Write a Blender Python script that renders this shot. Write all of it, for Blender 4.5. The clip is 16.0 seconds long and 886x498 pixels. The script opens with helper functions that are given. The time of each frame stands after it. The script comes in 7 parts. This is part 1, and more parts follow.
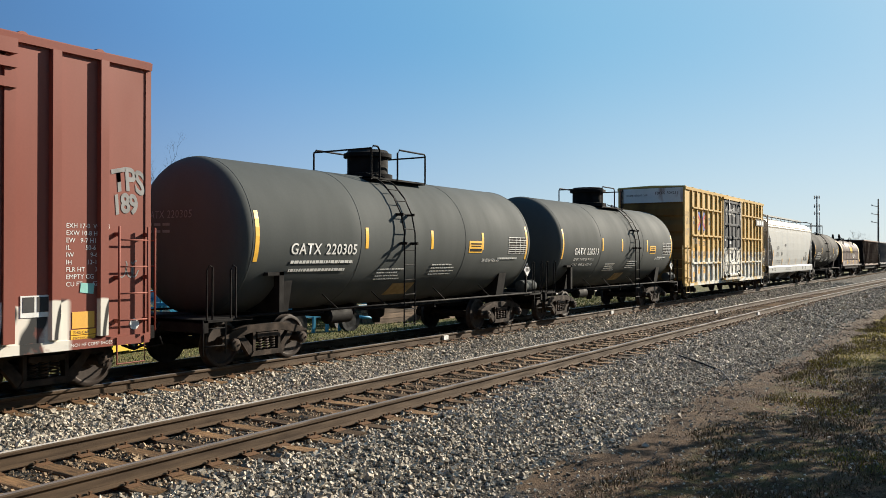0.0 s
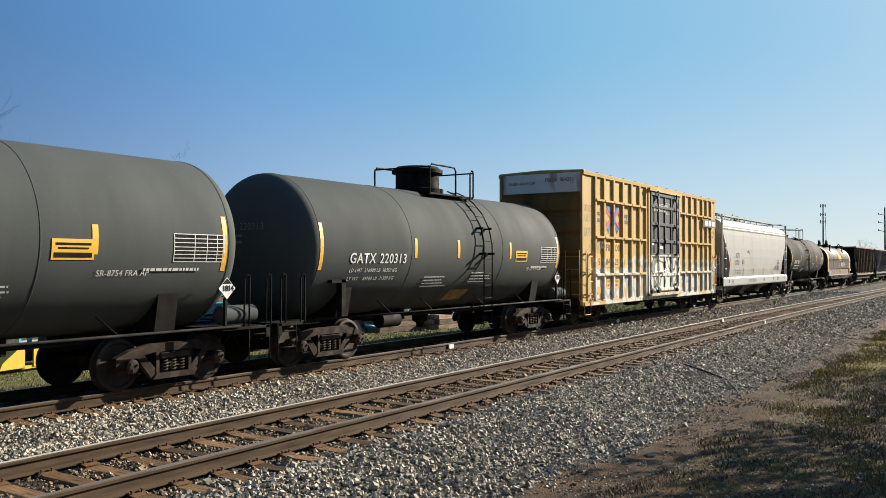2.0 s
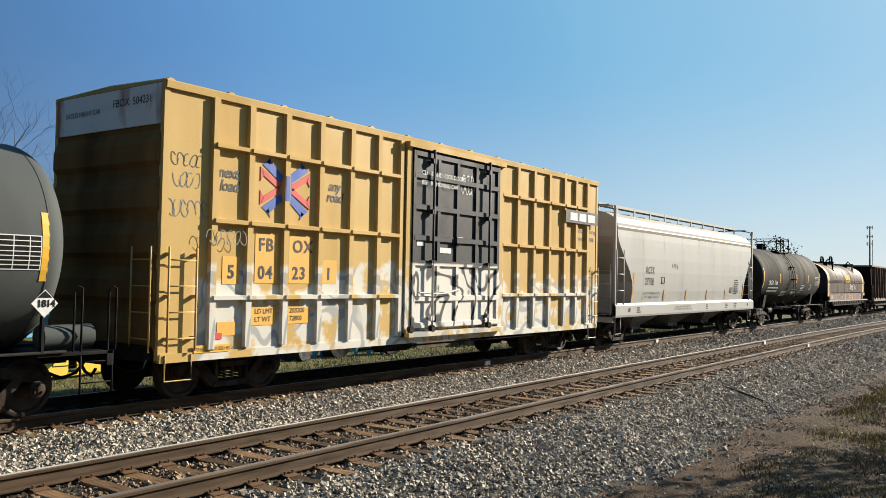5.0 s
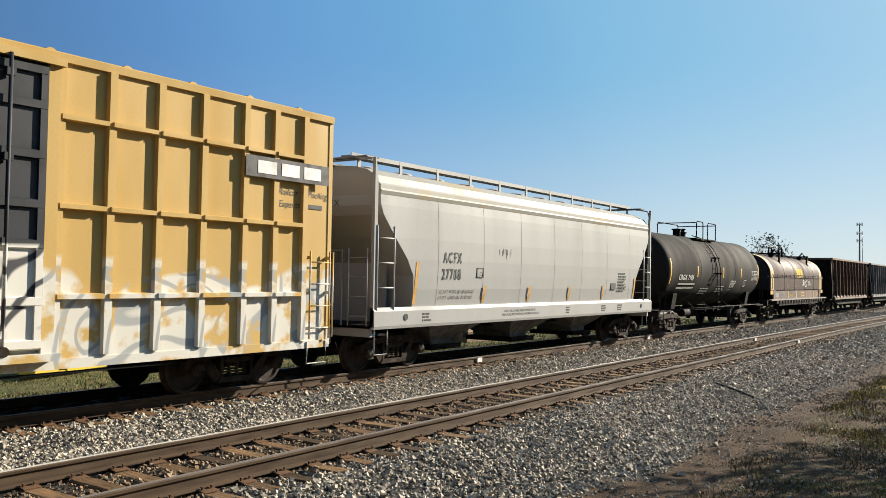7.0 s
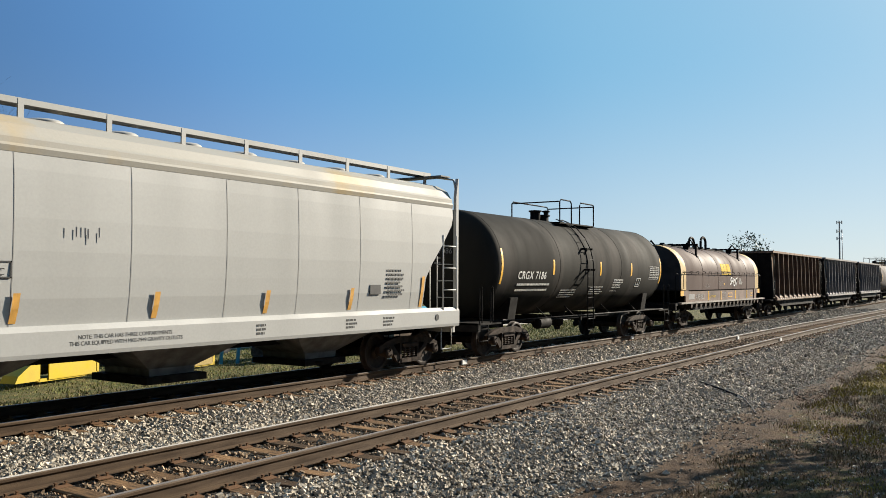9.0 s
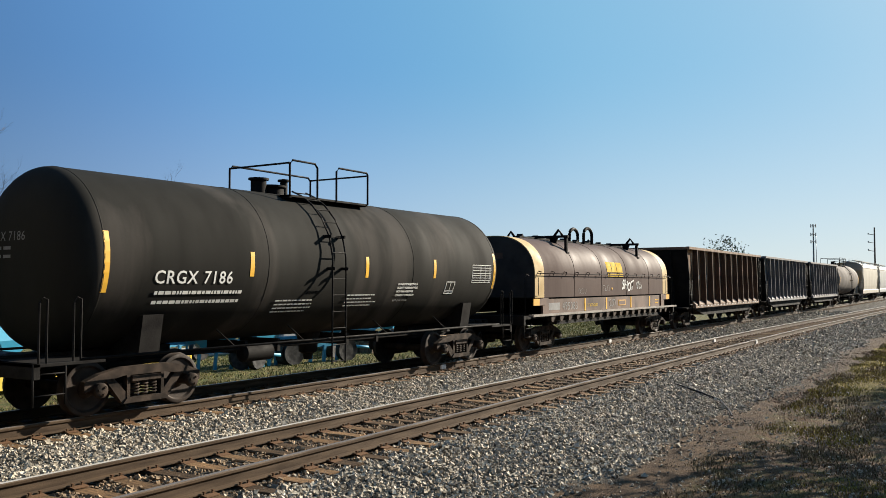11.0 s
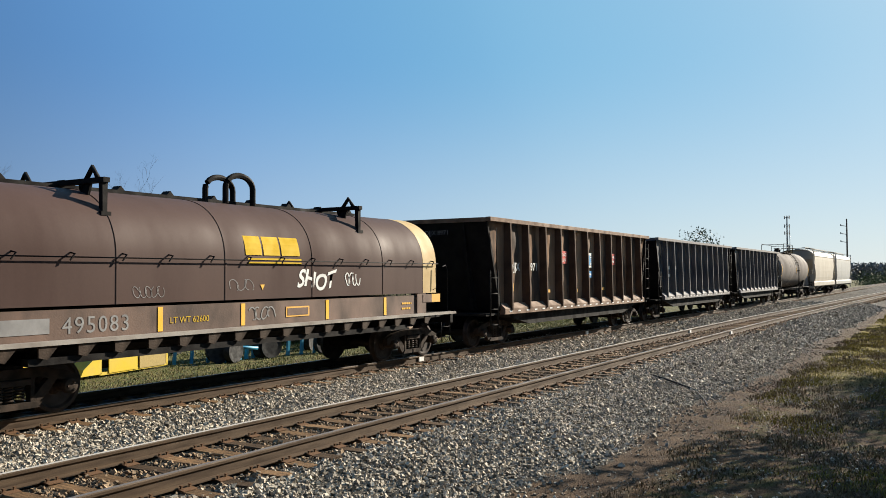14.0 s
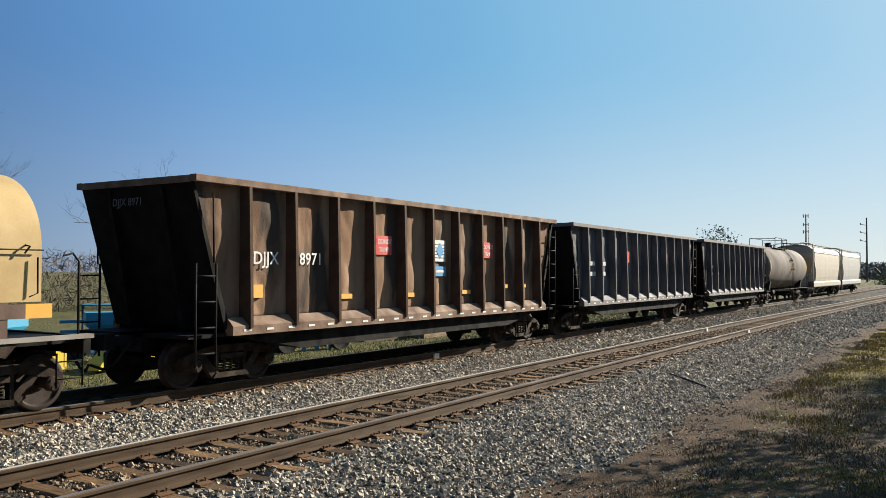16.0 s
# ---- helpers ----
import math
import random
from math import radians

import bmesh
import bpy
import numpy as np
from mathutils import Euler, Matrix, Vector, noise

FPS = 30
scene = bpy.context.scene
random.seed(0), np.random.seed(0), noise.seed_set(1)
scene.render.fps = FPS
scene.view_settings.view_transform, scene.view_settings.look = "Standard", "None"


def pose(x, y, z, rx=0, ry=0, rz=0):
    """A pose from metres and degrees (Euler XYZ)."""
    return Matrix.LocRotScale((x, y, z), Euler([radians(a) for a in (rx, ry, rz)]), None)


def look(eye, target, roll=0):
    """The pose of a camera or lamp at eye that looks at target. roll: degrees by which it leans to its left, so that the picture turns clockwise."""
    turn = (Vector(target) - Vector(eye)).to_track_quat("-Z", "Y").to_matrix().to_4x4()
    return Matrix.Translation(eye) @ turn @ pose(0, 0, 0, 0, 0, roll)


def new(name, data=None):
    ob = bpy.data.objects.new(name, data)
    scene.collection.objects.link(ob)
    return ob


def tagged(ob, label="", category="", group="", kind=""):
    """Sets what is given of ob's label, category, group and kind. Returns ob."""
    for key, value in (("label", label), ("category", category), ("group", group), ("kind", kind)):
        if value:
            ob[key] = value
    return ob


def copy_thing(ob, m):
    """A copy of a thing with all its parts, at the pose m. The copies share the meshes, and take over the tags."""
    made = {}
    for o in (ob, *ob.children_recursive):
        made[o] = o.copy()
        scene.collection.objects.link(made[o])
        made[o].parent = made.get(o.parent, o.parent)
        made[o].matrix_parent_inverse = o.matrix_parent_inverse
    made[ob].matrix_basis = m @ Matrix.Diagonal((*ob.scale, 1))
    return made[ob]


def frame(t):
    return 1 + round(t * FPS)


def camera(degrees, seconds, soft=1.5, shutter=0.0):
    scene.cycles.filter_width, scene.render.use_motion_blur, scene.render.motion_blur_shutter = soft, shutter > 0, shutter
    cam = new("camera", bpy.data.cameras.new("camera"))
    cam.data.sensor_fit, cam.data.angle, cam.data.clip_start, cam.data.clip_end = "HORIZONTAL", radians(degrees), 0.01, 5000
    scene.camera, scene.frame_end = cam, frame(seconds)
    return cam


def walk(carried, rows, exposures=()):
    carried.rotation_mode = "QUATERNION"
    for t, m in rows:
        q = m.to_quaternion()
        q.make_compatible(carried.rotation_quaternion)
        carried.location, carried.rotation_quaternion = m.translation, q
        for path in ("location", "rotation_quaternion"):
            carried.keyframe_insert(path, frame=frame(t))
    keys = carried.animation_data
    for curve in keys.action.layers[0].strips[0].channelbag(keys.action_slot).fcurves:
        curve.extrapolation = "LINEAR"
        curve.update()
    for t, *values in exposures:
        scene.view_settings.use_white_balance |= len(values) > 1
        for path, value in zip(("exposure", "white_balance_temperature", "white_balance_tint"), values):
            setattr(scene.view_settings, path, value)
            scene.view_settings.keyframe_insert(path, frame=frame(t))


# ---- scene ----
cam = camera(54.9, 16.0, soft=0.8)

# ---- camera: handheld, standing still, turning a little ----
EYE_H = 2.05
NEAR_Y = 7.83     # middle of the empty track
TRAIN_Y = 12.56   # middle of the train's track
ROWS = [
    (0.0, -57.50, 0.38, -0.06),
    (0.5, -57.80, 0.50, 0.14),
    (1.0, -57.30, 0.55, 0.15),
    (1.5, -57.49, 0.78, 0.17),
    (2.0, -57.14, 0.97, -0.03),
    (2.5, -55.99, 0.98, -0.49),
    (3.0, -55.93, 1.30, -0.68),
    (3.5, -55.16, 1.43, -0.65),
    (4.0, -54.43, 1.60, -1.08),
    (4.5, -54.63, 1.82, -1.14),
    (5.0, -54.61, 2.01, -1.04),
    (7.5, -55.50, 1.75, -0.77),
    (8.0, -55.88, 1.84, -0.48),
    (8.5, -55.90, 1.89, -0.56),
    (9.0, -56.23, 2.00, -0.28),
    (9.5, -56.70, 2.02, -0.30),
    (12.0, -58.06, 2.35, 0.37),
    (12.5, -58.30, 2.20, 0.51),
    (13.0, -58.83, 2.01, 0.63),
    (13.5, -58.96, 1.88, 0.39),
    (14.0, -59.17, 1.80, 0.24),
    (14.5, -59.03, 1.95, 0.19),
    (15.0, -59.00, 2.08, 0.30),
    (15.5, -58.77, 2.07, 0.30),
    (16.0, -58.11, 1.58, -0.13),
]
walk(cam, [(t, pose(0, 0, EYE_H, 90 + pitch, roll, yaw)) for t, yaw, pitch, roll in ROWS])

# ---- world, sun ----
SUN_AZ, SUN_EL = 67.0, 24.8   # degrees from -Y towards +X, and above the horizon
sun_way = Vector((math.sin(radians(SUN_AZ)) * math.cos(radians(SUN_EL)),
                  -math.cos(radians(SUN_AZ)) * math.cos(radians(SUN_EL)), math.sin(radians(SUN_EL))))
world = bpy.data.worlds.new("sky")
scene.world = world
world.use_nodes = True
wn = world.node_tree
sky = wn.nodes.new("ShaderNodeTexSky")
sky.sky_type, sky.sun_disc = "NISHITA", False
sky.sun_elevation = radians(SUN_EL)
sky.sun_rotation = math.atan2(sun_way.x, sun_way.y)
sky.air_density, sky.dust_density, sky.ozone_density = 1.0, 0.0, 2.5
bg = wn.nodes["Background"]
bg.inputs["Strength"].default_value = 0.053
# the clear sky pales towards the sun and, more weakly, towards the horizon all round
way = wn.nodes.new("ShaderNodeTexCoord")
near_sun = wn.nodes.new("ShaderNodeVectorMath")
near_sun.operation = "DOT_PRODUCT"
wn.links.new(way.outputs["Generated"], near_sun.inputs[0])
near_sun.inputs[1].default_value = tuple(sun_way)
glow = wn.nodes.new("ShaderNodeValToRGB")
glow.color_ramp.interpolation = "CARDINAL"
wn.links.new(near_sun.outputs["Value"], glow.inputs["Fac"])
for pos, colour in ((0.0, (0.45, 1.15, 2.5)), (0.350, (0.90, 2.45, 5.0)), (0.655, (1.58, 3.85, 6.0)), (0.855, (2.9, 5.0, 6.6)), (1.0, (4.8, 6.2, 7.0))):
    stop = glow.color_ramp.elements[0] if pos == 0.0 else glow.color_ramp.elements[-1] if pos == 1.0 else glow.color_ramp.elements.new(pos)
    stop.position, stop.color = pos, (*[c / 8 for c in colour], 1)
bright = wn.nodes.new("ShaderNodeVectorMath")
bright.operation = "SCALE"
bright.inputs["Scale"].default_value = 8.0
wn.links.new(glow.outputs["Color"], bright.inputs[0])
split = wn.nodes.new("ShaderNodeSeparateXYZ")
wn.links.new(way.outputs["Generated"], split.inputs[0])
low = wn.nodes.new("ShaderNodeMapRange")
low.interpolation_type = "SMOOTHSTEP"
for key, value in (("From Min", 0.26), ("From Max", -0.04), ("To Min", 0.0), ("To Max", 1.0)):
    low.inputs[key].default_value = value
wn.links.new(split.outputs["Z"], low.inputs["Value"])
haze = wn.nodes.new("ShaderNodeMath")
haze.operation = "MULTIPLY"
haze.use_clamp = True
wn.links.new(low.outputs[0], haze.inputs[0])
wn.links.new(near_sun.outputs["Value"], haze.inputs[1])
pale = wn.nodes.new("ShaderNodeMix")
pale.data_type = "RGBA"
wn.links.new(haze.outputs[0], pale.inputs["Factor"])
wn.links.new(bright.outputs["Vector"], pale.inputs[6])
pale.inputs[7].default_value = (6.3, 6.6, 6.7, 1)
blend = wn.nodes.new("ShaderNodeMix")
blend.data_type = "RGBA"
blend.inputs["Factor"].default_value = 0.85
wn.links.new(sky.outputs[0], blend.inputs[6])
wn.links.new(pale.outputs[2], blend.inputs[7])
wn.links.new(blend.outputs[2], bg.inputs["Color"])
lamp = bpy.data.lights.new("sun", "SUN")
lamp.energy, lamp.angle, lamp.color = 5.0, radians(0.5), (1.0, 0.90, 0.75)
sun = new("sun", lamp)
sun.matrix_world = look(sun_way * 100, (0, 0, 0))
scene.view_settings.exposure = 1.20


# ---- mesh helpers ----
class Shape:
    """Vertices and faces of one mesh."""

    def __init__(self):
        self.v, self.f, self.s = [], [], []

    def add(self, verts, faces, smooth=False):
        n = len(self.v)
        self.v += [tuple(p) for p in verts]
        self.f += [tuple(n + i for i in f) for f in faces]
        self.s += [smooth] * len(faces)
        return self

    def box(self, x0, x1, y0, y1, z0, z1):
        v = [(x, y, z) for x in (x0, x1) for y in (y0, y1) for z in (z0, z1)]
        return self.add(v, [(0, 1, 3, 2), (4, 6, 7, 5), (0, 4, 5, 1), (2, 3, 7, 6), (0, 2, 6, 4), (1, 5, 7, 3)])

    def prism(self, pts, axis, a, b, smooth=False):
        """A polygon in the two other axes, drawn out along axis from a to b."""
        def put(p, c):
            q = list(p)
            q.insert("xyz".index(axis), c)
            return q
        n = len(pts)
        v = [put(p, a) for p in pts] + [put(p, b) for p in pts]
        self.add(v, [(i, (i + 1) % n, n + (i + 1) % n, n + i) for i in range(n)], smooth)
        n0 = len(self.v) - 2 * n
        self.f += [tuple(n0 + i for i in range(n))[::-1], tuple(n0 + n + i for i in range(n))]
        self.s += [False, False]
        return self

    def tube(self, pts, r, seg=8, closed_ends=True):
        pts = [Vector(p) for p in pts]
        rings = []
        for i, p in enumerate(pts):
            d = (pts[min(i + 1, len(pts) - 1)] - pts[max(i - 1, 0)]).normalized()
            up = Vector((0, 0, 1)) if abs(d.z) < 0.9 else Vector((1, 0, 0))
            a = d.cross(up).normalized()
            b = a.cross(d)
            rings.append([p + r * (math.cos(k * math.tau / seg) * a + math.sin(k * math.tau / seg) * b) for k in range(seg)])
        v = [q for ring in rings for q in ring]
        f = [(i * seg + k, i * seg + (k + 1) % seg, (i + 1) * seg + (k + 1) % seg, (i + 1) * seg + k)
             for i in range(len(pts) - 1) for k in range(seg)]
        n0 = len(self.v)
        self.add(v, f, True)
        if closed_ends:
            self.f += [tuple(n0 + k for k in range(seg)), tuple(n0 + len(v) - 1 - k for k in range(seg))]
            self.s += [False, False]
        return self

    def lathe(self, prof, centre, axis, seg=24):
        """Rings of (along, radius) round an axis through centre."""
        cx = Vector(centre)
        ax = {"x": Vector((1, 0, 0)), "y": Vector((0, 1, 0)), "z": Vector((0, 0, 1))}[axis]
        a = Vector((0, 0, 1)) if axis != "z" else Vector((1, 0, 0))
        b = ax.cross(a)
        v = [cx + ax * t + r * (math.cos(k * math.tau / seg) * a + math.sin(k * math.tau / seg) * b)
             for t, r in prof for k in range(seg)]
        f = [(i * seg + k, i * seg + (k + 1) % seg, (i + 1) * seg + (k + 1) % seg, (i + 1) * seg + k)
             for i in range(len(prof) - 1) for k in range(seg)]
        n0 = len(self.v)
        self.add(v, f, True)
        self.f += [tuple(n0 + k for k in range(seg))[::-1], tuple(n0 + len(v) - seg + k for k in range(seg))]
        self.s += [False, False]
        return self

    def loft(self, rings, smooth=False, caps=True):
        n = len(rings[0])
        v = [p for r in rings for p in r]
        f = [(i * n + k, i * n + (k + 1) % n, (i + 1) * n + (k + 1) % n, (i + 1) * n + k)
             for i in range(len(rings) - 1) for k in range(n)]
        n0 = len(self.v)
        self.add(v, f, smooth)
        if caps:
            self.f += [tuple(n0 + k for k in range(n))[::-1], tuple(n0 + len(v) - n + k for k in range(n))]
            self.s += [False, False]
        return self

    def mesh(self, name, material):
        me = bpy.data.meshes.new(name)
        me.from_pydata(self.v, [], self.f)
        me.polygons.foreach_set("use_smooth", self.s)
        bm = bmesh.new()
        bm.from_mesh(me)
        bmesh.ops.recalc_face_normals(bm, faces=bm.faces)
        for e in bm.edges:
            if len(e.link_faces) == 2 and e.calc_face_angle() > 0.75:
                e.smooth = False
        bm.to_mesh(me)
        bm.free()
        if material:
            me.materials.append(material)
        return me


def part(name, sh, material, parent, label="", bevel=0.0, at=None):
    """One mesh object under a thing or a part; its mesh is in the thing's space, or about the point at."""
    me = sh if isinstance(sh, bpy.types.Mesh) else sh.mesh(name, material)
    ob = new(name, me)
    ob.parent = parent
    if at is not None:
        ob.location = at
    if bevel:
        m = ob.modifiers.new("bevel", "BEVEL")
        m.width, m.segments, m.limit_method, m.angle_limit = bevel, 2, "ANGLE", radians(40)
    if label:
        tagged(ob, label=label)
    return ob


def thing(name, label, category, m=None, group="", kind=""):
    ob = new(name)
    ob.empty_display_size = 0.2
    if m is not None:
        ob.matrix_basis = m
    return tagged(ob, label, category, group, kind)


def solid(name, sh, material, label, category="", group="", kind="", m=None):
    """A thing that is one mesh."""
    ob = new(name, sh if isinstance(sh, bpy.types.Mesh) else sh.mesh(name, material))
    if m is not None:
        ob.matrix_basis = m
    return tagged(ob, label, category, group, kind)


def letters(text, size, material, place, spacing=1.0, shear=0.0, bold=0.0):
    """A mesh of the built-in font; place(u, v) puts the writing's own metres on a surface."""
    cu = bpy.data.curves.new("writing", "FONT")
    cu.body, cu.size, cu.space_character, cu.shear, cu.offset = text, size / 0.73, spacing, shear, bold
    cu.resolution_u = 3
    tmp = bpy.data.objects.new("writing", cu)
    scene.collection.objects.link(tmp)
    me = bpy.data.meshes.new_from_object(tmp.evaluated_get(bpy.context.evaluated_depsgraph_get()))
    bpy.data.objects.remove(tmp)
    bpy.data.curves.remove(cu)
    for v in me.vertices:
        v.co = place(v.co.x, v.co.y)
    me.materials.clear()
    me.materials.append(material)
    return me


# ---- materials ----
def material(name, base, rough=0.6, metal=0.0, dark=None, scale=3.0, amount=0.5, fine=40.0, bump=0.1, stretch=(1, 1, 1),
             third=None, third_amount=0.25, third_scale=0.8, spec=0.5, rough_var=0.15, per=None, grain_depth=0.05):
    """A surface with stains at one scale, grain at another, fine relief, and a third colour in patches.
    per: 'object' or 'island' varies the lightness of each piece."""
    dark = dark or [c * (1 - amount) for c in base]
    m = bpy.data.materials.new(name)
    m.use_nodes = True
    nt = m.node_tree
    N, K = nt.nodes, nt.links
    b = N["Principled BSDF"]
    b.inputs["Metallic"].default_value = metal
    b.inputs["Specular IOR Level"].default_value = spec
    co = N.new("ShaderNodeTexCoord")
    mp = N.new("ShaderNodeMapping")
    mp.inputs["Scale"].default_value = stretch
    K.new(co.outputs["Object"], mp.inputs["Vector"])

    def noise_tex(s, detail, vec=mp):
        n = N.new("ShaderNodeTexNoise")
        n.inputs["Scale"].default_value, n.inputs["Detail"].default_value = s, detail
        K.new(vec.outputs[0], n.inputs["Vector"])
        return n

    def ramp(src, lo, hi):
        r = N.new("ShaderNodeMapRange")
        r.inputs["From Min"].default_value, r.inputs["From Max"].default_value = lo, hi
        K.new(src, r.inputs["Value"])
        return r

    def mix(fac, a, c, kind="MIX"):
        x = N.new("ShaderNodeMix")
        x.data_type, x.blend_type = "RGBA", kind
        for sock, val in ((x.inputs["Factor"], fac), (x.inputs[6], a), (x.inputs[7], c)):
            if isinstance(val, (int, float)):
                sock.default_value = val
            elif isinstance(val, tuple):
                sock.default_value = (*val, 1)
            else:
                K.new(val, sock)
        return x.outputs[2]

    big = noise_tex(scale, 6)
    fm = N.new("ShaderNodeMapping")
    K.new(co.outputs["Object"], fm.inputs["Vector"])
    small = noise_tex(fine, 4, fm)
    col = mix(ramp(big.outputs["Fac"], 0.35, 0.7).outputs[0], tuple(base), tuple(dark))
    if third:
        patch = noise_tex(third_scale, 8)
        col = mix(ramp(patch.outputs["Fac"], 0.62 - third_amount * 0.5, 0.68 - third_amount * 0.3).outputs[0], col, tuple(third))
    grain = ramp(small.outputs["Fac"], 0.2, 0.8)
    grain.inputs["To Min"].default_value, grain.inputs["To Max"].default_value = 1 - grain_depth, 1 + grain_depth
    g = N.new("ShaderNodeCombineColor")
    for i in range(3):
        K.new(grain.outputs[0], g.inputs[i])
    col = mix(1.0, col, g.outputs[0], "MULTIPLY")
    if per:
        src = N.new("ShaderNodeObjectInfo") if per == "object" else N.new("ShaderNodeNewGeometry")
        rr = ramp(src.outputs["Random" if per == "object" else "Random Per Island"], 0, 1)
        rr.inputs["To Min"].default_value, rr.inputs["To Max"].default_value = 0.40, 1.65
        g2 = N.new("ShaderNodeCombineColor")
        for i in range(3):
            K.new(rr.outputs[0], g2.inputs[i])
        col = mix(1.0, col, g2.outputs[0], "MULTIPLY")
    K.new(col, b.inputs["Base Color"])
    rg = ramp(big.outputs["Fac"], 0.3, 0.7)
    rg.inputs["To Min"].default_value, rg.inputs["To Max"].default_value = max(0.03, rough - rough_var), min(1, rough + rough_var)
    K.new(rg.outputs[0], b.inputs["Roughness"])
    if bump:
        bp = N.new("ShaderNodeBump")
        bp.inputs["Strength"].default_value, bp.inputs["Distance"].default_value = bump, 0.02
        K.new(small.outputs["Fac"], bp.inputs["Height"])
        K.new(bp.outputs[0], b.inputs["Normal"])
    return m


M_STONE = material("ballast_stone", (0.40, 0.350, 0.275), 0.85, dark=(0.195, 0.165, 0.125), scale=9, fine=60, bump=0.3, per="island", spec=0.25, grain_depth=0.2)
M_STONE_RUST = material("rust_dusted_stone", (0.25, 0.18, 0.112), 0.85, dark=(0.10, 0.066, 0.04), scale=9, fine=60, bump=0.3, per="island", spec=0.2)
M_TIE = material("tie_wood", (0.150, 0.085, 0.038), 0.9, dark=(0.050, 0.030, 0.016), scale=4, stretch=(8, 1, 1), fine=60, bump=0.5, per="object", spec=0.2, grain_depth=0.2)
M_RAIL = material("rail_rust", (0.070, 0.043, 0.022), 0.8, dark=(0.034, 0.021, 0.012), scale=5, stretch=(0.3, 3, 3), fine=80, bump=0.2, spec=0.25, grain_depth=0.15)
# Pale and barely metallic: a glint painted onto one head of the empty track.
M_HEAD_GLINT = material("rail_head_steel", (0.60, 0.56, 0.50), 0.35, metal=0.15, scale=2, stretch=(0.2, 20, 1), amount=0.3, fine=60, bump=0.02, rough_var=0.06)
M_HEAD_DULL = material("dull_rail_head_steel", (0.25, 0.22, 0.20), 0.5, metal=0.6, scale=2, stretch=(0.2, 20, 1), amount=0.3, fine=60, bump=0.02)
M_PLATE = material("tie_plate_rust", (0.13, 0.068, 0.033), 0.85, fine=50, bump=0.3, spec=0.2)
M_BLACK = material("black_tank_paint", (0.066, 0.073, 0.071), 0.80, dark=(0.055, 0.061, 0.059), scale=0.9, stretch=(1.6, 1, 0.22), fine=25, bump=0.02, spec=0.12, rough_var=0.05)
M_BLACK_OLD = material("weathered_black_tank_paint", (0.017, 0.0165, 0.014), 0.82, dark=(0.011, 0.0105, 0.009), scale=0.8, stretch=(1.6, 1, 0.22), fine=25, bump=0.03, spec=0.10,
                       third=(0.036, 0.032, 0.028), third_scale=0.5, third_amount=0.1, rough_var=0.08)
M_GREYTANK = material("dusty_grey_brown_tank_paint", (0.17, 0.15, 0.135), 0.85, dark=(0.12, 0.105, 0.095), scale=0.6, stretch=(1.5, 1, 0.3), spec=0.1, fine=20, bump=0.02)
M_UNDER = material("grimy_black_steel", (0.012, 0.011, 0.010), 0.8, dark=(0.007, 0.006, 0.006), scale=4, fine=40, bump=0.2, spec=0.12)
M_TRUCK = material("dusty_cast_steel", (0.042, 0.027, 0.018), 0.85, dark=(0.013, 0.010, 0.008), scale=5, fine=40, bump=0.3, spec=0.2)
M_WHEEL = material("wheel_steel", (0.034, 0.023, 0.017), 0.7, dark=(0.014, 0.010, 0.008), scale=6, bump=0.1, spec=0.25)
M_YELLOW = material("faded_yellow_paint", (0.475, 0.315, 0.098), 0.65, dark=(0.42, 0.27, 0.078), scale=1.0, stretch=(1, 1, 0.25), fine=30, bump=0.03, spec=0.3,
                    third=(0.36, 0.18, 0.06), third_scale=1.2, third_amount=-0.3)
M_BROWN = material("brown_red_paint", (0.200, 0.053, 0.034), 0.65, dark=(0.172, 0.046, 0.030), scale=0.6, stretch=(1, 1, 0.4), fine=30, bump=0.02, spec=0.3)
M_LIGHT = material("pale_grey_paint", (0.335, 0.335, 0.32), 0.6, dark=(0.305, 0.305, 0.29), scale=0.5, stretch=(1.6, 1, 0.25), fine=25, bump=0.01, spec=0.3)
M_DOOR = material("dark_blue_black_paint", (0.022, 0.025, 0.031), 0.6, dark=(0.015, 0.017, 0.02), scale=2, fine=30, bump=0.04, spec=0.3)
M_COIL = material("weathered_brown_hood_paint", (0.074, 0.045, 0.037), 0.65, dark=(0.055, 0.033, 0.028), scale=0.7, stretch=(1.3, 1, 0.25), fine=25, bump=0.02, spec=0.12)
M_CREAM = material("cream_yellow_paint", (0.46, 0.335, 0.155), 0.7, dark=(0.38, 0.265, 0.118), scale=2, fine=30, bump=0.03, spec=0.3)
M_GON = material("rusty_brown_gondola_paint", (0.30, 0.19, 0.118), 0.85, dark=(0.155, 0.088, 0.052), scale=1.3, stretch=(1.5, 1.5, 0.4), fine=25, bump=0.3, spec=0.2,
                 third=(0.050, 0.036, 0.028), third_scale=0.8, third_amount=0.24)
M_GON2 = material("dark_blue_gondola_paint", (0.030, 0.036, 0.052), 0.75, dark=(0.15, 0.145, 0.14), scale=1.5, stretch=(1.5, 1.5, 0.4), fine=25, bump=0.3, spec=0.2)
M_WHITE = material("white_stencil_paint", (0.68, 0.68, 0.65), 0.6, scale=6, amount=0.25, fine=60, bump=0.0)
M_REFLECT = material("yellow_reflective_tape", (0.78, 0.42, 0.03), 0.5, scale=3, amount=0.15, bump=0.0)


# ---- ground: one sheet ----
def ground_z(y):
    pts = [(-1e5, -0.62), (3.2, -0.62), (4.5, -0.60), (6.3, -0.22), (9.3, -0.22), (10.2, -0.30), (11.0, -0.22), (14.1, -0.22), (16.2, -0.75), (1e5, -0.75)]
    return float(np.interp(y, [p[0] for p in pts], [p[1] for p in pts]))


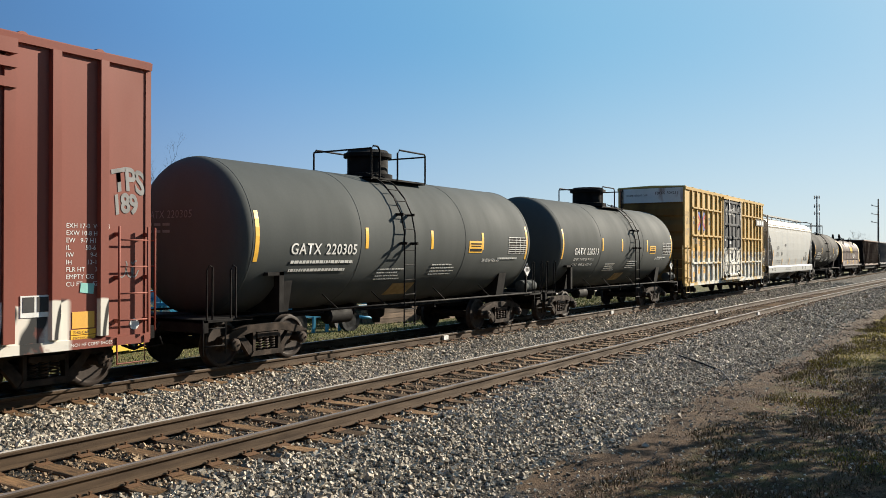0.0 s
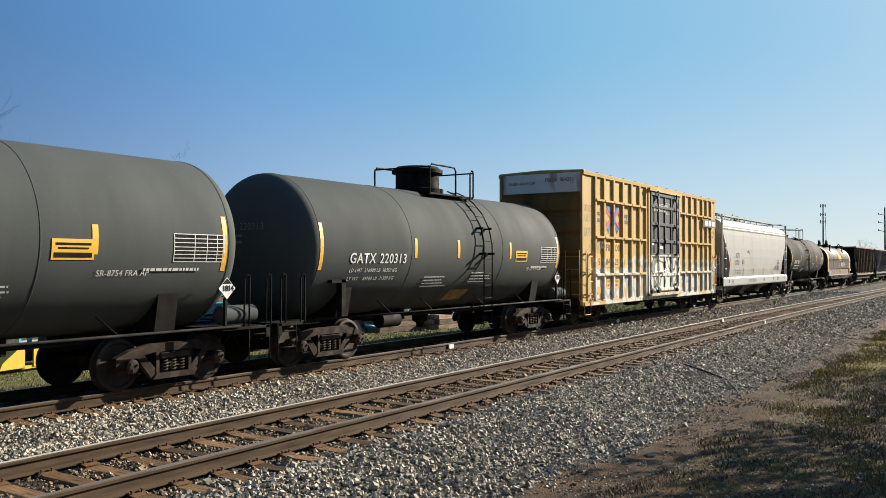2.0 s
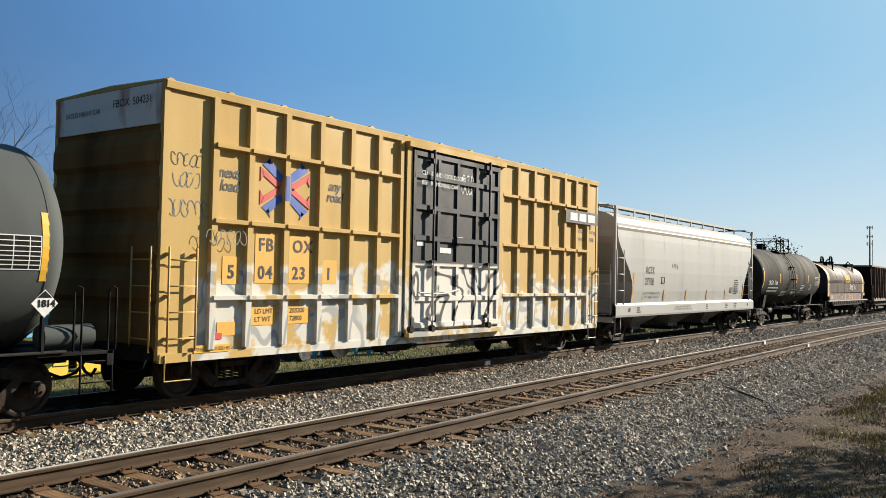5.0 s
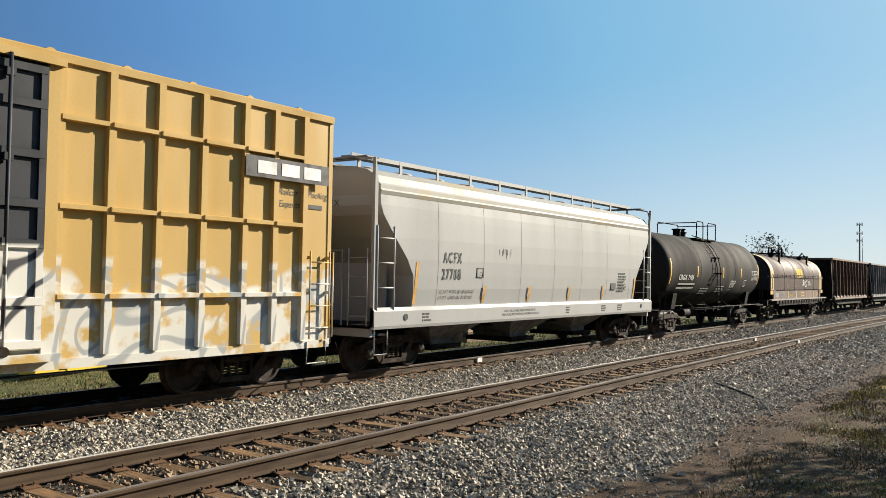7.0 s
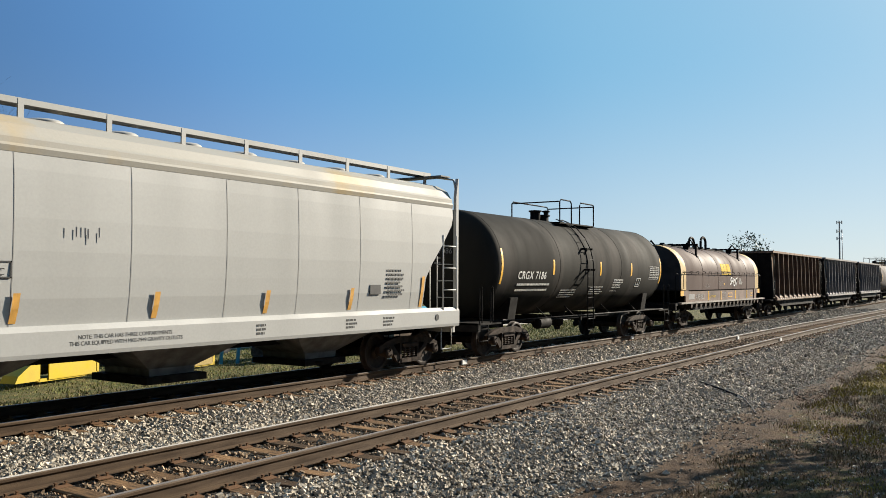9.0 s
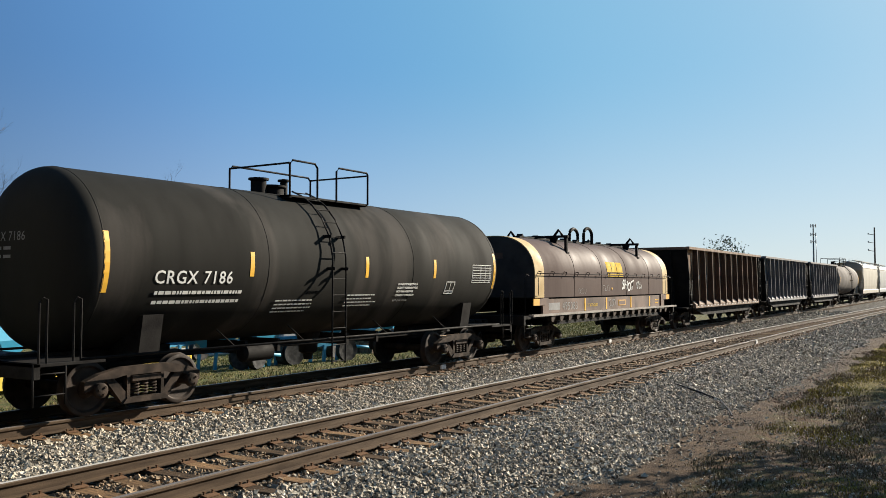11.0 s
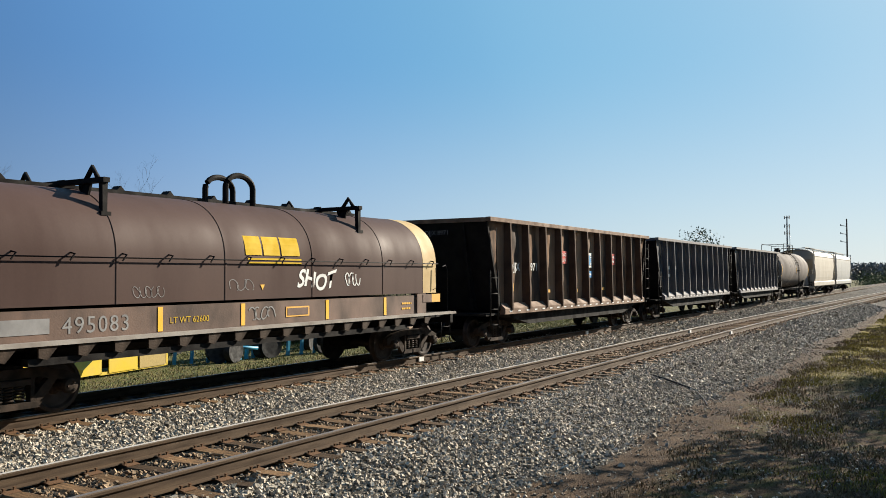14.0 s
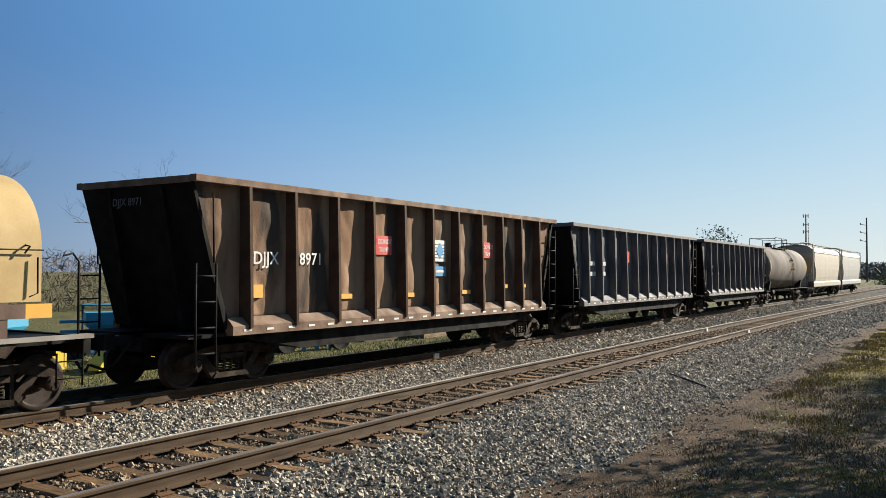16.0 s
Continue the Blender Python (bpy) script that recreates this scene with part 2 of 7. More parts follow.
def build_ground():
    xs = sorted(set([-3000, -1000, -300, -100, -40, -20] + [round(-10 + 0.25 * i, 2) for i in range(250)] + [52.5 * 1.12 ** i for i in range(1, 40)]))
    ys = sorted(set([-3000, -1000, -300, -100, -40, -15, -6] + [round(-3 + 0.2 * i, 2) for i in range(120)] + [21 * 1.2 ** i for i in range(1, 30)]))
    v, f = [], []
    for y in ys:
        z0 = ground_z(y)
        rough = 0.05 if (y < 4.6 or y > 15) else 0.02
        for x in xs:
            z = z0 + rough * (noise.noise((x * 0.7, y * 0.7, 0)) + 0.5 * noise.noise((x * 2.3, y * 2.3, 5)))
            v.append((x, y, z))
    n = len(xs)
    f = [(j * n + i, j * n + i + 1, (j + 1) * n + i + 1, (j + 1) * n + i) for j in range(len(ys) - 1) for i in range(n - 1)]
    me = bpy.data.meshes.new("ground")
    me.from_pydata(v, [], f)
    me.polygons.foreach_set("use_smooth", [True] * len(f))
    return me


def ground_material():
    m = bpy.data.materials.new("ground_ballast_dirt_grass")
    m.use_nodes = True
    nt = m.node_tree
    N, K = nt.nodes, nt.links
    b = N["Principled BSDF"]
    b.inputs["Roughness"].default_value = 0.95
    b.inputs["Specular IOR Level"].default_value = 0.2
    co = N.new("ShaderNodeTexCoord")
    sep = N.new("ShaderNodeSeparateXYZ")
    K.new(co.outputs["Object"], sep.inputs[0])

    def nz(s, d=5):
        n = N.new("ShaderNodeTexNoise")
        n.inputs["Scale"].default_value, n.inputs["Detail"].default_value = s, d
        K.new(co.outputs["Object"], n.inputs["Vector"])
        return n.outputs["Fac"]

    def calc(op, a, c):
        n = N.new("ShaderNodeMath")
        n.operation = op
        for i, val in enumerate((a, c)):
            if isinstance(val, (int, float)):
                n.inputs[i].default_value = val
            else:
                K.new(val, n.inputs[i])
        return n.outputs[0]

    def rng(src, lo, hi):
        r = N.new("ShaderNodeMapRange")
        r.interpolation_type = "SMOOTHSTEP"
        r.inputs["From Min"].default_value, r.inputs["From Max"].default_value = lo, hi
        K.new(src, r.inputs["Value"])
        return r.outputs[0]

    def mix(fac, a, c):
        x = N.new("ShaderNodeMix")
        x.data_type = "RGBA"
        for sock, val in ((x.inputs["Factor"], fac), (x.inputs[6], a), (x.inputs[7], c)):
            if isinstance(val, tuple):
                sock.default_value = (*val, 1)
            else:
                K.new(val, sock)
        return x.outputs[2]

    n1, n2, n3, n4 = nz(0.6), nz(3.0), nz(14.0), nz(50.0, 3)
    wob = calc("MULTIPLY", calc("SUBTRACT", calc("ADD", calc("MULTIPLY", n1, 1.0), calc("MULTIPLY", n2, 0.6)), 0.8), 1.6)
    y = calc("ADD", sep.outputs["Y"], wob)
    soil = mix(rng(n2, 0.35, 0.65), (0.074, 0.044, 0.023), (0.038, 0.021, 0.011))
    soil = mix(rng(n4, 0.5, 0.75), soil, (0.098, 0.064, 0.036))
    straw = mix(rng(n3, 0.35, 0.65), (0.036, 0.017, 0.007), (0.085, 0.044, 0.016))
    green = mix(rng(n3, 0.4, 0.6), (0.052, 0.043, 0.011), (0.091, 0.069, 0.019))
    grass = mix(rng(n2, 0.45, 0.62), straw, green)
    grass = mix(rng(calc("ADD", n1, calc("MULTIPLY", n3, 0.4)), 0.72, 0.85), grass, soil)
    # ballast bed, near-black: the shade in gaps between stones is painted in
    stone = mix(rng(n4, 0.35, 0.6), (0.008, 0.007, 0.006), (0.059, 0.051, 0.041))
    rust = mix(rng(n3, 0.4, 0.6), (0.119, 0.066, 0.033), stone)
    green_far = mix(rng(n3, 0.4, 0.6), (0.154, 0.119, 0.015), (0.224, 0.165, 0.027))
    grass = mix(rng(calc("ADD", sep.outputs["X"], calc("MULTIPLY", n1, 8.0)), 24.0, 32.0), grass, green_far)
    col = mix(rng(y, 3.2, 3.7), grass, soil)
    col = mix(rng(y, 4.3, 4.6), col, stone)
    back = mix(rng(n2, 0.4, 0.6), (0.112, 0.092, 0.036), (0.070, 0.076, 0.024))
    col = mix(rng(y, 15.2, 16.0), col, back)
    K.new(col, b.inputs["Base Color"])
    bp = N.new("ShaderNodeBump")
    bp.inputs["Strength"].default_value, bp.inputs["Distance"].default_value = 0.8, 0.05
    K.new(calc("ADD", n3, n4), bp.inputs["Height"])
    K.new(bp.outputs[0], b.inputs["Normal"])
    return m


ground = tagged(new("ground", build_ground()), "ballast, bare dirt and dry winter grass along the railway line", "ground", kind="structure")
ground.data.materials.append(ground_material())

# ---- tracks ----
RAIL = [(-0.070, -0.175), (0.070, -0.175), (0.070, -0.163), (0.014, -0.148), (0.010, -0.060), (0.034, -0.040), (0.036, -0.012), (0.028, -0.001),
        (-0.028, -0.001), (-0.036, -0.012), (-0.034, -0.040), (-0.010, -0.060), (-0.014, -0.148), (-0.070, -0.163)]


def drift(x):
    """Sideways metres by which the empty track bends away towards the verge, far off."""
    d = max(0.0, x - 36.0)
    return -0.03 * (d * d / (d + 14.0)) / (1 + d / 900.0)


def rail_rings(profile, bend):
    xs = [-300, 0, 36] + [36 + 4 * 1.09 ** k for k in range(1, 62)]
    return [[(x, a + (drift(x) if bend else 0.0), z) for a, z in profile] for x in xs if x < 900]


def build_track(name, y0, label, x0, count, bend=False, pitch=0.52):
    track = thing(name, label, "railway track", pose(0, y0, 0), kind="structure")
    for side in (-0.753, 0.753):
        r = part("rail", Shape().loft(rail_rings([(side + a, z) for a, z in RAIL], bend)), M_RAIL, track, "rusty steel rail")
        part("rail_head", Shape().loft(rail_rings([(side - 0.026, -0.004), (side + 0.026, -0.004), (side + 0.026, 0.002), (side - 0.026, 0.002)], bend)), M_HEAD_GLINT if y0 < 10 and side > 0 else M_HEAD_DULL, r, "worn running surface of the rail")
    tie_me = []
    for k in range(6):
        rnd = random.Random(k)
        j = lambda a: rnd.uniform(-a, a)
        sh = Shape()
        w = 0.115
        ring = lambda x: [(x, -w + j(.008), -0.36), (x, w + j(.008), -0.36), (x, w + j(.01), -0.205 + j(.006)), (x, w - 0.02, -0.192 + j(.006)), (x, -w + 0.02, -0.192 + j(.006)), (x, -w + j(.01), -0.205 + j(.006))]
        rings = [[(b, a, c) for a, b, c in ring(x)] for x in (-1.30 + j(.03), -0.9, -0.3, 0.3, 0.9, 1.30 + j(.03))]
        tie_me.append(Shape().loft(rings).mesh("tie", M_TIE))
    pl = Shape()
    pl.prism([(-0.17, -0.192), (0.17, -0.192), (0.17, -0.183), (0.085, -0.172), (-0.085, -0.172), (-0.17, -0.183)], "x", -0.095, 0.095)
    for sx, sy in ((-0.06, -0.09), (0.06, -0.09), (0.06, 0.09), (-0.06, 0.09)):
        pl.box(sx - 0.009, sx + 0.009, sy - 0.009, sy + 0.009, -0.18, -0.145)
        pl.box(sx - 0.014, sx + 0.014, sy - 0.02, sy + 0.014, -0.148, -0.138)
    plate = pl.mesh("tie_plate", M_PLATE)
    rnd = random.Random(7)
    for i in range(count):
        tie = part("tie", tie_me[i % 6], None, track, at=(x0 + pitch * i + rnd.uniform(-0.03, 0.03), rnd.uniform(-0.05, 0.05) + (drift(x0 + pitch * i) if bend else 0.0), rnd.uniform(-0.01, 0.006)))
        tie.rotation_euler.z = rnd.uniform(-0.02, 0.02)
        if i < 110:
            for side in (-0.753, 0.753):
                part("tie_plate", plate, None, tie, at=(0, side + (drift(tie.location.x) if bend else 0.0) - tie.location.y, -tie.location.z))
    return track


near_track = build_track("railway_track", NEAR_Y, "empty railway track with rusty rails on weathered wooden ties in ballast", -4, 290, True)
far_track = build_track("railway_track", TRAIN_Y, "railway track under the freight train, rusty rails in grey ballast", -4, 290)


# ---- ballast stones ----
CHUNK = (np.array([(x, y, z) for x in (-1, 1) for y in (-1, 1) for z in (-1, 1)], float) * 0.62,
         np.array([(0, 1, 3), (0, 3, 2), (4, 6, 7), (4, 7, 5), (0, 4, 5), (0, 5, 1), (2, 3, 7), (2, 7, 6), (0, 2, 6), (0, 6, 4), (1, 5, 7), (1, 7, 3)]), 0.10)
GEM = (np.array([(1, 0, 0), (-1, 0, 0), (0, 1, 0), (0, -1, 0), (0, 0, 1), (0, 0, -1)], float) * 1.05,
       np.array([(0, 2, 4), (2, 1, 4), (1, 3, 4), (3, 0, 4), (2, 0, 5), (1, 2, 5), (3, 1, 5), (0, 3, 5)]), 0.20)


def stones(name, label, count, xr, yr, size, seed, keep, lift=0.0, mat=None, form=GEM):
    rng = np.random.default_rng(seed)
    base, tri, rough = form
    nv, nf = len(base), len(tri)
    u = rng.random(count)
    x = xr[0] + (xr[1] - xr[0]) * u ** 1.35
    y = rng.uniform(*yr, count)
    ok = keep(x, y, rng)
    x, y = x[ok], y[ok]
    n = len(x)
    r = size * rng.lognormal(0, 0.28, n) * (1 + x / 60)
    z = np.interp(y, [3.2, 4.5, 6.3, 9.3, 10.2, 11.0, 14.1, 16.2], [-0.62, -0.60, -0.22, -0.22, -0.30, -0.22, -0.22, -0.75]) + rng.uniform(-0.5, 0.9, n) * r + lift
    shape = base[None] * rng.uniform(0.72, 1.15, (n, nv, 1)) + rng.normal(0, rough, (n, nv, 3))
    shape *= rng.uniform(0.75, 1.25, (n, 1, 3))
    q = rng.normal(size=(n, 4))
    q /= np.linalg.norm(q, axis=1)[:, None]
    w, a, b, c = q.T
    rot = np.stack([np.stack([1 - 2 * (b * b + c * c), 2 * (a * b - c * w), 2 * (a * c + b * w)], 1),
                    np.stack([2 * (a * b + c * w), 1 - 2 * (a * a + c * c), 2 * (b * c - a * w)], 1),
                    np.stack([2 * (a * c - b * w), 2 * (b * c + a * w), 1 - 2 * (a * a + b * b)], 1)], 1)
    v = np.einsum("nij,nkj->nki", rot, shape) * r[:, None, None] + np.stack([x, y, z], 1)[:, None]
    faces = (tri[None] + nv * np.arange(n)[:, None, None]).reshape(-1)
    me = bpy.data.meshes.new(name)
    me.vertices.add(nv * n)
    me.vertices.foreach_set("co", v.reshape(-1).astype(np.float32))
    me.loops.add(len(faces))
    me.loops.foreach_set("vertex_index", faces.astype(np.int32))
    me.polygons.add(nf * n)
    me.polygons.foreach_set("loop_start", np.arange(0, 3 * nf * n, 3, dtype=np.int32))
    me.polygons.foreach_set("use_smooth", [False] * (nf * n))
    me.update(calc_edges=True)
    me.materials.append(mat or M_STONE)
    return tagged(new(name, me), label, "gravel", kind="stuff")


def in_rails(x, y, rng):
    """Stones between the rails and round the tie ends of the near track."""
    phase = np.abs(((x + 4) / 0.52 + 0.5) % 1 - 0.5) * 0.52
    return ~((phase < 0.125) & (rng.random(len(x)) < 0.95)) & (np.abs(np.abs(y - NEAR_Y) - 0.753) > 0.09)


def off_ties(x, y, rng):
    """Stones lie between the ties and off the rails."""
    ok = np.ones(len(x), bool)
    for yc in (NEAR_Y, TRAIN_Y):
        phase = np.abs(((x + 4) / 0.52 + 0.5) % 1 - 0.5) * 0.52
        ok &= ~((np.abs(y - yc) < 1.32) & (phase < 0.125) & (rng.random(len(x)) < 0.93))
        ok &= ~(np.abs(np.abs(y - yc) - 0.753) < 0.10)
    ok &= np.abs(y - NEAR_Y) > 1.05 + rng.normal(0, 0.12, len(x))
    edge = 4.55 + 0.35 * np.sin(x * 0.9) * 0.4 + rng.normal(0, 0.22, len(x))
    ok &= y > edge
    ok &= y < 14.9 + rng.normal(0, 0.3, len(x))
    return ok


near_stones = stones("ballast_stones", "loose grey crushed stone ballast beside and between the rails", 76000, (2.5, 13), (4.2, 11.9), 0.0195, 3, off_ties, form=CHUNK)
mid_stones = stones("ballast_stones", "loose grey crushed stone ballast beyond the nearest ties", 110000, (12.6, 32), (4.2, 11.9), 0.0180, 6, off_ties)
rail_stones = stones("ballast_stones", "rust-dusted ballast between the rails and ties", 30000, (2.5, 36), (NEAR_Y - 1.15, NEAR_Y + 1.15), 0.019, 5, in_rails, 0.0, M_STONE_RUST, CHUNK)
far_stones = stones("ballast_stones", "loose grey crushed stone ballast along the line", 60000, (20, 75), (4.2, 15.4), 0.024, 4, off_ties)


# ---- running gear shared by the cars ----
CACHE = {}
WHEELSETS = []
WHEEL_R = 0.42


def cached(key, make):
    if key not in CACHE:
        CACHE[key] = make()
    return CACHE[key]


def helix(sh, cx, cy, z0, z1, r, wire, turns):
    n = turns * 8
    return sh.tube([(cx + r * math.cos(k * math.tau / 8), cy + r * math.sin(k * math.tau / 8), z0 + (z1 - z0) * k / n) for k in range(n + 1)], wire, 5)


def side_frame_mesh(y):
    sh = Shape()
    a, b = y - 0.06, y + 0.06
    top = [(-1.12, 0.56), (-0.86, 0.66), (-0.45, 0.74), (0.45, 0.74), (0.86, 0.66), (1.12, 0.56), (1.12, 0.40), (0.98, 0.42), (0.82, 0.52), (0.42, 0.60), (-0.42, 0.60), (-0.82, 0.52), (-0.98, 0.42), (-1.12, 0.40)]
    sh.prism(top, "y", a, b)
    for s in (-1, 1):
        sh.prism([(s * 0.74, 0.55), (s * 0.60, 0.58), (s * 0.28, 0.24), (s * 0.36, 0.16), (s * 0.44, 0.17)], "y", a + 0.01, b - 0.01)
        sh.box(min(s * 0.30, s * 0.36), max(s * 0.30, s * 0.36), a, b, 0.20, 0.64)
    sh.prism([(-0.44, 0.16), (0.44, 0.16), (0.36, 0.25), (-0.36, 0.25)], "y", a - 0.02, b + 0.02)
    return sh.mesh("side_frame", M_TRUCK)


def spring_mesh(y):
    sh = Shape()
    for cx in (-0.17, 0.0, 0.17):
        helix(sh, cx, y, 0.26, 0.50, 0.062, 0.016, 5)
    sh.box(-0.28, 0.28, y - 0.09, y + 0.09, 0.50, 0.58)
    return sh.mesh("coil_spring", M_TRUCK)


def wheel_mesh(s):
    sh = Shape()
    prof = [(0.690, 0.12), (0.690, 0.33), (0.680, 0.365), (0.680, 0.445), (0.695, 0.450), (0.712, 0.432), (0.730, 0.422), (0.805, 0.416), (0.812, 0.405), (0.812, 0.36), (0.775, 0.33), (0.760, 0.15), (0.800, 0.13), (0.830, 0.10)]
    sh.lathe([(s * t, r) for t, r in prof], (0, 0, 0), "y", 32)
    return sh.mesh("wheel", M_WHEEL)


def axle_mesh():
    sh = Shape()
    sh.lathe([(-1.14, 0.07), (-1.13, 0.085), (-0.83, 0.085), (-0.7, 0.09), (0.7, 0.09), (0.83, 0.085), (1.13, 0.085), (1.14, 0.07)], (0, 0, 0), "y", 16)
    for s in (-1, 1):
        sh.lathe([(s * 1.08, 0.115), (s * 1.16, 0.115), (s * 1.175, 0.10), (s * 1.18, 0.03)], (0, 0, 0), "y", 16)
        for k in range(3):
            an = k * math.tau / 3
            sh.lathe([(s * 1.17, 0.02), (s * 1.20, 0.02)], (0.065 * math.cos(an), 0, 0.065 * math.sin(an)), "y", 6)
    return sh.mesh("axle", M_TRUCK)


def truck(car, x, base=1.78):
    """A two-axle truck under a car, its middle at x."""
    bol = cached("bolster", lambda: Shape().box(-0.20, 0.20, -1.02, 1.02, 0.44, 0.66).lathe([(0.66, 0.2), (0.74, 0.2)], (0, 0, 0), "z", 16)
                 .box(-0.55, -0.45, -0.9, 0.9, 0.34, 0.46).box(0.45, 0.55, -0.9, 0.9, 0.34, 0.46).mesh("truck", M_UNDER))
    t = part("truck", bol, None, car, "two-axle cast steel truck with coil springs", at=(x, 0, 0))
    for y in (-1.0, 1.0):
        part("side_frame", cached(("frame", y), lambda: side_frame_mesh(y)), None, t)
        part("coil_spring", cached(("spring", y), lambda: spring_mesh(y)), None, t)
    for s in (-1, 1):
        for side in (-1, 1):
            w = part("wheel", cached(("wheel", side), lambda: wheel_mesh(side)), None, t, at=(s * base / 2, 0, WHEEL_R))
            WHEELSETS.append((w, s * base / 2))
        w2 = part("axle", cached("axle", axle_mesh), None, t, at=(s * base / 2, 0, WHEEL_R))
        WHEELSETS.append((w2, s * base / 2))
    return t


def coupler(car, x, s):
    """The knuckle coupler and air hose at an end; s: which way it points."""
    sh = Shape()
    sh.box(min(x - s * 0.5, x + s * 0.25), max(x - s * 0.5, x + s * 0.25), -0.08, 0.08, 0.78, 0.94)
    sh.prism([(x + s * 0.2, -0.16), (x + s * 0.45, -0.20), (x + s * 0.52, -0.02), (x + s * 0.42, 0.02), (x + s * 0.50, 0.16), (x + s * 0.3, 0.20), (x + s * 0.2, 0.12)], "z", 0.73, 1.0)
    c = part("coupler", sh, M_UNDER, car, "rusty knuckle coupler")
    sh = Shape().tube([(x, -0.3, 0.85), (x + s * 0.12, -0.32, 0.72), (x + s * 0.28, -0.28, 0.50), (x + s * 0.45, -0.18, 0.42), (x + s * 0.6, -0.05, 0.5)], 0.025, 8)
    part("air_hose", sh, M_UNDER, car, "black rubber air brake hose")
    return c


def ladder(car, p, h, w, rungs, r=0.011, axis="x", name="ladder", mat=None, standoff=0.0, label=""):
    """Two stiles and their rungs from the point p upwards, wide along an axis."""
    sh = Shape()
    d = Vector((w, 0, 0)) if axis == "x" else Vector((0, w, 0))
    p = Vector(p)
    up = Vector((0, 0, h))
    for q in (p, p + d):
        sh.tube([q, q + up], r * 1.4, 6)
    for k in range(rungs):
        q = p + up * ((k + 0.5) / rungs)
        sh.tube([q, q + d], r, 6)
    return part(name, sh, mat or M_UNDER, car, label)


def bars(sh, x0, x1, rows, z, dz, y, rnd, fill=0.8, h=0.36):
    """Rows of short bars that stand for writing too small to read."""
    for k in range(rows):
        x = x0
        end = x0 + (x1 - x0) * rnd.uniform(0.7, 1.0)
        while x < end:
            w = rnd.uniform(0.03, 0.12)
            sh.box(x, min(end, x + w), y, y + 0.006, z - k * dz, z - k * dz + dz * h)
            x += w + 0.025
    return sh


# ---- tank cars ----
def tank_car(label, half, R, zc, mat, bars_x, ladder_x, dome_x, number, deck, head_mark, plat=(1.0, 1.4), zdeck=0.93, code=None, dome_r=0.52, gap=None, truck_in=0.82):
    car = thing("tank_car", label, "tank car", group="cars of the freight train")
    prof = []
    for k in range(13):
        an = k / 12 * math.pi / 2
        prof.append((-half - 0.50 * math.cos(an), max(0.02, R * math.sin(an) ** 0.68)))
    prof += [(-half / 3, R), (half / 3, R)]
    for k in range(13):
        an = (1 - k / 12) * math.pi / 2
        prof.append((half + 0.50 * math.cos(an), max(0.02, R * math.sin(an) ** 0.68)))
    shell = part("tank", Shape().lathe(prof, (0, 0, zc), "x", 72), mat, car)

    def wrap(x0, z0, off=0.012):
        a0 = math.asin(max(-1, min(1, (z0 - zc) / R)))
        return lambda u, v: (x0 + u, -(R + off) * math.cos(a0 + v / R), zc + (R + off) * math.sin(a0 + v / R))

    def patch(name, x0, x1, z0, z1, m, off=0.006, parent=shell, label=""):
        """A thin plate bent round the tank."""
        sh = Shape()
        a0, a1 = math.asin((z0 - zc) / R), math.asin((z1 - zc) / R)
        ring = [a0 + (a1 - a0) * k / 6 for k in range(7)]
        v = [(x, -(R + o) * math.cos(a), zc + (R + o) * math.sin(a)) for x in (x0, x1) for o in (-0.004, off) for a in ring]
        f = []
        for i in range(6):
            f += [(7 + i, 8 + i, 22 + i, 21 + i), (i, 14 + i, 15 + i, i + 1), (i, i + 1, 8 + i, 7 + i), (14 + i, 21 + i, 22 + i, 15 + i)]
        f += [(0, 7, 21, 14), (6, 20, 27, 13)]
        return part(name, sh.add(v, f), m, parent, label)

    for x in (-half * 0.42, half * 0.36, -half + 0.02, half - 0.02):
        part("weld_seam", Shape().lathe([(x - 0.012, R), (x - 0.006, R + 0.006), (x + 0.006, R + 0.006), (x + 0.012, R)], (0, 0, zc), "x", 72), mat, shell)
    for x, z0, z1 in bars_x:
        patch("reflector", x - 0.05, x + 0.05, z0, z1, M_REFLECT, label="yellow reflective strip")
    # underframe, platforms
    e = half + 1.05
    for s in (-1, 1):
        sill = Shape()
        sill.box(min(s * (half - 2.3), s * e), max(s * (half - 2.3), s * e), -0.22, 0.22, 0.66, 0.98)
        sill.box(min(s * (e - 0.10), s * e), max(s * (e - 0.10), s * e), -1.42, 1.42, zdeck - 0.22, zdeck)
        sill.box(min(s * (half - 0.1), s * e), max(s * (half - 0.1), s * e), -1.42, 1.42, zdeck - 0.05, zdeck)
        part("end_platform", sill, M_UNDER, car, bevel=0.006)
        sad = Shape().prism([(-1.15, 0.95), (1.15, 0.95), (1.25, 1.55), (-1.25, 1.55)], "x", s * (half - 1.3), s * (half - 0.9))
        part("saddle", sad, M_UNDER, car)
        coupler(car, s * e, s)
        truck(car, s * (half - truck_in))
        for y in (-1.40, 1.40):
            for q in (e - 0.08, e - 0.62):
                x = s * q
                part("grab_post", Shape().tube([(x, y, zdeck), (x, y, zdeck + 0.85), (x + 0.05, y, zdeck + 0.93), (x + 0.12, y, zdeck + 0.90), (x + 0.12, y, zdeck)], 0.016, 8), M_UNDER, car)
            ladder(car, (min(s * e, s * (e - 0.5)) , y, 0.33), zdeck - 0.33, 0.5, 2, name="sill_step")
    part("side_rail", Shape().tube([(-half - 0.3, -R + 0.06, zdeck + 0.02), (half + 0.3, -R + 0.06, zdeck + 0.02)], 0.022, 8), M_UNDER, car, "long side handrail")
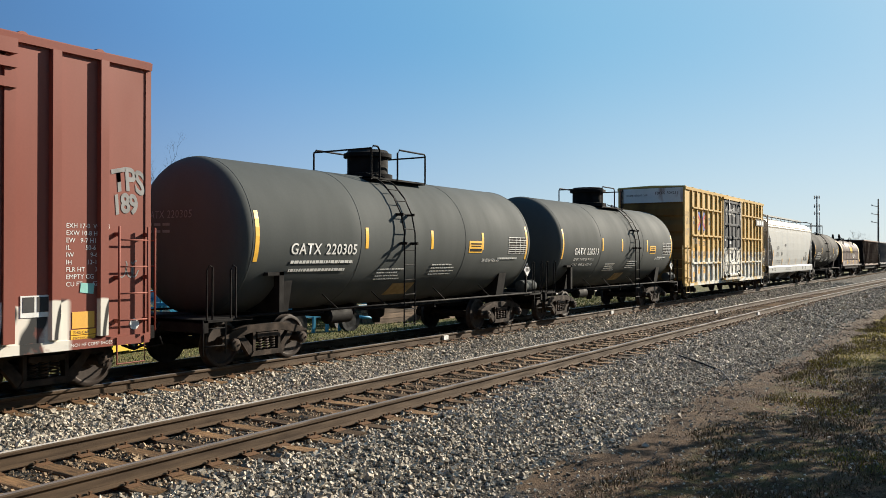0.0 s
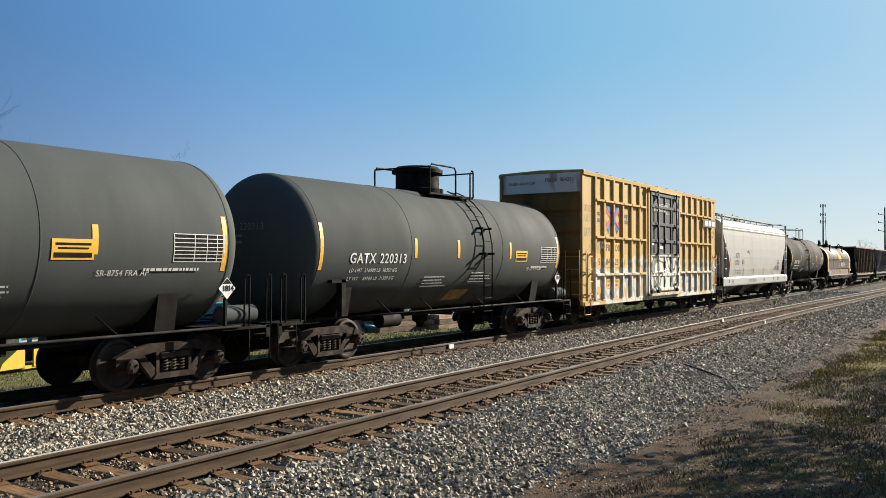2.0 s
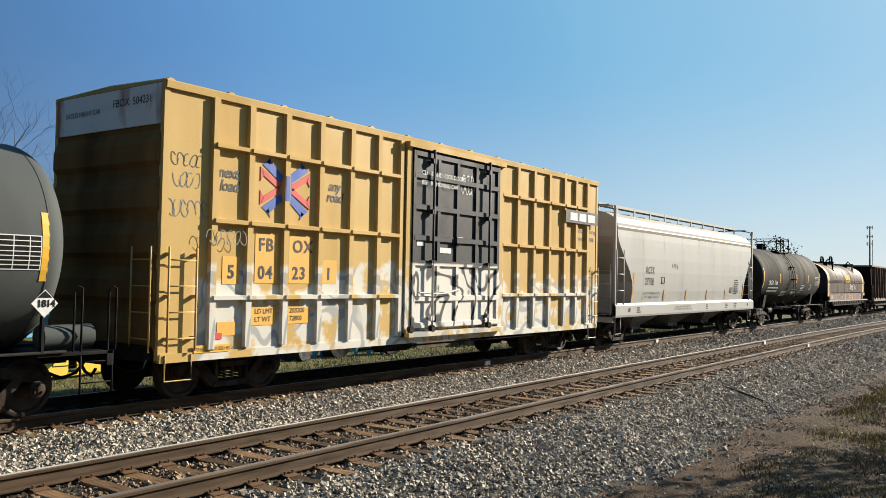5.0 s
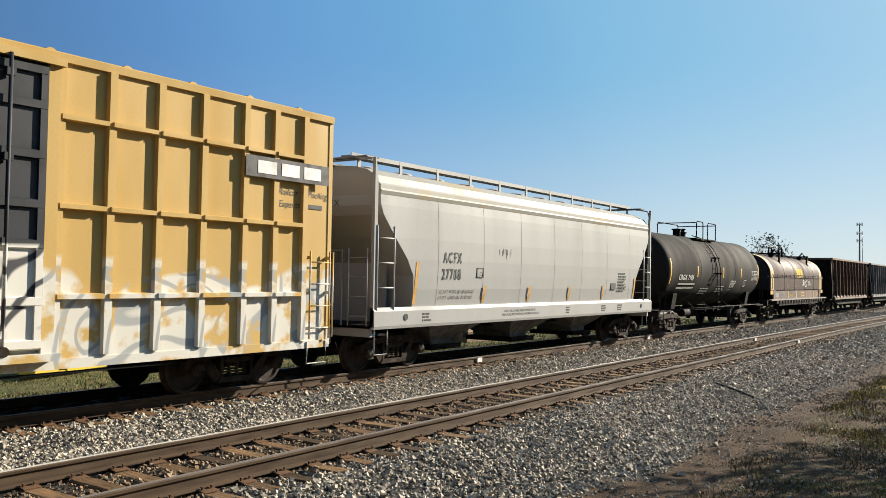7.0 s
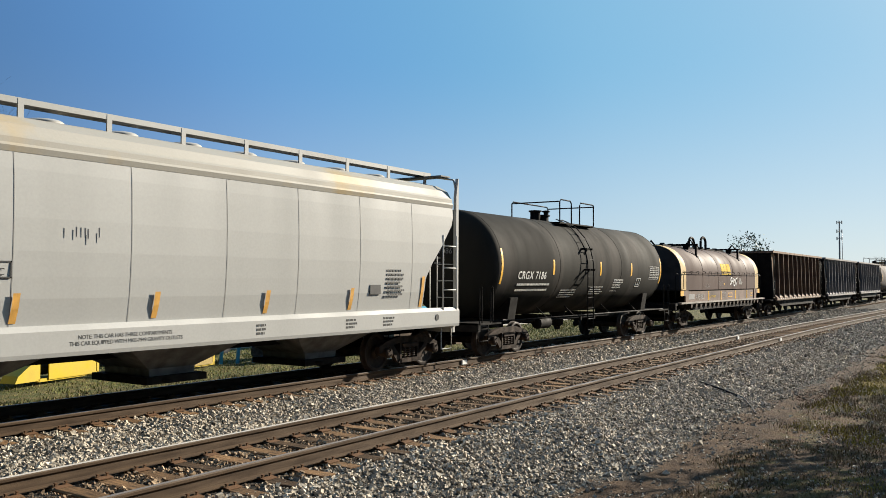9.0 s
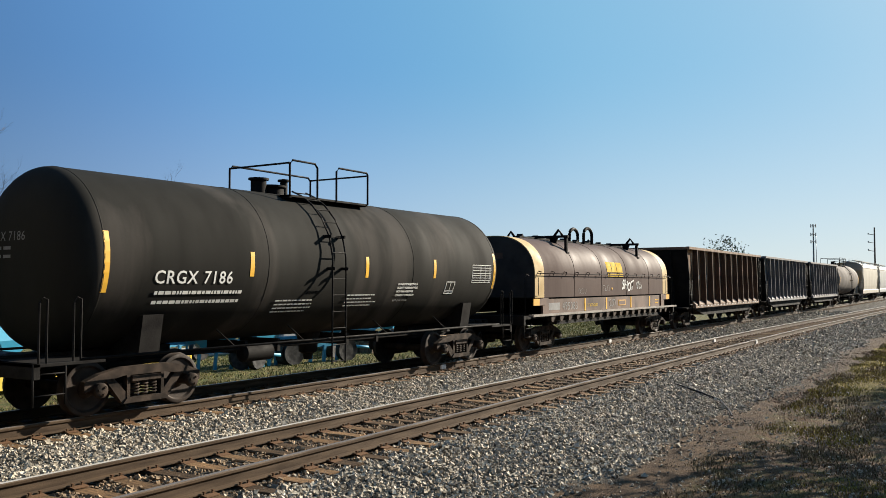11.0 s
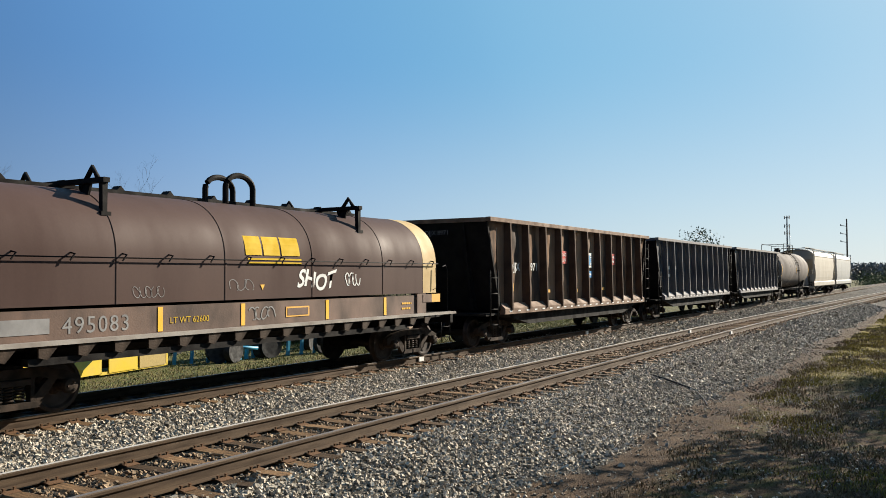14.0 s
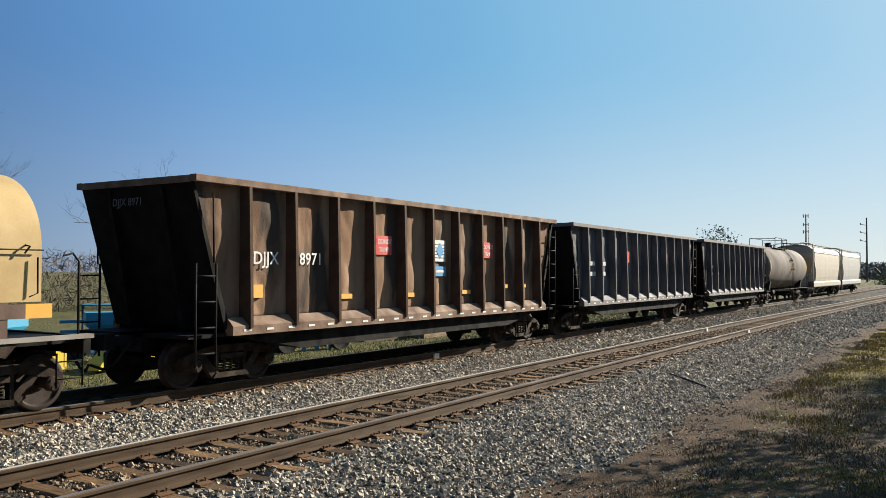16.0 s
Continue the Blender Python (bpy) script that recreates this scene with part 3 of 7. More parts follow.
    part("side_rail", Shape().tube([(-half - 0.3, R - 0.06, zdeck + 0.02), (half + 0.3, R - 0.06, zdeck + 0.02)], 0.022, 8), M_UNDER, car, "long side handrail")
    for x in (-half * 0.55, -0.25 * half, 0.2 * half, half * 0.6):
        part("rail_bracket", Shape().tube([(x, -R + 0.06, zdeck + 0.02), (x - 0.25, -R * 0.82, zdeck + 0.32)], 0.014, 6), M_UNDER, car)
    # pipes and valve under the belly
    pp = Shape().tube([(-half + 0.8, -0.5, 0.80), (half - 0.8, -0.5, 0.80)], 0.03, 8).tube([(-half + 1.2, 0.35, 0.76), (half - 1.2, 0.35, 0.76)], 0.022, 8)
    for x in (-2.2, -1.3, 0.9, 2.0):
        pp.box(x - 0.04, x + 0.04, -0.55, 0.5, 0.70, 0.95)
    part("brake_pipe", pp, M_UNDER, car)
    part("bottom_outlet", Shape().lathe([(-0.62, 0.09), (-0.5, 0.11), (-0.45, 0.2), (-0.2, 0.22), (0.05, 0.3)], (0.2, 0, 1.02), "z", 16), M_UNDER, car, "bottom outlet valve")
    part("brake_cylinder", Shape().lathe([(-0.45, 0.1), (-0.4, 0.17), (0.3, 0.17), (0.35, 0.06)], (-1.9, -0.55, 0.72), "x", 16), M_UNDER, car)
    # ladder over the side
    lad = Shape()
    zt = zc + R + 0.05
    for dx in (0, 0.42):
        pts = [(ladder_x + dx, -R - 0.11, 0.45), (ladder_x + dx, -R - 0.12, zc - 0.2)]
        pts += [(ladder_x + dx, -(R + 0.12) * math.cos(a), zc + (R + 0.12) * math.sin(a)) for a in [radians(q) for q in (5, 20, 35, 50, 62, 72)]]
        lad.tube(pts, 0.018, 6)
    for z in [0.5 + 0.33 * k for k in range(6)]:
        lad.tube([(ladder_x, -R - 0.115, z), (ladder_x + 0.42, -R - 0.115, z)], 0.012, 6)
    for a in [radians(q) for q in (8, 20, 32, 44, 56, 68)]:
        lad.tube([(ladder_x, -(R + 0.12) * math.cos(a), zc + (R + 0.12) * math.sin(a)), (ladder_x + 0.42, -(R + 0.12) * math.cos(a), zc + (R + 0.12) * math.sin(a))], 0.012, 6)
    for z in (zc - 0.1, zc + 0.55):
        y = -math.sqrt(max(0, R * R - (z - zc) ** 2))
        lad.box(ladder_x - 0.02, ladder_x + 0.02, y - 0.2, y + 0.03, z - 0.03, z + 0.03).box(ladder_x + 0.40, ladder_x + 0.44, y - 0.2, y + 0.03, z - 0.03, z + 0.03)
    part("ladder", lad, M_UNDER, car)
    # dome, platform and its rails
    zt = zc + R
    if dome_r > 0.2:
        part("valve_dome", Shape().lathe([(-0.1, dome_r + 0.08), (0.06, dome_r + 0.08), (0.08, dome_r * 0.94), (0.46, dome_r * 0.94), (0.47, dome_r + 0.06), (0.56, dome_r + 0.06), (0.58, dome_r), (0.64, dome_r * 0.9)], (dome_x, 0, zt), "z", 32), M_UNDER, car, "black round valve housing")
    else:
        sh = Shape()
        for q, r, hh in ((-0.25, 0.16, 0.30), (0.15, 0.24, 0.18), (0.5, 0.08, 0.34)):
            sh.lathe([(-0.05, r), (hh - 0.05, r), (hh - 0.04, r + 0.05), (hh, r + 0.05), (hh + 0.02, 0.03)], (dome_x + q, 0, zt), "z", 16)
        part("valve_fittings", sh, M_UNDER, car)
    x0, x1 = deck
    part("top_platform", Shape().box(x0, x1, -0.85, -0.50, zt - 0.12, zt - 0.08).box(x0, x1, 0.50, 0.85, zt - 0.12, zt - 0.08).box(x0, x0 + 0.05, -0.85, 0.85, zt - 0.14, zt - 0.08)
         .box(x1 - 0.05, x1, -0.85, 0.85, zt - 0.14, zt - 0.08), M_UNDER, car, "grating walkway round the housing")
    hz = zt + 0.62
    rail = [(x0, -0.85, zt - 0.1), (x0, -0.85, hz - 0.08), (x0 + 0.08, -0.85, hz)]
    mid, on = gap or (ladder_x - 0.05, ladder_x + 0.45)
    part("safety_rail", Shape().tube(rail + [(mid - 0.08, -0.85, hz), (mid, -0.85, hz - 0.08), (mid, -0.85, zt - 0.1)], 0.022, 8), M_UNDER, car)
    part("safety_rail", Shape().tube([(on, -0.85, zt - 0.1), (on, -0.85, hz - 0.08), (on + 0.08, -0.85, hz), (x1 - 0.04, -0.85, hz), (x1, -0.85, hz - 0.04), (x1, -0.85, zt - 0.1)], 0.022, 8), M_UNDER, car)
    part("safety_rail", Shape().tube([(x0, 0.85, zt - 0.1), (x0, 0.85, hz - 0.08), (x0 + 0.08, 0.85, hz), (x1 - 0.08, 0.85, hz), (x1, 0.85, hz - 0.08), (x1, 0.85, zt - 0.1)], 0.022, 8), M_UNDER, car)
    part("safety_rail", Shape().tube([(x0, -0.85, hz - 0.06), (x0, 0.85, hz - 0.06)], 0.02, 8), M_UNDER, car)
    part("safety_rail", Shape().tube([(x1, -0.85, hz - 0.06), (x1, 0.85, hz - 0.06)], 0.02, 8), M_UNDER, car)
    car["wrap_r"], car["wrap_z"] = R, zc
    return car, wrap, patch


CARS = []


def set_car(car, u):
    car.location = (u, TRAIN_Y, 0)
    CARS.append((car, u))


rng_w = random.Random(11)
M_FADED = material("faded_grey_stencil", (0.16, 0.16, 0.16), 0.7, scale=5, amount=0.3, bump=0.0)


def tank_writing(car, wrap, patch, x_no, digits, code="GATX", blocks=True, x_ends=(3.9, 4.7), weights=(), x_half=5.45):
    shell = [c for c in car.children if c.name.startswith("tank")][0]
    if blocks:
        part("car_number", letters(code, 0.22, M_WHITE, wrap(x_no, 2.06), 1.12, bold=0.004), None, shell, "white stencilled reporting mark")
    part("car_number", letters(digits, 0.22, M_WHITE, wrap(x_no + (1.02 if blocks else 0), 2.06), 1.12, bold=0.004), None, shell, "white stencilled car number")

    def small(name, x0, x1, rows, z, dz):
        sh = Shape()
        bars(sh, 0, x1 - x0, rows, 0, dz, 0, rng_w)
        w = wrap(x0, z)
        sh.v = [tuple(Vector(w(vx, vz)) + Vector((0, -vy, 0))) for vx, vy, vz in sh.v]
        part(name, sh, M_WHITE, shell, "small white stencilled lines")
    if weights:
        for k, line in enumerate(weights):
            part("weight_mark", letters(line, 0.085, M_WHITE, wrap(x_no + 0.05, 1.87 - 0.17 * k), 1.1), None, shell, "white stencilled weights")
    else:
        small("weight_mark", x_no + 0.05, x_no + 2.3, 2, 1.88, 0.17)
    a, b = x_ends[0] + 0.35, x_ends[1] + 0.62
    patch("test_table", a, b, 2.07, 2.53, M_UNDER, 0.004, label="black test table with white ruled lines")
    for z in (2.07, 2.13, 2.19, 2.25, 2.31, 2.38, 2.45, 2.52):
        patch("table_line", a, b, z, z + 0.012, M_WHITE, 0.007)
    for x in (a, a + 0.42, a + 0.68, a + 0.9, b - 0.012):
        patch("table_line", x, x + 0.012, 2.07, 2.53, M_WHITE, 0.007)
    head = lambda y0, z0: (lambda u, v: (-half - 0.50 * math.sqrt(max(0, 1 - (math.hypot(y0 - u, z0 + v - 2.4) / 1.5) ** 2.94)) - 0.012, y0 - u, z0 + v))
    half = x_half
    part("car_number", letters(code + " " + digits, 0.15, M_FADED, head(0.85, 2.72), 1.1), None, shell, "grey stencilled number on the tank head")
    for k in range(2):
        sh = Shape()
        for q in range(3):
            p0, p1 = head(0.82, 2.58 - 0.13 * k)(0.26 * q, 0), head(0.82, 2.58 - 0.13 * k)(0.26 * q + 0.2, 0)
            sh.add([p0, p1, (p1[0], p1[1], p1[2] + 0.05), (p0[0], p0[1], p0[2] + 0.05)], [(0, 1, 2, 3)])
        part("stencil_line", sh, M_FADED, shell)
    small("stencil_line", x_no + 2.9, x_no + 4.0, 4, 1.72, 0.085)
    small("stencil_line", x_no + 5.0, x_no + 6.1, 4, 1.80, 0.085)
    if code != "CRGX":
        small("stencil_line", x_ends[0] - 0.2, x_ends[0] + 1.0, 1, 1.93, 0.14)
        return
    for k, line in enumerate(("OWNERSHIP SUBJECT TO A", "SECURITY AGREEMENT FILED", "WITH THE INTERSTATE", "COMMERCE COMMISSION")):
        part("stencil_line", letters(line, 0.048, M_WHITE, wrap(1.62, 2.02 - 0.082 * k), 0.95, bold=0.003), None, shell, "white stencilled ownership notice")
    part("stencil_line", letters("BOT OPR VALVE", 0.048, M_WHITE, wrap(1.60, 1.66), 1.2), None, shell, "white stencilled note")
    for x0, x1, z0, z1 in ((3.66, 4.06, 1.80, 1.82), (3.66, 4.06, 2.08, 2.10), (3.66, 3.68, 1.82, 2.08), (4.04, 4.06, 1.82, 2.08), (3.86, 3.88, 1.86, 2.08), (3.68, 4.04, 1.86, 1.875)):
        patch("consolidated_stencil", x0, x1, z0, z1, M_WHITE, 0.007)


def tank_signs(car, wrap, patch, x, half, R=1.5):
    shell = [c for c in car.children if c.name.startswith("tank")][0]
    patch("emergency_sign", x, x + 0.68, 2.10, 2.40, M_REFLECT, 0.008, label="yellow emergency notice with dark lines")
    for z0, z1, a, b in ((2.31, 2.345, 0.06, 0.62), (2.255, 2.28, 0.10, 0.58), (2.135, 2.205, 0.04, 0.64)):
        patch("emergency_line", x + a, x + b, z0, z1, M_UNDER, 0.012)
    part("approval_mark", letters("SR-8754 FRA AP", 0.10, M_WHITE, wrap(x + 0.75, 1.86), 1.0), None, shell, "white stencilled mark")
    pl = half - 0.05
    part("placard_holder", Shape().box(pl - 0.02, pl + 0.02, -1.46, -1.40, 0.95, 1.45), M_UNDER, car)
    part("placard", Shape().prism([(pl - 0.19, 1.62), (pl, 1.43), (pl + 0.19, 1.62), (pl, 1.81)], "y", -1.48, -1.465), M_WHITE, car, "white diamond placard")
    part("placard_text", letters("1814", 0.10, M_UNDER, lambda u, v: (pl - 0.115 + u, -1.486, 1.575 + v), 0.95, bold=0.004), None, car)
    part("placard_mark", Shape().prism([(pl - 0.10, 1.70), (pl + 0.10, 1.70), (pl, 1.79)], "y", -1.486, -1.479), M_UNDER, car)
    part("air_reservoir", Shape().lathe([(-0.42, 0.05), (-0.38, 0.17), (0.38, 0.17), (0.42, 0.05)], (half + 0.42, -1.2, 1.14), "x", 16), M_BLACK, car, "grey air reservoir on the end platform")
    part("jacking_bracket", Shape().box(-half + 0.75, -half + 0.87, -1.44, -1.30, 0.95, 1.72).box(-half + 0.45, -half + 0.87, -1.44, -1.10, 1.66, 1.72), M_UNDER, car)
    part("belly_patch", Shape().add([(ladder_at + d, -(R + 0.007) * math.cos(radians(a)), 2.4 + (R + 0.007) * math.sin(radians(a))) for ladder_at in (x - 2.35,) for d in (-0.45, 0.45) for a in (-58, -50, -42)], [(0, 1, 4, 3), (1, 2, 5, 4)]), M_RUSTY, car, "faded yellow patch on the belly")


M_RUSTY = material("faded_yellow_brown_paint", (0.30, 0.20, 0.07), 0.7, scale=4, amount=0.4, bump=0.05)
tank_bars = lambda xs: [(xs[0], 1.92, 2.85), (xs[-1], 1.92, 2.85)] + [(x, 2.18, 2.62) for x in xs[1:-1]]
tank_b, wrap_b, patch_b = tank_car("clean black tank car with yellow reflectors and white stencils", 5.45, 1.5, 2.40, M_BLACK, tank_bars([-5.33, -2.10, 0.42, 2.82, 5.33]), -0.90, -0.15, "", (-1.12, 1.07), True, gap=(-0.80, -0.10))
tank_writing(tank_b, wrap_b, patch_b, -4.44, "220305")
tank_signs(tank_b, wrap_b, patch_b, 2.13, 5.45)
set_car(tank_b, 16.48)
tank_c, wrap_c, patch_c = tank_car("black tank car with yellow reflectors, coupled behind its twin", 5.45, 1.5, 2.40, M_BLACK, tank_bars([-5.38, -2.13, -0.28, 2.39, 5.38]), 0.74, 0.08, "", (-0.62, 1.48), True, dome_r=0.60, gap=(0.60, 1.32))
tank_writing(tank_c, wrap_c, patch_c, -4.50, "220313", weights=("LD LMT  216900 LB  98350 KG", "LT WT    69100 LB  31350 KG"))
tank_signs(tank_c, wrap_c, patch_c, 2.70, 5.45)
set_car(tank_c, 29.70)
tank_f, wrap_f, patch_f = tank_car("weathered black tank car with faded orange reflectors", 6.05, 1.47, 2.45, M_BLACK_OLD, tank_bars([-5.99, -2.97, 0.42, 3.08, 6.02]), -0.88, -1.1, "", (-1.34, 1.22), True, dome_r=0.1, gap=(-0.50, 0.12), truck_in=1.12)
tank_writing(tank_f, wrap_f, patch_f, -5.10, "7186", "CRGX", x_ends=(4.5, 5.2), x_half=6.05)
set_car(tank_f, 76.90)
tank_k, wrap_k, patch_k = tank_car("grey-brown tank car far down the train", 6.9, 1.47, 2.45, M_GREYTANK, tank_bars([-6.8, 0, 6.8]), 0.2, -0.2, "", (-2.2, 2.2), True, dome_r=0.1)
set_car(tank_k, 155.4)




# ---- paint layers and flat marks on car sides ----
def overlay(m, colour, edge, axis="Z", below=True, x_max=None, x_min=None, amp=0.5, scale=1.5, soft=0.03, stretch=(1, 1, 1), rim=None, holes=0.0):
    """A coat of spray paint over a material: below (or above) a wavy edge."""
    nt = m.node_tree
    N, K = nt.nodes, nt.links
    b = N["Principled BSDF"]
    old = b.inputs["Base Color"].links[0].from_socket
    co = N.new("ShaderNodeTexCoord")
    mp = N.new("ShaderNodeMapping")
    mp.inputs["Scale"].default_value = stretch
    K.new(co.outputs["Object"], mp.inputs["Vector"])
    sp = N.new("ShaderNodeSeparateXYZ")
    K.new(co.outputs["Object"], sp.inputs[0])
    nz = N.new("ShaderNodeTexNoise")
    nz.inputs["Scale"].default_value, nz.inputs["Detail"].default_value = scale, 2.0
    K.new(mp.outputs[0], nz.inputs["Vector"])
    a = N.new("ShaderNodeMath")
    a.operation = "MULTIPLY_ADD"
    K.new(nz.outputs["Fac"], a.inputs[0])
    a.inputs[1].default_value = amp * 2
    K.new(sp.outputs[axis], a.inputs[2])
    r = N.new("ShaderNodeMapRange")
    r.inputs["From Min"].default_value, r.inputs["From Max"].default_value = edge + amp + soft, edge + amp - soft
    if not below:
        r.inputs["From Min"].default_value, r.inputs["From Max"].default_value = edge + amp - soft, edge + amp + soft
    K.new(a.outputs[0], r.inputs["Value"])
    fac = r.outputs[0]
    paint = (*colour, 1)
    x = N.new("ShaderNodeMix")
    x.data_type = "RGBA"
    if rim:
        rings = N.new("ShaderNodeTexNoise")
        rings.inputs["Scale"].default_value, rings.inputs["Detail"].default_value, rings.inputs["Distortion"].default_value = 0.75, 1.0, 0.5
        K.new(co.outputs["Object"], rings.inputs["Vector"])
        band = N.new("ShaderNodeValToRGB")
        e = band.color_ramp.elements
        e[0].position, e[0].color = 0.0, paint
        e[1].position, e[1].color = 0.40, paint
        for pos, c in ((0.41, rim), (0.435, rim), (0.445, colour), (0.56, colour), (0.57, rim), (0.60, rim), (0.61, colour)):
            q = e.new(pos)
            q.color = (*c, 1)
        K.new(rings.outputs["Fac"], band.inputs["Fac"])
        K.new(band.outputs["Color"], x.inputs[7])
    else:
        x.inputs[7].default_value = paint
    if holes:
        hz = N.new("ShaderNodeTexNoise")
        hz.inputs["Scale"].default_value, hz.inputs["Detail"].default_value = 2.2, 5.0
        K.new(co.outputs["Object"], hz.inputs["Vector"])
        hr = N.new("ShaderNodeMapRange")
        hr.inputs["From Min"].default_value, hr.inputs["From Max"].default_value = holes - 0.05, holes + 0.05
        K.new(hz.outputs["Fac"], hr.inputs["Value"])
        mu = N.new("ShaderNodeMath")
        mu.operation = "MULTIPLY"
        K.new(fac, mu.inputs[0])
        K.new(hr.outputs[0], mu.inputs[1])
        fac = mu.outputs[0]
    if x_min is not None:
        xr = N.new("ShaderNodeMapRange")
        xr.inputs["From Min"].default_value, xr.inputs["From Max"].default_value = x_min - 0.1, x_min + 0.1
        K.new(sp.outputs["X"], xr.inputs["Value"])
        mu = N.new("ShaderNodeMath")
        mu.operation = "MULTIPLY"
        K.new(fac, mu.inputs[0])
        K.new(xr.outputs[0], mu.inputs[1])
        fac = mu.outputs[0]
    if x_max is not None:
        xr = N.new("ShaderNodeMapRange")
        xr.inputs["From Min"].default_value, xr.inputs["From Max"].default_value = x_max + 0.04, x_max - 0.04
        K.new(sp.outputs["X"], xr.inputs["Value"])
        mu = N.new("ShaderNodeMath")
        mu.operation = "MULTIPLY"
        K.new(fac, mu.inputs[0])
        K.new(xr.outputs[0], mu.inputs[1])
        fac = mu.outputs[0]
    K.new(fac, x.inputs["Factor"])
    K.new(old, x.inputs[6])
    K.new(x.outputs[2], b.inputs["Base Color"])
    return m


M_YELLOW = overlay(M_YELLOW, (0.54, 0.52, 0.46), 2.15, x_min=-7.0, amp=1.1, scale=0.55, stretch=(1, 0.1, 0.35), soft=0.05, rim=(0.30, 0.31, 0.30), holes=0.45)
M_BROWN_TAGGED = material("brown_red_paint_sprayed_white", (0.200, 0.053, 0.034), 0.65, dark=(0.172, 0.046, 0.030), spec=0.3, scale=0.6, stretch=(1, 1, 0.4), fine=30, bump=0.02)
overlay(M_BROWN_TAGGED, (0.60, 0.57, 0.50), 1.25, amp=0.9, scale=0.9, stretch=(1, 0.1, 0.6), soft=0.02, rim=(0.02, 0.02, 0.02), holes=0.36, x_max=6.32)
M_DOOR = overlay(M_DOOR, (0.58, 0.56, 0.50), 2.38, amp=0.05, scale=1.0, soft=0.02, rim=(0.05, 0.05, 0.055), holes=0.32)
# Darker copy of the yellow; shade of the end walls is painted in.
M_YELLOW_SHADED = material("shaded_yellow_end_paint", (0.22, 0.12, 0.038), 0.85, spec=0.1, dark=(0.10, 0.055, 0.02), scale=1.0, stretch=(1, 1, 0.3), fine=30, bump=0.08)
M_PANEL = material("rust_stained_white_panel", (0.66, 0.67, 0.66), 0.6, dark=(0.60, 0.60, 0.58), scale=2, third=(0.25, 0.10, 0.05), third_scale=1.5, third_amount=0.22, stretch=(1, 1, 0.3), fine=30, bump=0.05)
M_ORANGE = material("fresh_orange_yellow_paint", (0.68, 0.36, 0.05), 0.55, scale=2, amount=0.15, bump=0.02)
M_BLACKTEXT = material("black_stencil_paint", (0.02, 0.02, 0.02), 0.6, scale=5, amount=0.3, bump=0.0)
M_RED = material("red_sign_paint", (0.55, 0.05, 0.04), 0.5, scale=3, amount=0.2, bump=0.0)
M_BLUE = material("blue_sign_paint", (0.03, 0.09, 0.40), 0.5, scale=3, amount=0.2, bump=0.0)
M_CYAN = material("light_blue_sign_paint", (0.05, 0.27, 0.55), 0.5, scale=3, amount=0.2, bump=0.0)
M_GREYSPRAY = material("grey_spray_paint", (0.21, 0.205, 0.20), 0.7, scale=4, amount=0.3, bump=0.0)
M_MINT = material("mint_sticker", (0.22, 0.50, 0.44), 0.6, scale=4, amount=0.2, bump=0.0)


def plate(sh, poly, y, th=0.004):
    """A thin painted polygon of (x, z) on a wall that faces -y."""
    return sh.prism(poly, "y", y - th, y + 0.002)


def rect(x0, x1, z0, z1):
    return [(x0, z0), (x1, z0), (x1, z1), (x0, z1)]


def on_side(x0, z0, y):
    return lambda u, v: (x0 + u, y, z0 + v)


def on_end(x, y0, z0):
    return lambda u, v: (x, y0 - u, z0 + v)


def scrawl(name, parent, x0, x1, z0, z1, y, mat, seed, strokes=5, width=0.03, label="sprayed scrawl"):
    """Loose spray strokes, flat on a side."""
    rnd = random.Random(seed)
    sh = Shape()
    n = strokes
    for k in range(n):
        cx = x0 + (x1 - x0) * (k + 0.5) / n
        w = (x1 - x0) / n * 0.6
        pts = []
        a0, da = rnd.uniform(0, 6.28), rnd.choice((-1, 1)) * rnd.uniform(3.5, 5.5)
        for i in range(13):
            f = i / 12
            pts.append((cx + w * math.cos(a0 + da * f) * rnd.uniform(0.9, 1.1), (z0 + z1) / 2 + (z1 - z0) / 2 * math.sin(a0 + da * f * 1.15)))
        for (ax, az), (bx, bz) in zip(pts, pts[1:]):
            d = Vector((bx - ax, bz - az))
            if d.length < 1e-4:
                continue
            q = Vector((-d.y, d.x)).normalized() * width / 2
            sh.add([(ax - q.x, y, az - q.y), (bx - q.x, y, bz - q.y), (bx + q.x, y, bz + q.y), (ax + q.x, y, az + q.y)], [(0, 1, 2, 3)])
    return part(name, sh, mat, parent, label)


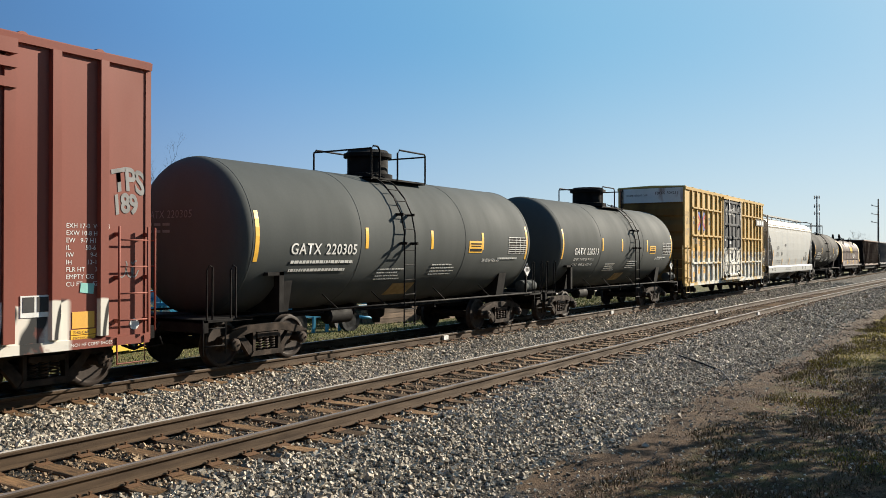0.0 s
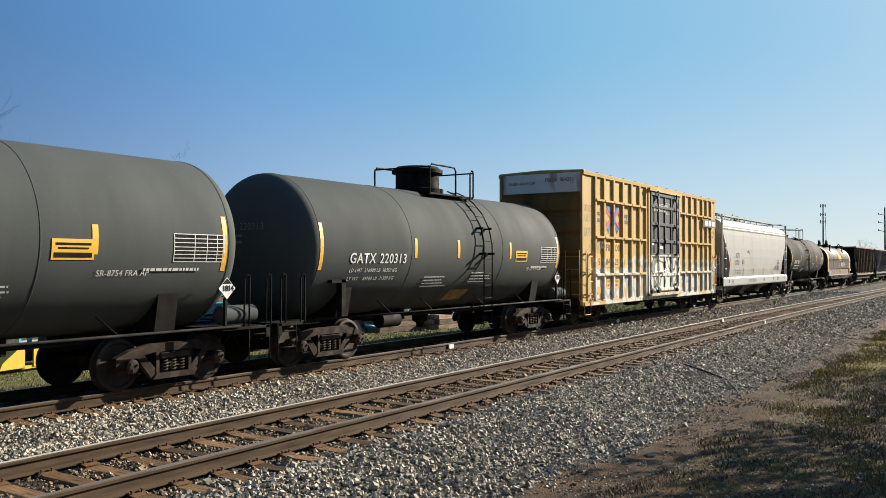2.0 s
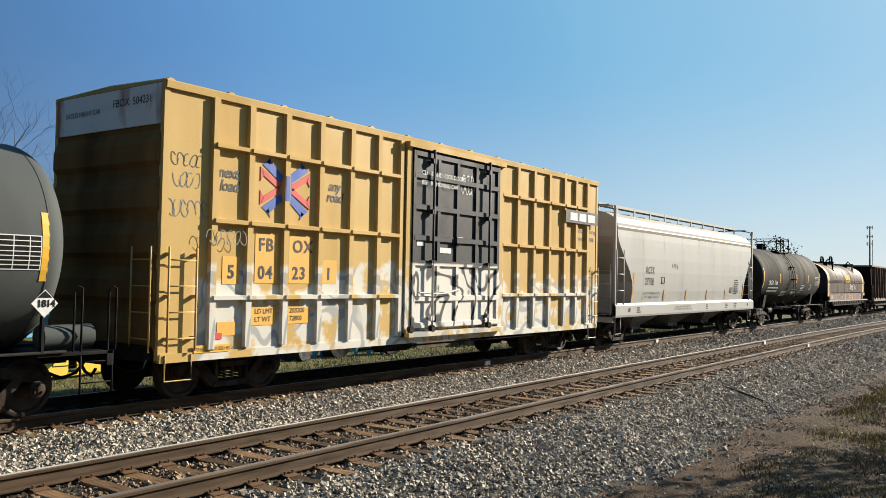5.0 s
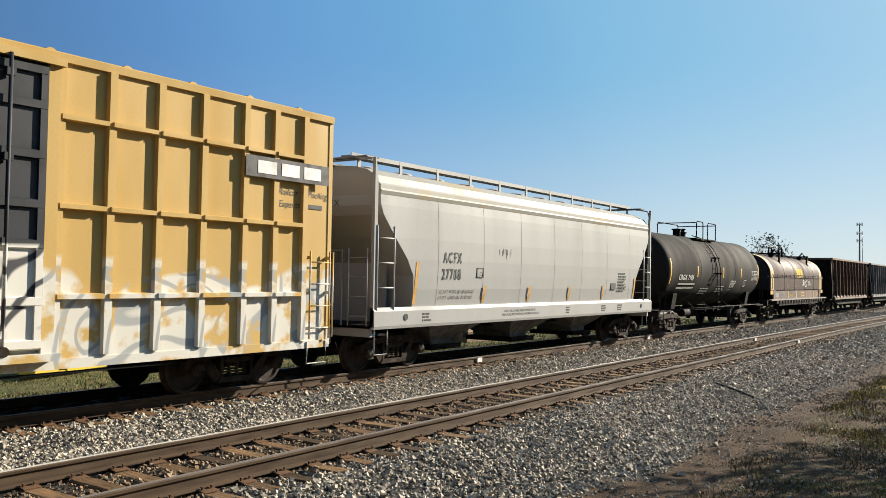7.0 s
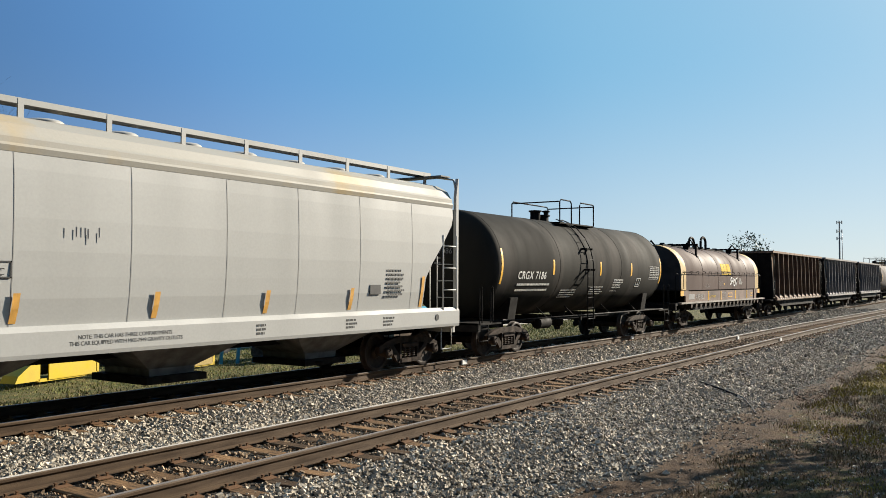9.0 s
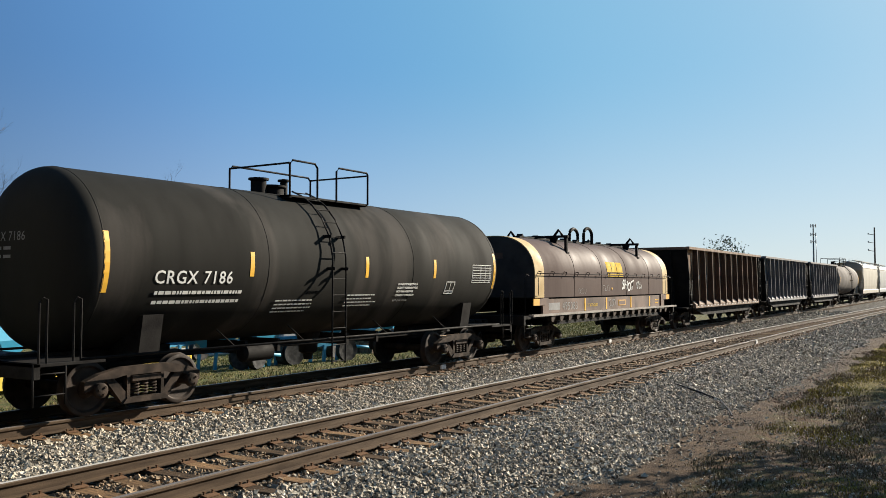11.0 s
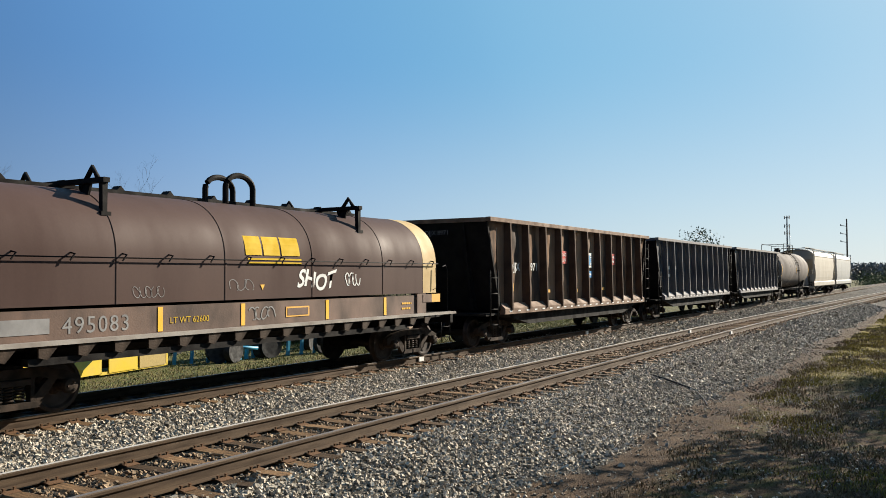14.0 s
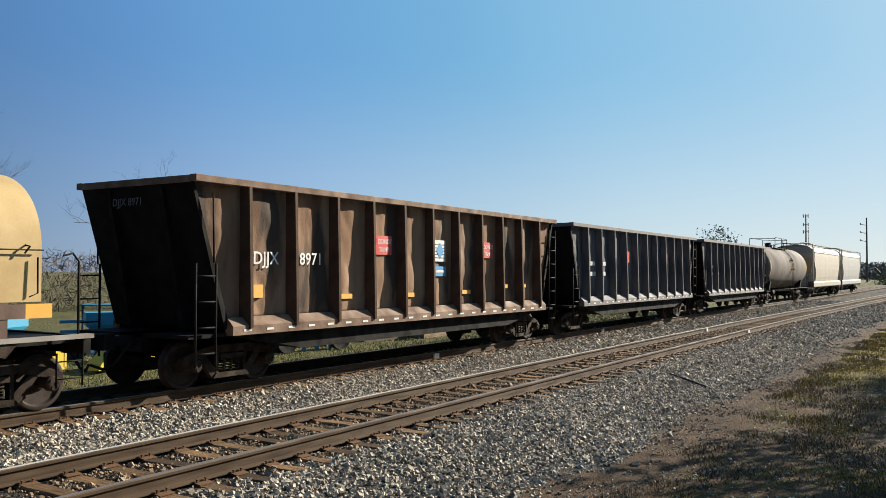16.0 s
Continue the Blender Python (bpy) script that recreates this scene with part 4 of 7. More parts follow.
# ---- box cars ----
def box_car(label, L, mat, end_mat, ribs, rib_zs, top=5.05, sill=0.80, half_w=1.50, truck_in=1.85, rib_d=0.078, rib_w=0.075, bands=5, panel=None, gaps=()):
    car = thing("box_car", label, "box car", group="cars of the freight train")
    h = L / 2
    near = part("side_wall", Shape().box(-h, h, -half_w, -half_w + 0.05, sill, top - 0.02), mat, car)
    part("side_wall", Shape().box(-h, h, half_w - 0.05, half_w, sill, top - 0.02), mat, car)
    roof = Shape()
    pts = [(-half_w - 0.03, top - 0.06), (-half_w - 0.03, top), (0, top + 0.05), (half_w + 0.03, top), (half_w + 0.03, top - 0.06)]
    rings = []
    x = -h + 0.01
    while x < h:
        for dx, up in ((0, 0), (0.05, 0.03), (0.11, 0.03), (0.16, 0)):
            if x + dx < h - 0.01:
                rings.append([(x + dx, y, z + (up if i in (1, 2, 3) else 0)) for i, (y, z) in enumerate(pts)])
        x += 1.2
    rings.append([(h - 0.01, y, z) for y, z in pts])
    part("roof", roof.loft(rings), mat, car, "ribbed sheet metal roof")
    for s in (-1, 1):
        prof = [(s * (h - 0.06), sill), (s * h, sill)]
        zz = (top - 0.70 - sill) / bands
        for k in range(bands):
            z = sill + zz * k
            prof += [(s * h, z + zz * 0.10), (s * (h + 0.07), z + zz * 0.22), (s * (h + 0.07), z + zz * 0.62), (s * h, z + zz * 0.90)]
        prof += [(s * h, top - 0.70), (s * h, top - 0.03), (s * (h - 0.06), top - 0.03)]
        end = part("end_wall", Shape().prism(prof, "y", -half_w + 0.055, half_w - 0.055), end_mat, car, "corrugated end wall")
        if panel:
            part("end_panel", Shape().box(min(s * h, s * (h + 0.03)), max(s * h, s * (h + 0.03)), -half_w + 0.06, half_w - 0.06, top - 0.68, top - 0.05), panel, end, "white panel with rust stains")
        for y in (-half_w + 0.03, half_w - 0.03):
            part("corner_post", Shape().box(s * (h - 0.04) - 0.05, s * (h - 0.04) + 0.05, y - 0.045, y + 0.045, sill - 0.08, top), mat, car)
        coupler(car, s * (h + 0.30), s)
        part("end_sill", Shape().box(min(s * h, s * (h + 0.18)), max(s * h, s * (h + 0.18)), -half_w + 0.1, half_w - 0.1, 0.72, 0.92), M_UNDER, car)
        part("uncoupling_lever", Shape().tube([(s * (h + 0.2), -half_w, 0.75), (s * (h + 0.26), -half_w, 0.62), (s * (h + 0.26), -1.1, 0.55), (s * (h + 0.3), -0.2, 0.80)], 0.014, 6), M_UNDER, car)
        truck(car, s * (h - truck_in))
        for y, o in ((-half_w - 0.09, -1), (half_w + 0.09, 1)):
            x = min(s * (h - 0.10), s * (h - 0.62))
            lad = ladder(car, (x, y, sill + 0.05), 1.62, 0.52, 4, r=0.013, mat=mat)
            for z in (sill + 0.25, sill + 0.9, sill + 1.55):
                for xx in (x, x + 0.52):
                    part("ladder_bracket", Shape().box(xx - 0.02, xx + 0.02, min(y, y - o * 0.1), max(y, y - o * 0.1), z - 0.03, z + 0.03), mat, lad)
            part("sill_step", Shape().tube([(x, y * 0.97, sill), (x, y * 0.97, 0.40), (x + 0.5, y * 0.97, 0.40), (x + 0.5, y * 0.97, sill)], 0.014, 6), mat, car)
        ladder(car, (s * (h + 0.14), -half_w + 0.04, sill + 0.05), 1.62, 0.48, 4, axis="y", mat=mat)
    for x in ribs:
        part("rib", cached((mat.name, "rib"), lambda: Shape().prism([(-rib_w * 1.15, -half_w + 0.01), (-rib_w, -half_w - rib_d), (rib_w * 0.6, -half_w - rib_d), (rib_w, -half_w + 0.01)], "z", sill + 0.05, top - 0.13).mesh("rib", mat)), None, near, at=(x, 0, 0))
    part("side_sill", Shape().box(-h + 0.02, h - 0.02, -half_w - 0.03, -half_w + 0.06, sill - 0.12, sill + 0.02), mat, car)
    part("side_sill", Shape().box(-h + 0.02, h - 0.02, half_w - 0.06, half_w + 0.03, sill - 0.12, sill + 0.02), mat, car)
    part("underframe", Shape().box(-h + 0.3, h - 0.3, -0.3, 0.3, 0.64, sill + 0.02), M_UNDER, car)
    part("floor_pan", Shape().box(-h + 0.06, h - 0.06, -half_w + 0.06, half_w - 0.06, sill - 0.06, sill + 0.04), M_UNDER, car)
    for k in range(9):
        x = -h + 1.0 + k * (L - 2.0) / 8
        part("cross_bearer", cached("cross_bearer", lambda: Shape().prism([(-1.4, 0.74), (1.4, 0.74), (0.3, 0.56), (-0.3, 0.56)], "x", -0.06, 0.06).mesh("cross_bearer", M_UNDER)), None, car, at=(x, 0, 0))
    part("brake_reservoir", Shape().lathe([(-0.55, 0.05), (-0.5, 0.2), (0.5, 0.2), (0.55, 0.05)], (-0.9, -0.6, 0.62), "x", 16), M_UNDER, car)
    part("train_line", Shape().tube([(-h + 0.4, 0.7, 0.62), (h - 0.4, 0.7, 0.62)], 0.03, 8), M_UNDER, car)
    part("top_chord", Shape().prism([(-half_w - 0.05, top - 0.13), (-half_w - 0.06, top - 0.02), (-half_w + 0.02, top + 0.01), (-half_w + 0.02, top - 0.13)], "x", -h, h), mat, car)
    part("top_chord", Shape().prism([(half_w + 0.05, top - 0.13), (half_w + 0.06, top - 0.02), (half_w - 0.02, top + 0.01), (half_w - 0.02, top - 0.13)], "x", -h, h), mat, car)
    return car, near


def brown_box():
    car, near = box_car("red-brown box car with white and black graffiti along the bottom", 15.4, M_BROWN_TAGGED, M_BROWN, [6.86, 6.09, 5.3, 4.5, 3.7, -2.2, -3.2, -4.2, -5.2, -6.3], [], rib_w=0.085, truck_in=1.45)
    Y = -1.504
    door = part("door", Shape().box(-0.9, 2.9, -1.66, -1.56, 0.95, 4.75), M_BROWN, car, "sliding plug door in brown paint")
    for z in (1.5, 2.6, 3.7):
        part("door_beam", Shape().box(-0.9, 2.9, -1.72, -1.66, z, z + 0.12), M_BROWN, door)
    part("door_track", Shape().box(-1.0, 5.42, -1.70, -1.5, 4.72, 4.92), M_BROWN, car)
    part("door_post", Shape().box(5.28, 5.44, -1.62, -1.5, 0.85, 4.72), M_BROWN, car)
    for z in (4.35, 4.62):
        part("door_post_clip", Shape().box(4.7, 5.44, -1.66, -1.5, z - 0.08, z + 0.05), M_BROWN, car)
    rows = ["EXH 17-0  W  9-4", "EXW 10-8 H 15-1", "EW   9-7 H16-10", "IL         50-6", "IW          9-6", "IH         13-1", "FLR HT      3-8", "EMPTY CG    5-7", "CU FT      6291"]
    for k, t in enumerate(rows):
        part("dimension_line", letters(t, 0.070, M_WHITE, on_side(6.26, 2.43 - 0.105 * k, Y)), None, near, "white stencilled dimensions")
    part("notice", Shape().prism(rect(6.36, 6.72, 0.98, 1.22), "y", Y - 0.004, Y + 0.002), M_ORANGE, near, "orange painted patch")
    for z, t in ((0.90, "THIS CAR"), (0.815, "EXCESS HEIGHT")):
        part("notice", Shape().prism(rect(6.34, 6.74, z - 0.012, z + 0.062), "y", Y - 0.004, Y + 0.002), M_REFLECT, near, "yellow notice plate")
        part("notice_text", letters(t, 0.045, M_BLACKTEXT, on_side(6.37, z, Y - 0.008)), None, near)
    part("notice_text", letters("2 INCH HF COMP SHOES", 0.05, M_WHITE, on_side(6.25, 0.72, -1.535)), None, near)
    part("sticker", Shape().prism([(6.48, 1.50), (6.70, 1.47), (6.72, 1.62), (6.50, 1.64)], "y", Y - 0.004, Y + 0.002), M_MINT, near, "mint green sticker")
    part("data_plate", Shape().prism(rect(5.58, 6.02, 1.18, 1.48), "y", Y - 0.006, Y + 0.002), M_WHITE, near, "white framed black data plate")
    for x in (5.61, 5.82):
        part("data_plate_field", Shape().prism(rect(x, x + 0.17, 1.25, 1.46), "y", Y - 0.010, Y), M_BLACKTEXT, near)
    for t, z, h in (("TPS", 2.98, 0.36), ("189", 2.64, 0.30)):
        part("graffiti", letters(t, h, M_GREYSPRAY, lambda u, v: (7.03 + 0.80 * u, Y - 0.002, z + v + 0.05 * math.sin(u * 5)), 0.9, shear=-0.1, bold=0.014), None, near, "pale grey sprayed letters")
    scrawl("graffiti", near, 7.15, 7.5, 1.7, 1.95, -1.503, M_GREYSPRAY, 9, 3, 0.02)
    ring = Shape().lathe([(-0.003, 0.085), (0.002, 0.085)], (7.42, Y, 0.98), "y", 20)
    part("emblem", ring, M_WHITE, near, "round white stencil emblem")
    return car


def yellow_box():
    car, near = box_car("tall faded yellow box car with dark door and white graffiti", 15.4, M_YELLOW, M_YELLOW_SHADED,
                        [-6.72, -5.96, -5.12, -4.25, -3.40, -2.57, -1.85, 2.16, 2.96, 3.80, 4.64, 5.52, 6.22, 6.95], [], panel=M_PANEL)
    Y = -1.504
    for z in (4.16, 2.93, 1.68):
        for a, b in ((-6.72, -1.75), (2.16, 6.95)):
            xs = [x for x in (-6.72, -5.96, -5.12, -4.25, -3.40, -2.57, -1.85, 2.16, 2.96, 3.80, 4.64, 5.52, 6.22, 6.95) if a - 0.1 <= x <= b + 0.15]
            for p, q in zip(xs, xs[1:]):
                part("stiffener", Shape().prism([(-1.49, z - 0.05), (-1.615, z - 0.035), (-1.615, z + 0.03), (-1.49, z + 0.05)], "x", p - 0.02, q - 0.10), M_YELLOW, near, "horizontal stiffener")
    # door
    door = part("door", Shape().box(-1.52, 1.92, -1.60, -1.53, 0.98, 4.80), M_DOOR, car, "dark plug door, white graffiti at its foot")
    for x in (-1.5, -0.62, 0.12, 0.9, 1.86):
        part("door_stile", Shape().box(x - 0.05, x + 0.05, -1.64, -1.60, 1.0, 4.78), M_DOOR, door)
    for z in (1.05, 1.62, 2.38, 2.92, 3.58, 4.25, 4.72):
        part("door_rail", Shape().prism([(-1.60, z - 0.07), (-1.645, z - 0.05), (-1.645, z + 0.05), (-1.60, z + 0.07)], "x", -1.5, 1.9), M_DOOR, door)
    for x in (-0.90, 1.36):
        part("locking_rod", Shape().tube([(x, -1.70, 0.85), (x, -1.70, 4.85)], 0.028, 8), M_DOOR, door)
        for z in (1.2, 2.4, 3.5, 4.6):
            part("rod_guide", Shape().box(x - 0.06, x + 0.06, -1.72, -1.63, z - 0.05, z + 0.05), M_DOOR, door)
    part("door_handle", Shape().tube([(-1.35, -1.68, 1.75), (-0.5, -1.70, 1.72), (0.1, -1.72, 1.82)], 0.02, 6), M_DOOR, door)
    part("gear_box", Shape().box(0.0, 0.25, -1.70, -1.60, 2.85, 3.0), M_DOOR, door, bevel=0.01)
    for z, w in ((4.28, "CLOSE AND LOCK DOORS"), (4.07, "BEFORE MOVING CAR")):
        part("door_notice", letters(w, 0.10, M_WHITE, on_side(-1.28, z, -1.648)), None, door, "white stencilled notice")
    scrawl("graffiti", door, 0.3, 0.8, 4.0, 4.45, -1.606, M_WHITE, 21, 4, 0.018, "white pen scrawl")
    for x0, x1, z0, z1 in ((-1.38, -1.12, 2.75, 2.86), (-0.55, -0.1, 2.62, 2.74)):
        part("label_plate", Shape().prism(rect(x0, x1, z0, z1), "y", -1.612, -1.60), M_WHITE, door, "small white plate")
    part("door_track", Shape().box(-1.75, 2.15, -1.74, -1.52, 0.82, 0.92), M_YELLOW, car, "lower door track")
    part("door_track", Shape().box(-1.75, 2.15, -1.68, -1.5, 4.82, 4.93), M_YELLOW, car, "upper door track")
    for x in (-1.66, 2.02):
        part("door_post", Shape().box(x - 0.09, x + 0.09, -1.61, -1.5, 0.82, 4.82), M_YELLOW, car)
    for x in (-1.66, -0.9, 1.36):
        part("track_roller", Shape().lathe([(-0.05, 0.07), (0.05, 0.07)], (x, -1.70, 0.98), "y", 12), M_TRUCK, car, "rusty roller")
    part("brake_rod", Shape().tube([(-3.0, -1.45, 0.62), (4.2, -1.45, 0.62)], 0.02, 6), M_UNDER, car)
    # writing on the panels
    for t, x, z in (("next", -6.63, 3.66), ("load", -6.60, 3.44), ("any", -4.02, 3.68), ("road", -4.07, 3.47)):
        part("slogan", letters(t, 0.185, M_BLACKTEXT, on_side(x, z, Y - 0.002), 0.92, shear=0.2, bold=0.006), None, near, "dark italic lettering")
    for x0, x1, z0, z1 in ((-6.50, -6.14, 1.90, 2.36), (-5.80, -5.28, 1.92, 2.78), (-5.0, -4.42, 1.92, 2.78), (-4.14, -3.75, 1.92, 2.36), (-5.85, -5.30, 1.20, 1.50), (-5.0, -4.45, 1.20, 1.50), (-6.58, -6.2, 1.05, 1.28)):
        part("paint_patch", Shape().prism(rect(x0, x1, z0, z1), "y", Y - 0.003, Y + 0.002), M_ORANGE, near, "fresh orange-yellow paint patch")
    for t, x, z in (("FB", -5.73, 2.48), ("OX", -4.92, 2.48), ("5", -6.40, 2.00), ("04", -5.73, 2.00), ("23", -4.92, 2.00), ("1", -4.05, 2.00)):
        part("car_number", letters(t, 0.23, M_BLACKTEXT, on_side(x, z, Y - 0.008), 1.15, bold=0.006), None, near, "black stencilled car number")
    for t, x, z in (("LD LMT", -5.78, 1.40), ("LT WT", -5.78, 1.26), ("203200", -4.96, 1.40), ("72800", -4.96, 1.26)):
        part("weight_mark", letters(t, 0.09, M_BLACKTEXT, on_side(x, z, Y - 0.008)), None, near)
    # crossed arrow emblem
    cx, cz = -5.12, 3.60
    for sx in (-1, 1):
        for sz in (-1, 1):
            arms = ((M_BLUE, [(0.56, 0.37), (0.40, 0.47), (0.07, 0.22), (0.12, 0.09)], 0.004), (M_BLUE, [(0.46, 0.43), (0.35, 0.54), (0.40, 0.38)], 0.004),
                    (M_RED, [(0.60, 0.33), (0.53, 0.18), (0.16, -0.03), (0.12, 0.07)], 0.007), (M_RED, [(0.60, 0.33), (0.60, 0.08), (0.52, 0.20)], 0.007))
            for mat, poly, lift in arms:
                part("emblem", Shape().prism([(cx + sx * px, cz + sz * pz) for px, pz in poly], "y", Y - lift - 0.001 * (sx + 1), Y + 0.002), mat, near, "arm of a crossed arrow emblem")
    bow = [(0.07 + 0.09 * math.cos(radians(a)), 0.26 * math.sin(radians(a))) for a in range(-90, 91, 15)]
    bow += [(0.02 + 0.06 * math.cos(radians(a)), 0.20 * math.sin(radians(a))) for a in range(90, -91, -15)]
    part("emblem", Shape().prism([(cx + px - 0.02, cz + pz) for px, pz in bow], "y", Y - 0.010, Y + 0.002), M_BLUE, near, "blue bow in the middle of the emblem")
    part("emblem", Shape().prism(rect(cx - 0.060, cx + 0.030, cz - 0.22, cz + 0.22), "y", -1.583, -1.577), M_BLUE, near, "blue paint across the rib")
    part("owner_sign", Shape().prism(rect(5.45, 7.50, 3.70, 4.06), "y", -1.612, -1.604), M_BLACKTEXT, near, "black owner sign with pale blocks")
    for k in range(3):
        part("owner_mark", Shape().prism(rect(5.72 + 0.56 * k, 6.16 + 0.56 * k, 3.77, 3.99), "y", -1.618, -1.610), M_WHITE, near)
    for t, x, z in (("Railcar", 6.33, 3.46), ("Experts", 6.32, 3.24), ("Pooling", 7.06, 3.46)):
        part("slogan", letters(t, 0.125, M_BLACKTEXT, on_side(x, z, Y - 0.004), shear=0.2), None, near, "dark italic lettering")
    part("slogan", Shape().prism(rect(7.06, 7.44, 3.25, 3.33), "y", Y - 0.008, Y + 0.002), M_BLACKTEXT, near, "dark line of small lettering")
    part("notice", Shape().prism(rect(-7.05, -6.35, 0.80, 0.92), "y", -1.54, -1.53), M_REFLECT, near, "yellow notice plate")
    part("notice_text", letters("THIS CAR EXCESS HEIGHT", 0.06, M_BLACKTEXT, on_side(-7.02, 0.83, -1.545), 0.85), None, near)
    part("notice", Shape().prism(rect(-6.62, -6.48, 1.0, 1.1), "y", Y - 0.01, Y), M_RED, near, "small red notice")
    part("end_text", letters("EXCESS HEIGHT CAR", 0.085, M_BLACKTEXT, on_end(-7.737, 1.15, 4.66), 0.9), None, near)
    part("end_text", letters("FBOX  504231", 0.13, M_BLACKTEXT, on_end(-7.737, -0.20, 4.72), 0.95), None, near)
    scrawl("graffiti", near, -7.55, -6.95, 3.75, 3.95, Y, M_BLACKTEXT, 31, 5, 0.014, "thin pen scrawl")
    scrawl("graffiti", near, -7.5, -7.0, 3.42, 3.66, Y, M_GREYSPRAY, 32, 4, 0.016)
    scrawl("graffiti", near, -7.62, -6.8, 2.95, 3.22, Y, M_GREYSPRAY, 33, 6, 0.016)
    scrawl("graffiti", near, -6.9, -6.1, 2.55, 2.78, -1.606, M_GREYSPRAY, 34, 6, 0.016)
    return car


box_a = brown_box()
set_car(box_a, 8.8 - 7.7)
box_d = yellow_box()
set_car(box_d, 44.6)


# ---- covered hopper ----
M_RUSTPAINT = material("rusty_orange_reflector", (0.58, 0.30, 0.05), 0.7, scale=6, amount=0.35, bump=0.1)
M_HOPTOP = material("pale_paint_rust_stained_at_the_roof", (0.29, 0.275, 0.235), 0.6, dark=(0.27, 0.255, 0.22), scale=0.7, third=(0.33, 0.25, 0.13), third_scale=0.5, third_amount=0.20, stretch=(1, 1, 0.5), fine=30, bump=0.04)
M_SEAM = material("grey_weld_seam_paint", (0.24, 0.235, 0.22), 0.7, scale=4, amount=0.3, bump=0.0)
M_DARKGREY = material("dark_grey_galvanised_grating", (0.12, 0.12, 0.12), 0.6, scale=4, bump=0.2)
M_CREAMHOP = material("cream_hopper_paint", (0.37, 0.335, 0.27), 0.65, dark=(0.32, 0.285, 0.225), scale=0.9, stretch=(1, 1, 0.4), fine=30, bump=0.03)


def hopper_car(label, L, mat, roof_mat, bays=3, detail=True):
    car = thing("hopper_car", label, "hopper car", group="cars of the freight train")
    h = L / 2

    ends = [(1.36, 1.40), (1.75, 1.38), (2.05, 1.35), (2.4, 1.11), (2.85, 0.68), (3.3, 0.30), (3.5, 0.22), (3.72, 0.22)]
    ws = [1.46, 1.515, 1.535, 1.55, 1.55, 1.535, 1.525, 1.505]
    rings = []
    for (z, e), w in zip(ends, ws):
        l = h - e
        xs = [-l + 2 * l * k / 6 for k in range(7)]
        rings.append([(x, -w, z) for x in xs] + [(x, w, z) for x in reversed(xs)])
    body = part("body", Shape().loft(rings, False), mat, car, "bowed sheet steel side and slope ends")
    roof = []
    for z, w, e in ((3.72, 1.51, 0.22), (3.80, 1.53, 0.22), (3.84, 1.50, 0.22), (3.92, 1.50, 0.22), (3.96, 1.46, 0.22), (4.12, 1.36, 0.22), (4.26, 1.10, 0.25), (4.34, 0.75, 0.28), (4.37, 0.3, 0.3)):
        l = h - e
        roof.append([(-l, -w, z), (l, -w, z), (l, w, z), (-l, w, z)])
    part("roof", Shape().loft(roof), roof_mat, car, "rounded roof with rust stains")
    for y0, y1 in ((-1.57, -1.46), (1.46, 1.57)):
        sgn = -1 if y0 < 0 else 1
        part("side_sill", Shape().prism([(sgn * 1.46, 0.94), (sgn * 1.56, 0.94), (sgn * 1.575, 1.00), (sgn * 1.575, 1.30), (sgn * 1.52, 1.38), (sgn * 1.46, 1.38)], "x", -h, h), M_LIGHT if detail else mat, car, "deep pale side sill")
    for k in range(bays):
        x = (k - (bays - 1) / 2) * 3.75
        part("outlet_hopper", Shape().loft([[(x - a, -b, z), (x + a, -b, z), (x + a, b, z), (x - a, b, z)] for z, a, b in ((1.4, 1.8, 1.44), (0.95, 1.25, 1.1), (0.52, 0.48, 0.6), (0.40, 0.46, 0.6))]), M_DARKGREY, car)
        part("outlet_gate", Shape().box(x - 0.62, x + 0.62, -0.75, 0.75, 0.28, 0.40).tube([(x - 0.3, -0.95, 0.34), (x - 0.3, 0.95, 0.34)], 0.03, 8), M_UNDER, car)
    part("centre_sill", Shape().box(-h, h, -0.28, 0.28, 0.72, 0.99), M_UNDER, car)
    run = part("running_board", Shape().box(-h + 0.1, h - 0.1, -0.78, -0.50, 4.52, 4.56), M_DARKGREY, car, "steel grating running board")
    part("running_board", Shape().box(-h + 0.1, h - 0.1, 0.50, 0.78, 4.52, 4.56), M_DARKGREY, car, "steel grating running board")
    for s in (-1, 1):
        part("running_board", Shape().box(min(s * h, s * (h - 0.4)), max(s * h, s * (h - 0.4)), -1.30, 1.30, 4.48, 4.51), M_DARKGREY, car, "crosswise roof walk")
    n = 11
    for k in range(n):
        x = -h + 0.35 + (L - 0.7) * k / (n - 1)
        for y in (-0.79, 0.79):
            part("board_support", cached(("support", y), lambda: Shape().box(-0.045, 0.045, y - 0.015, y + 0.015, 4.28, 4.60).mesh("board_support", M_LIGHT)), None, car, at=(x, 0, 0))
    part("board_edge", Shape().box(-h + 0.1, h - 0.1, -0.80, -0.785, 4.52, 4.61), M_LIGHT, car)
    part("board_edge", Shape().box(-h + 0.1, h - 0.1, 0.785, 0.80, 4.52, 4.61), M_LIGHT, car)
    for k in range(10):
        x = -h + 1.4 + (L - 2.8) * k / 9
        part("roof_hatch", cached("hatch", lambda: Shape().lathe([(0, 0.30), (0.10, 0.30), (0.13, 0.25), (0.14, 0.02)], (0, 0, 4.36), "z", 16).mesh("roof_hatch", M_LIGHT)), None, car, at=(x, 0, 0))
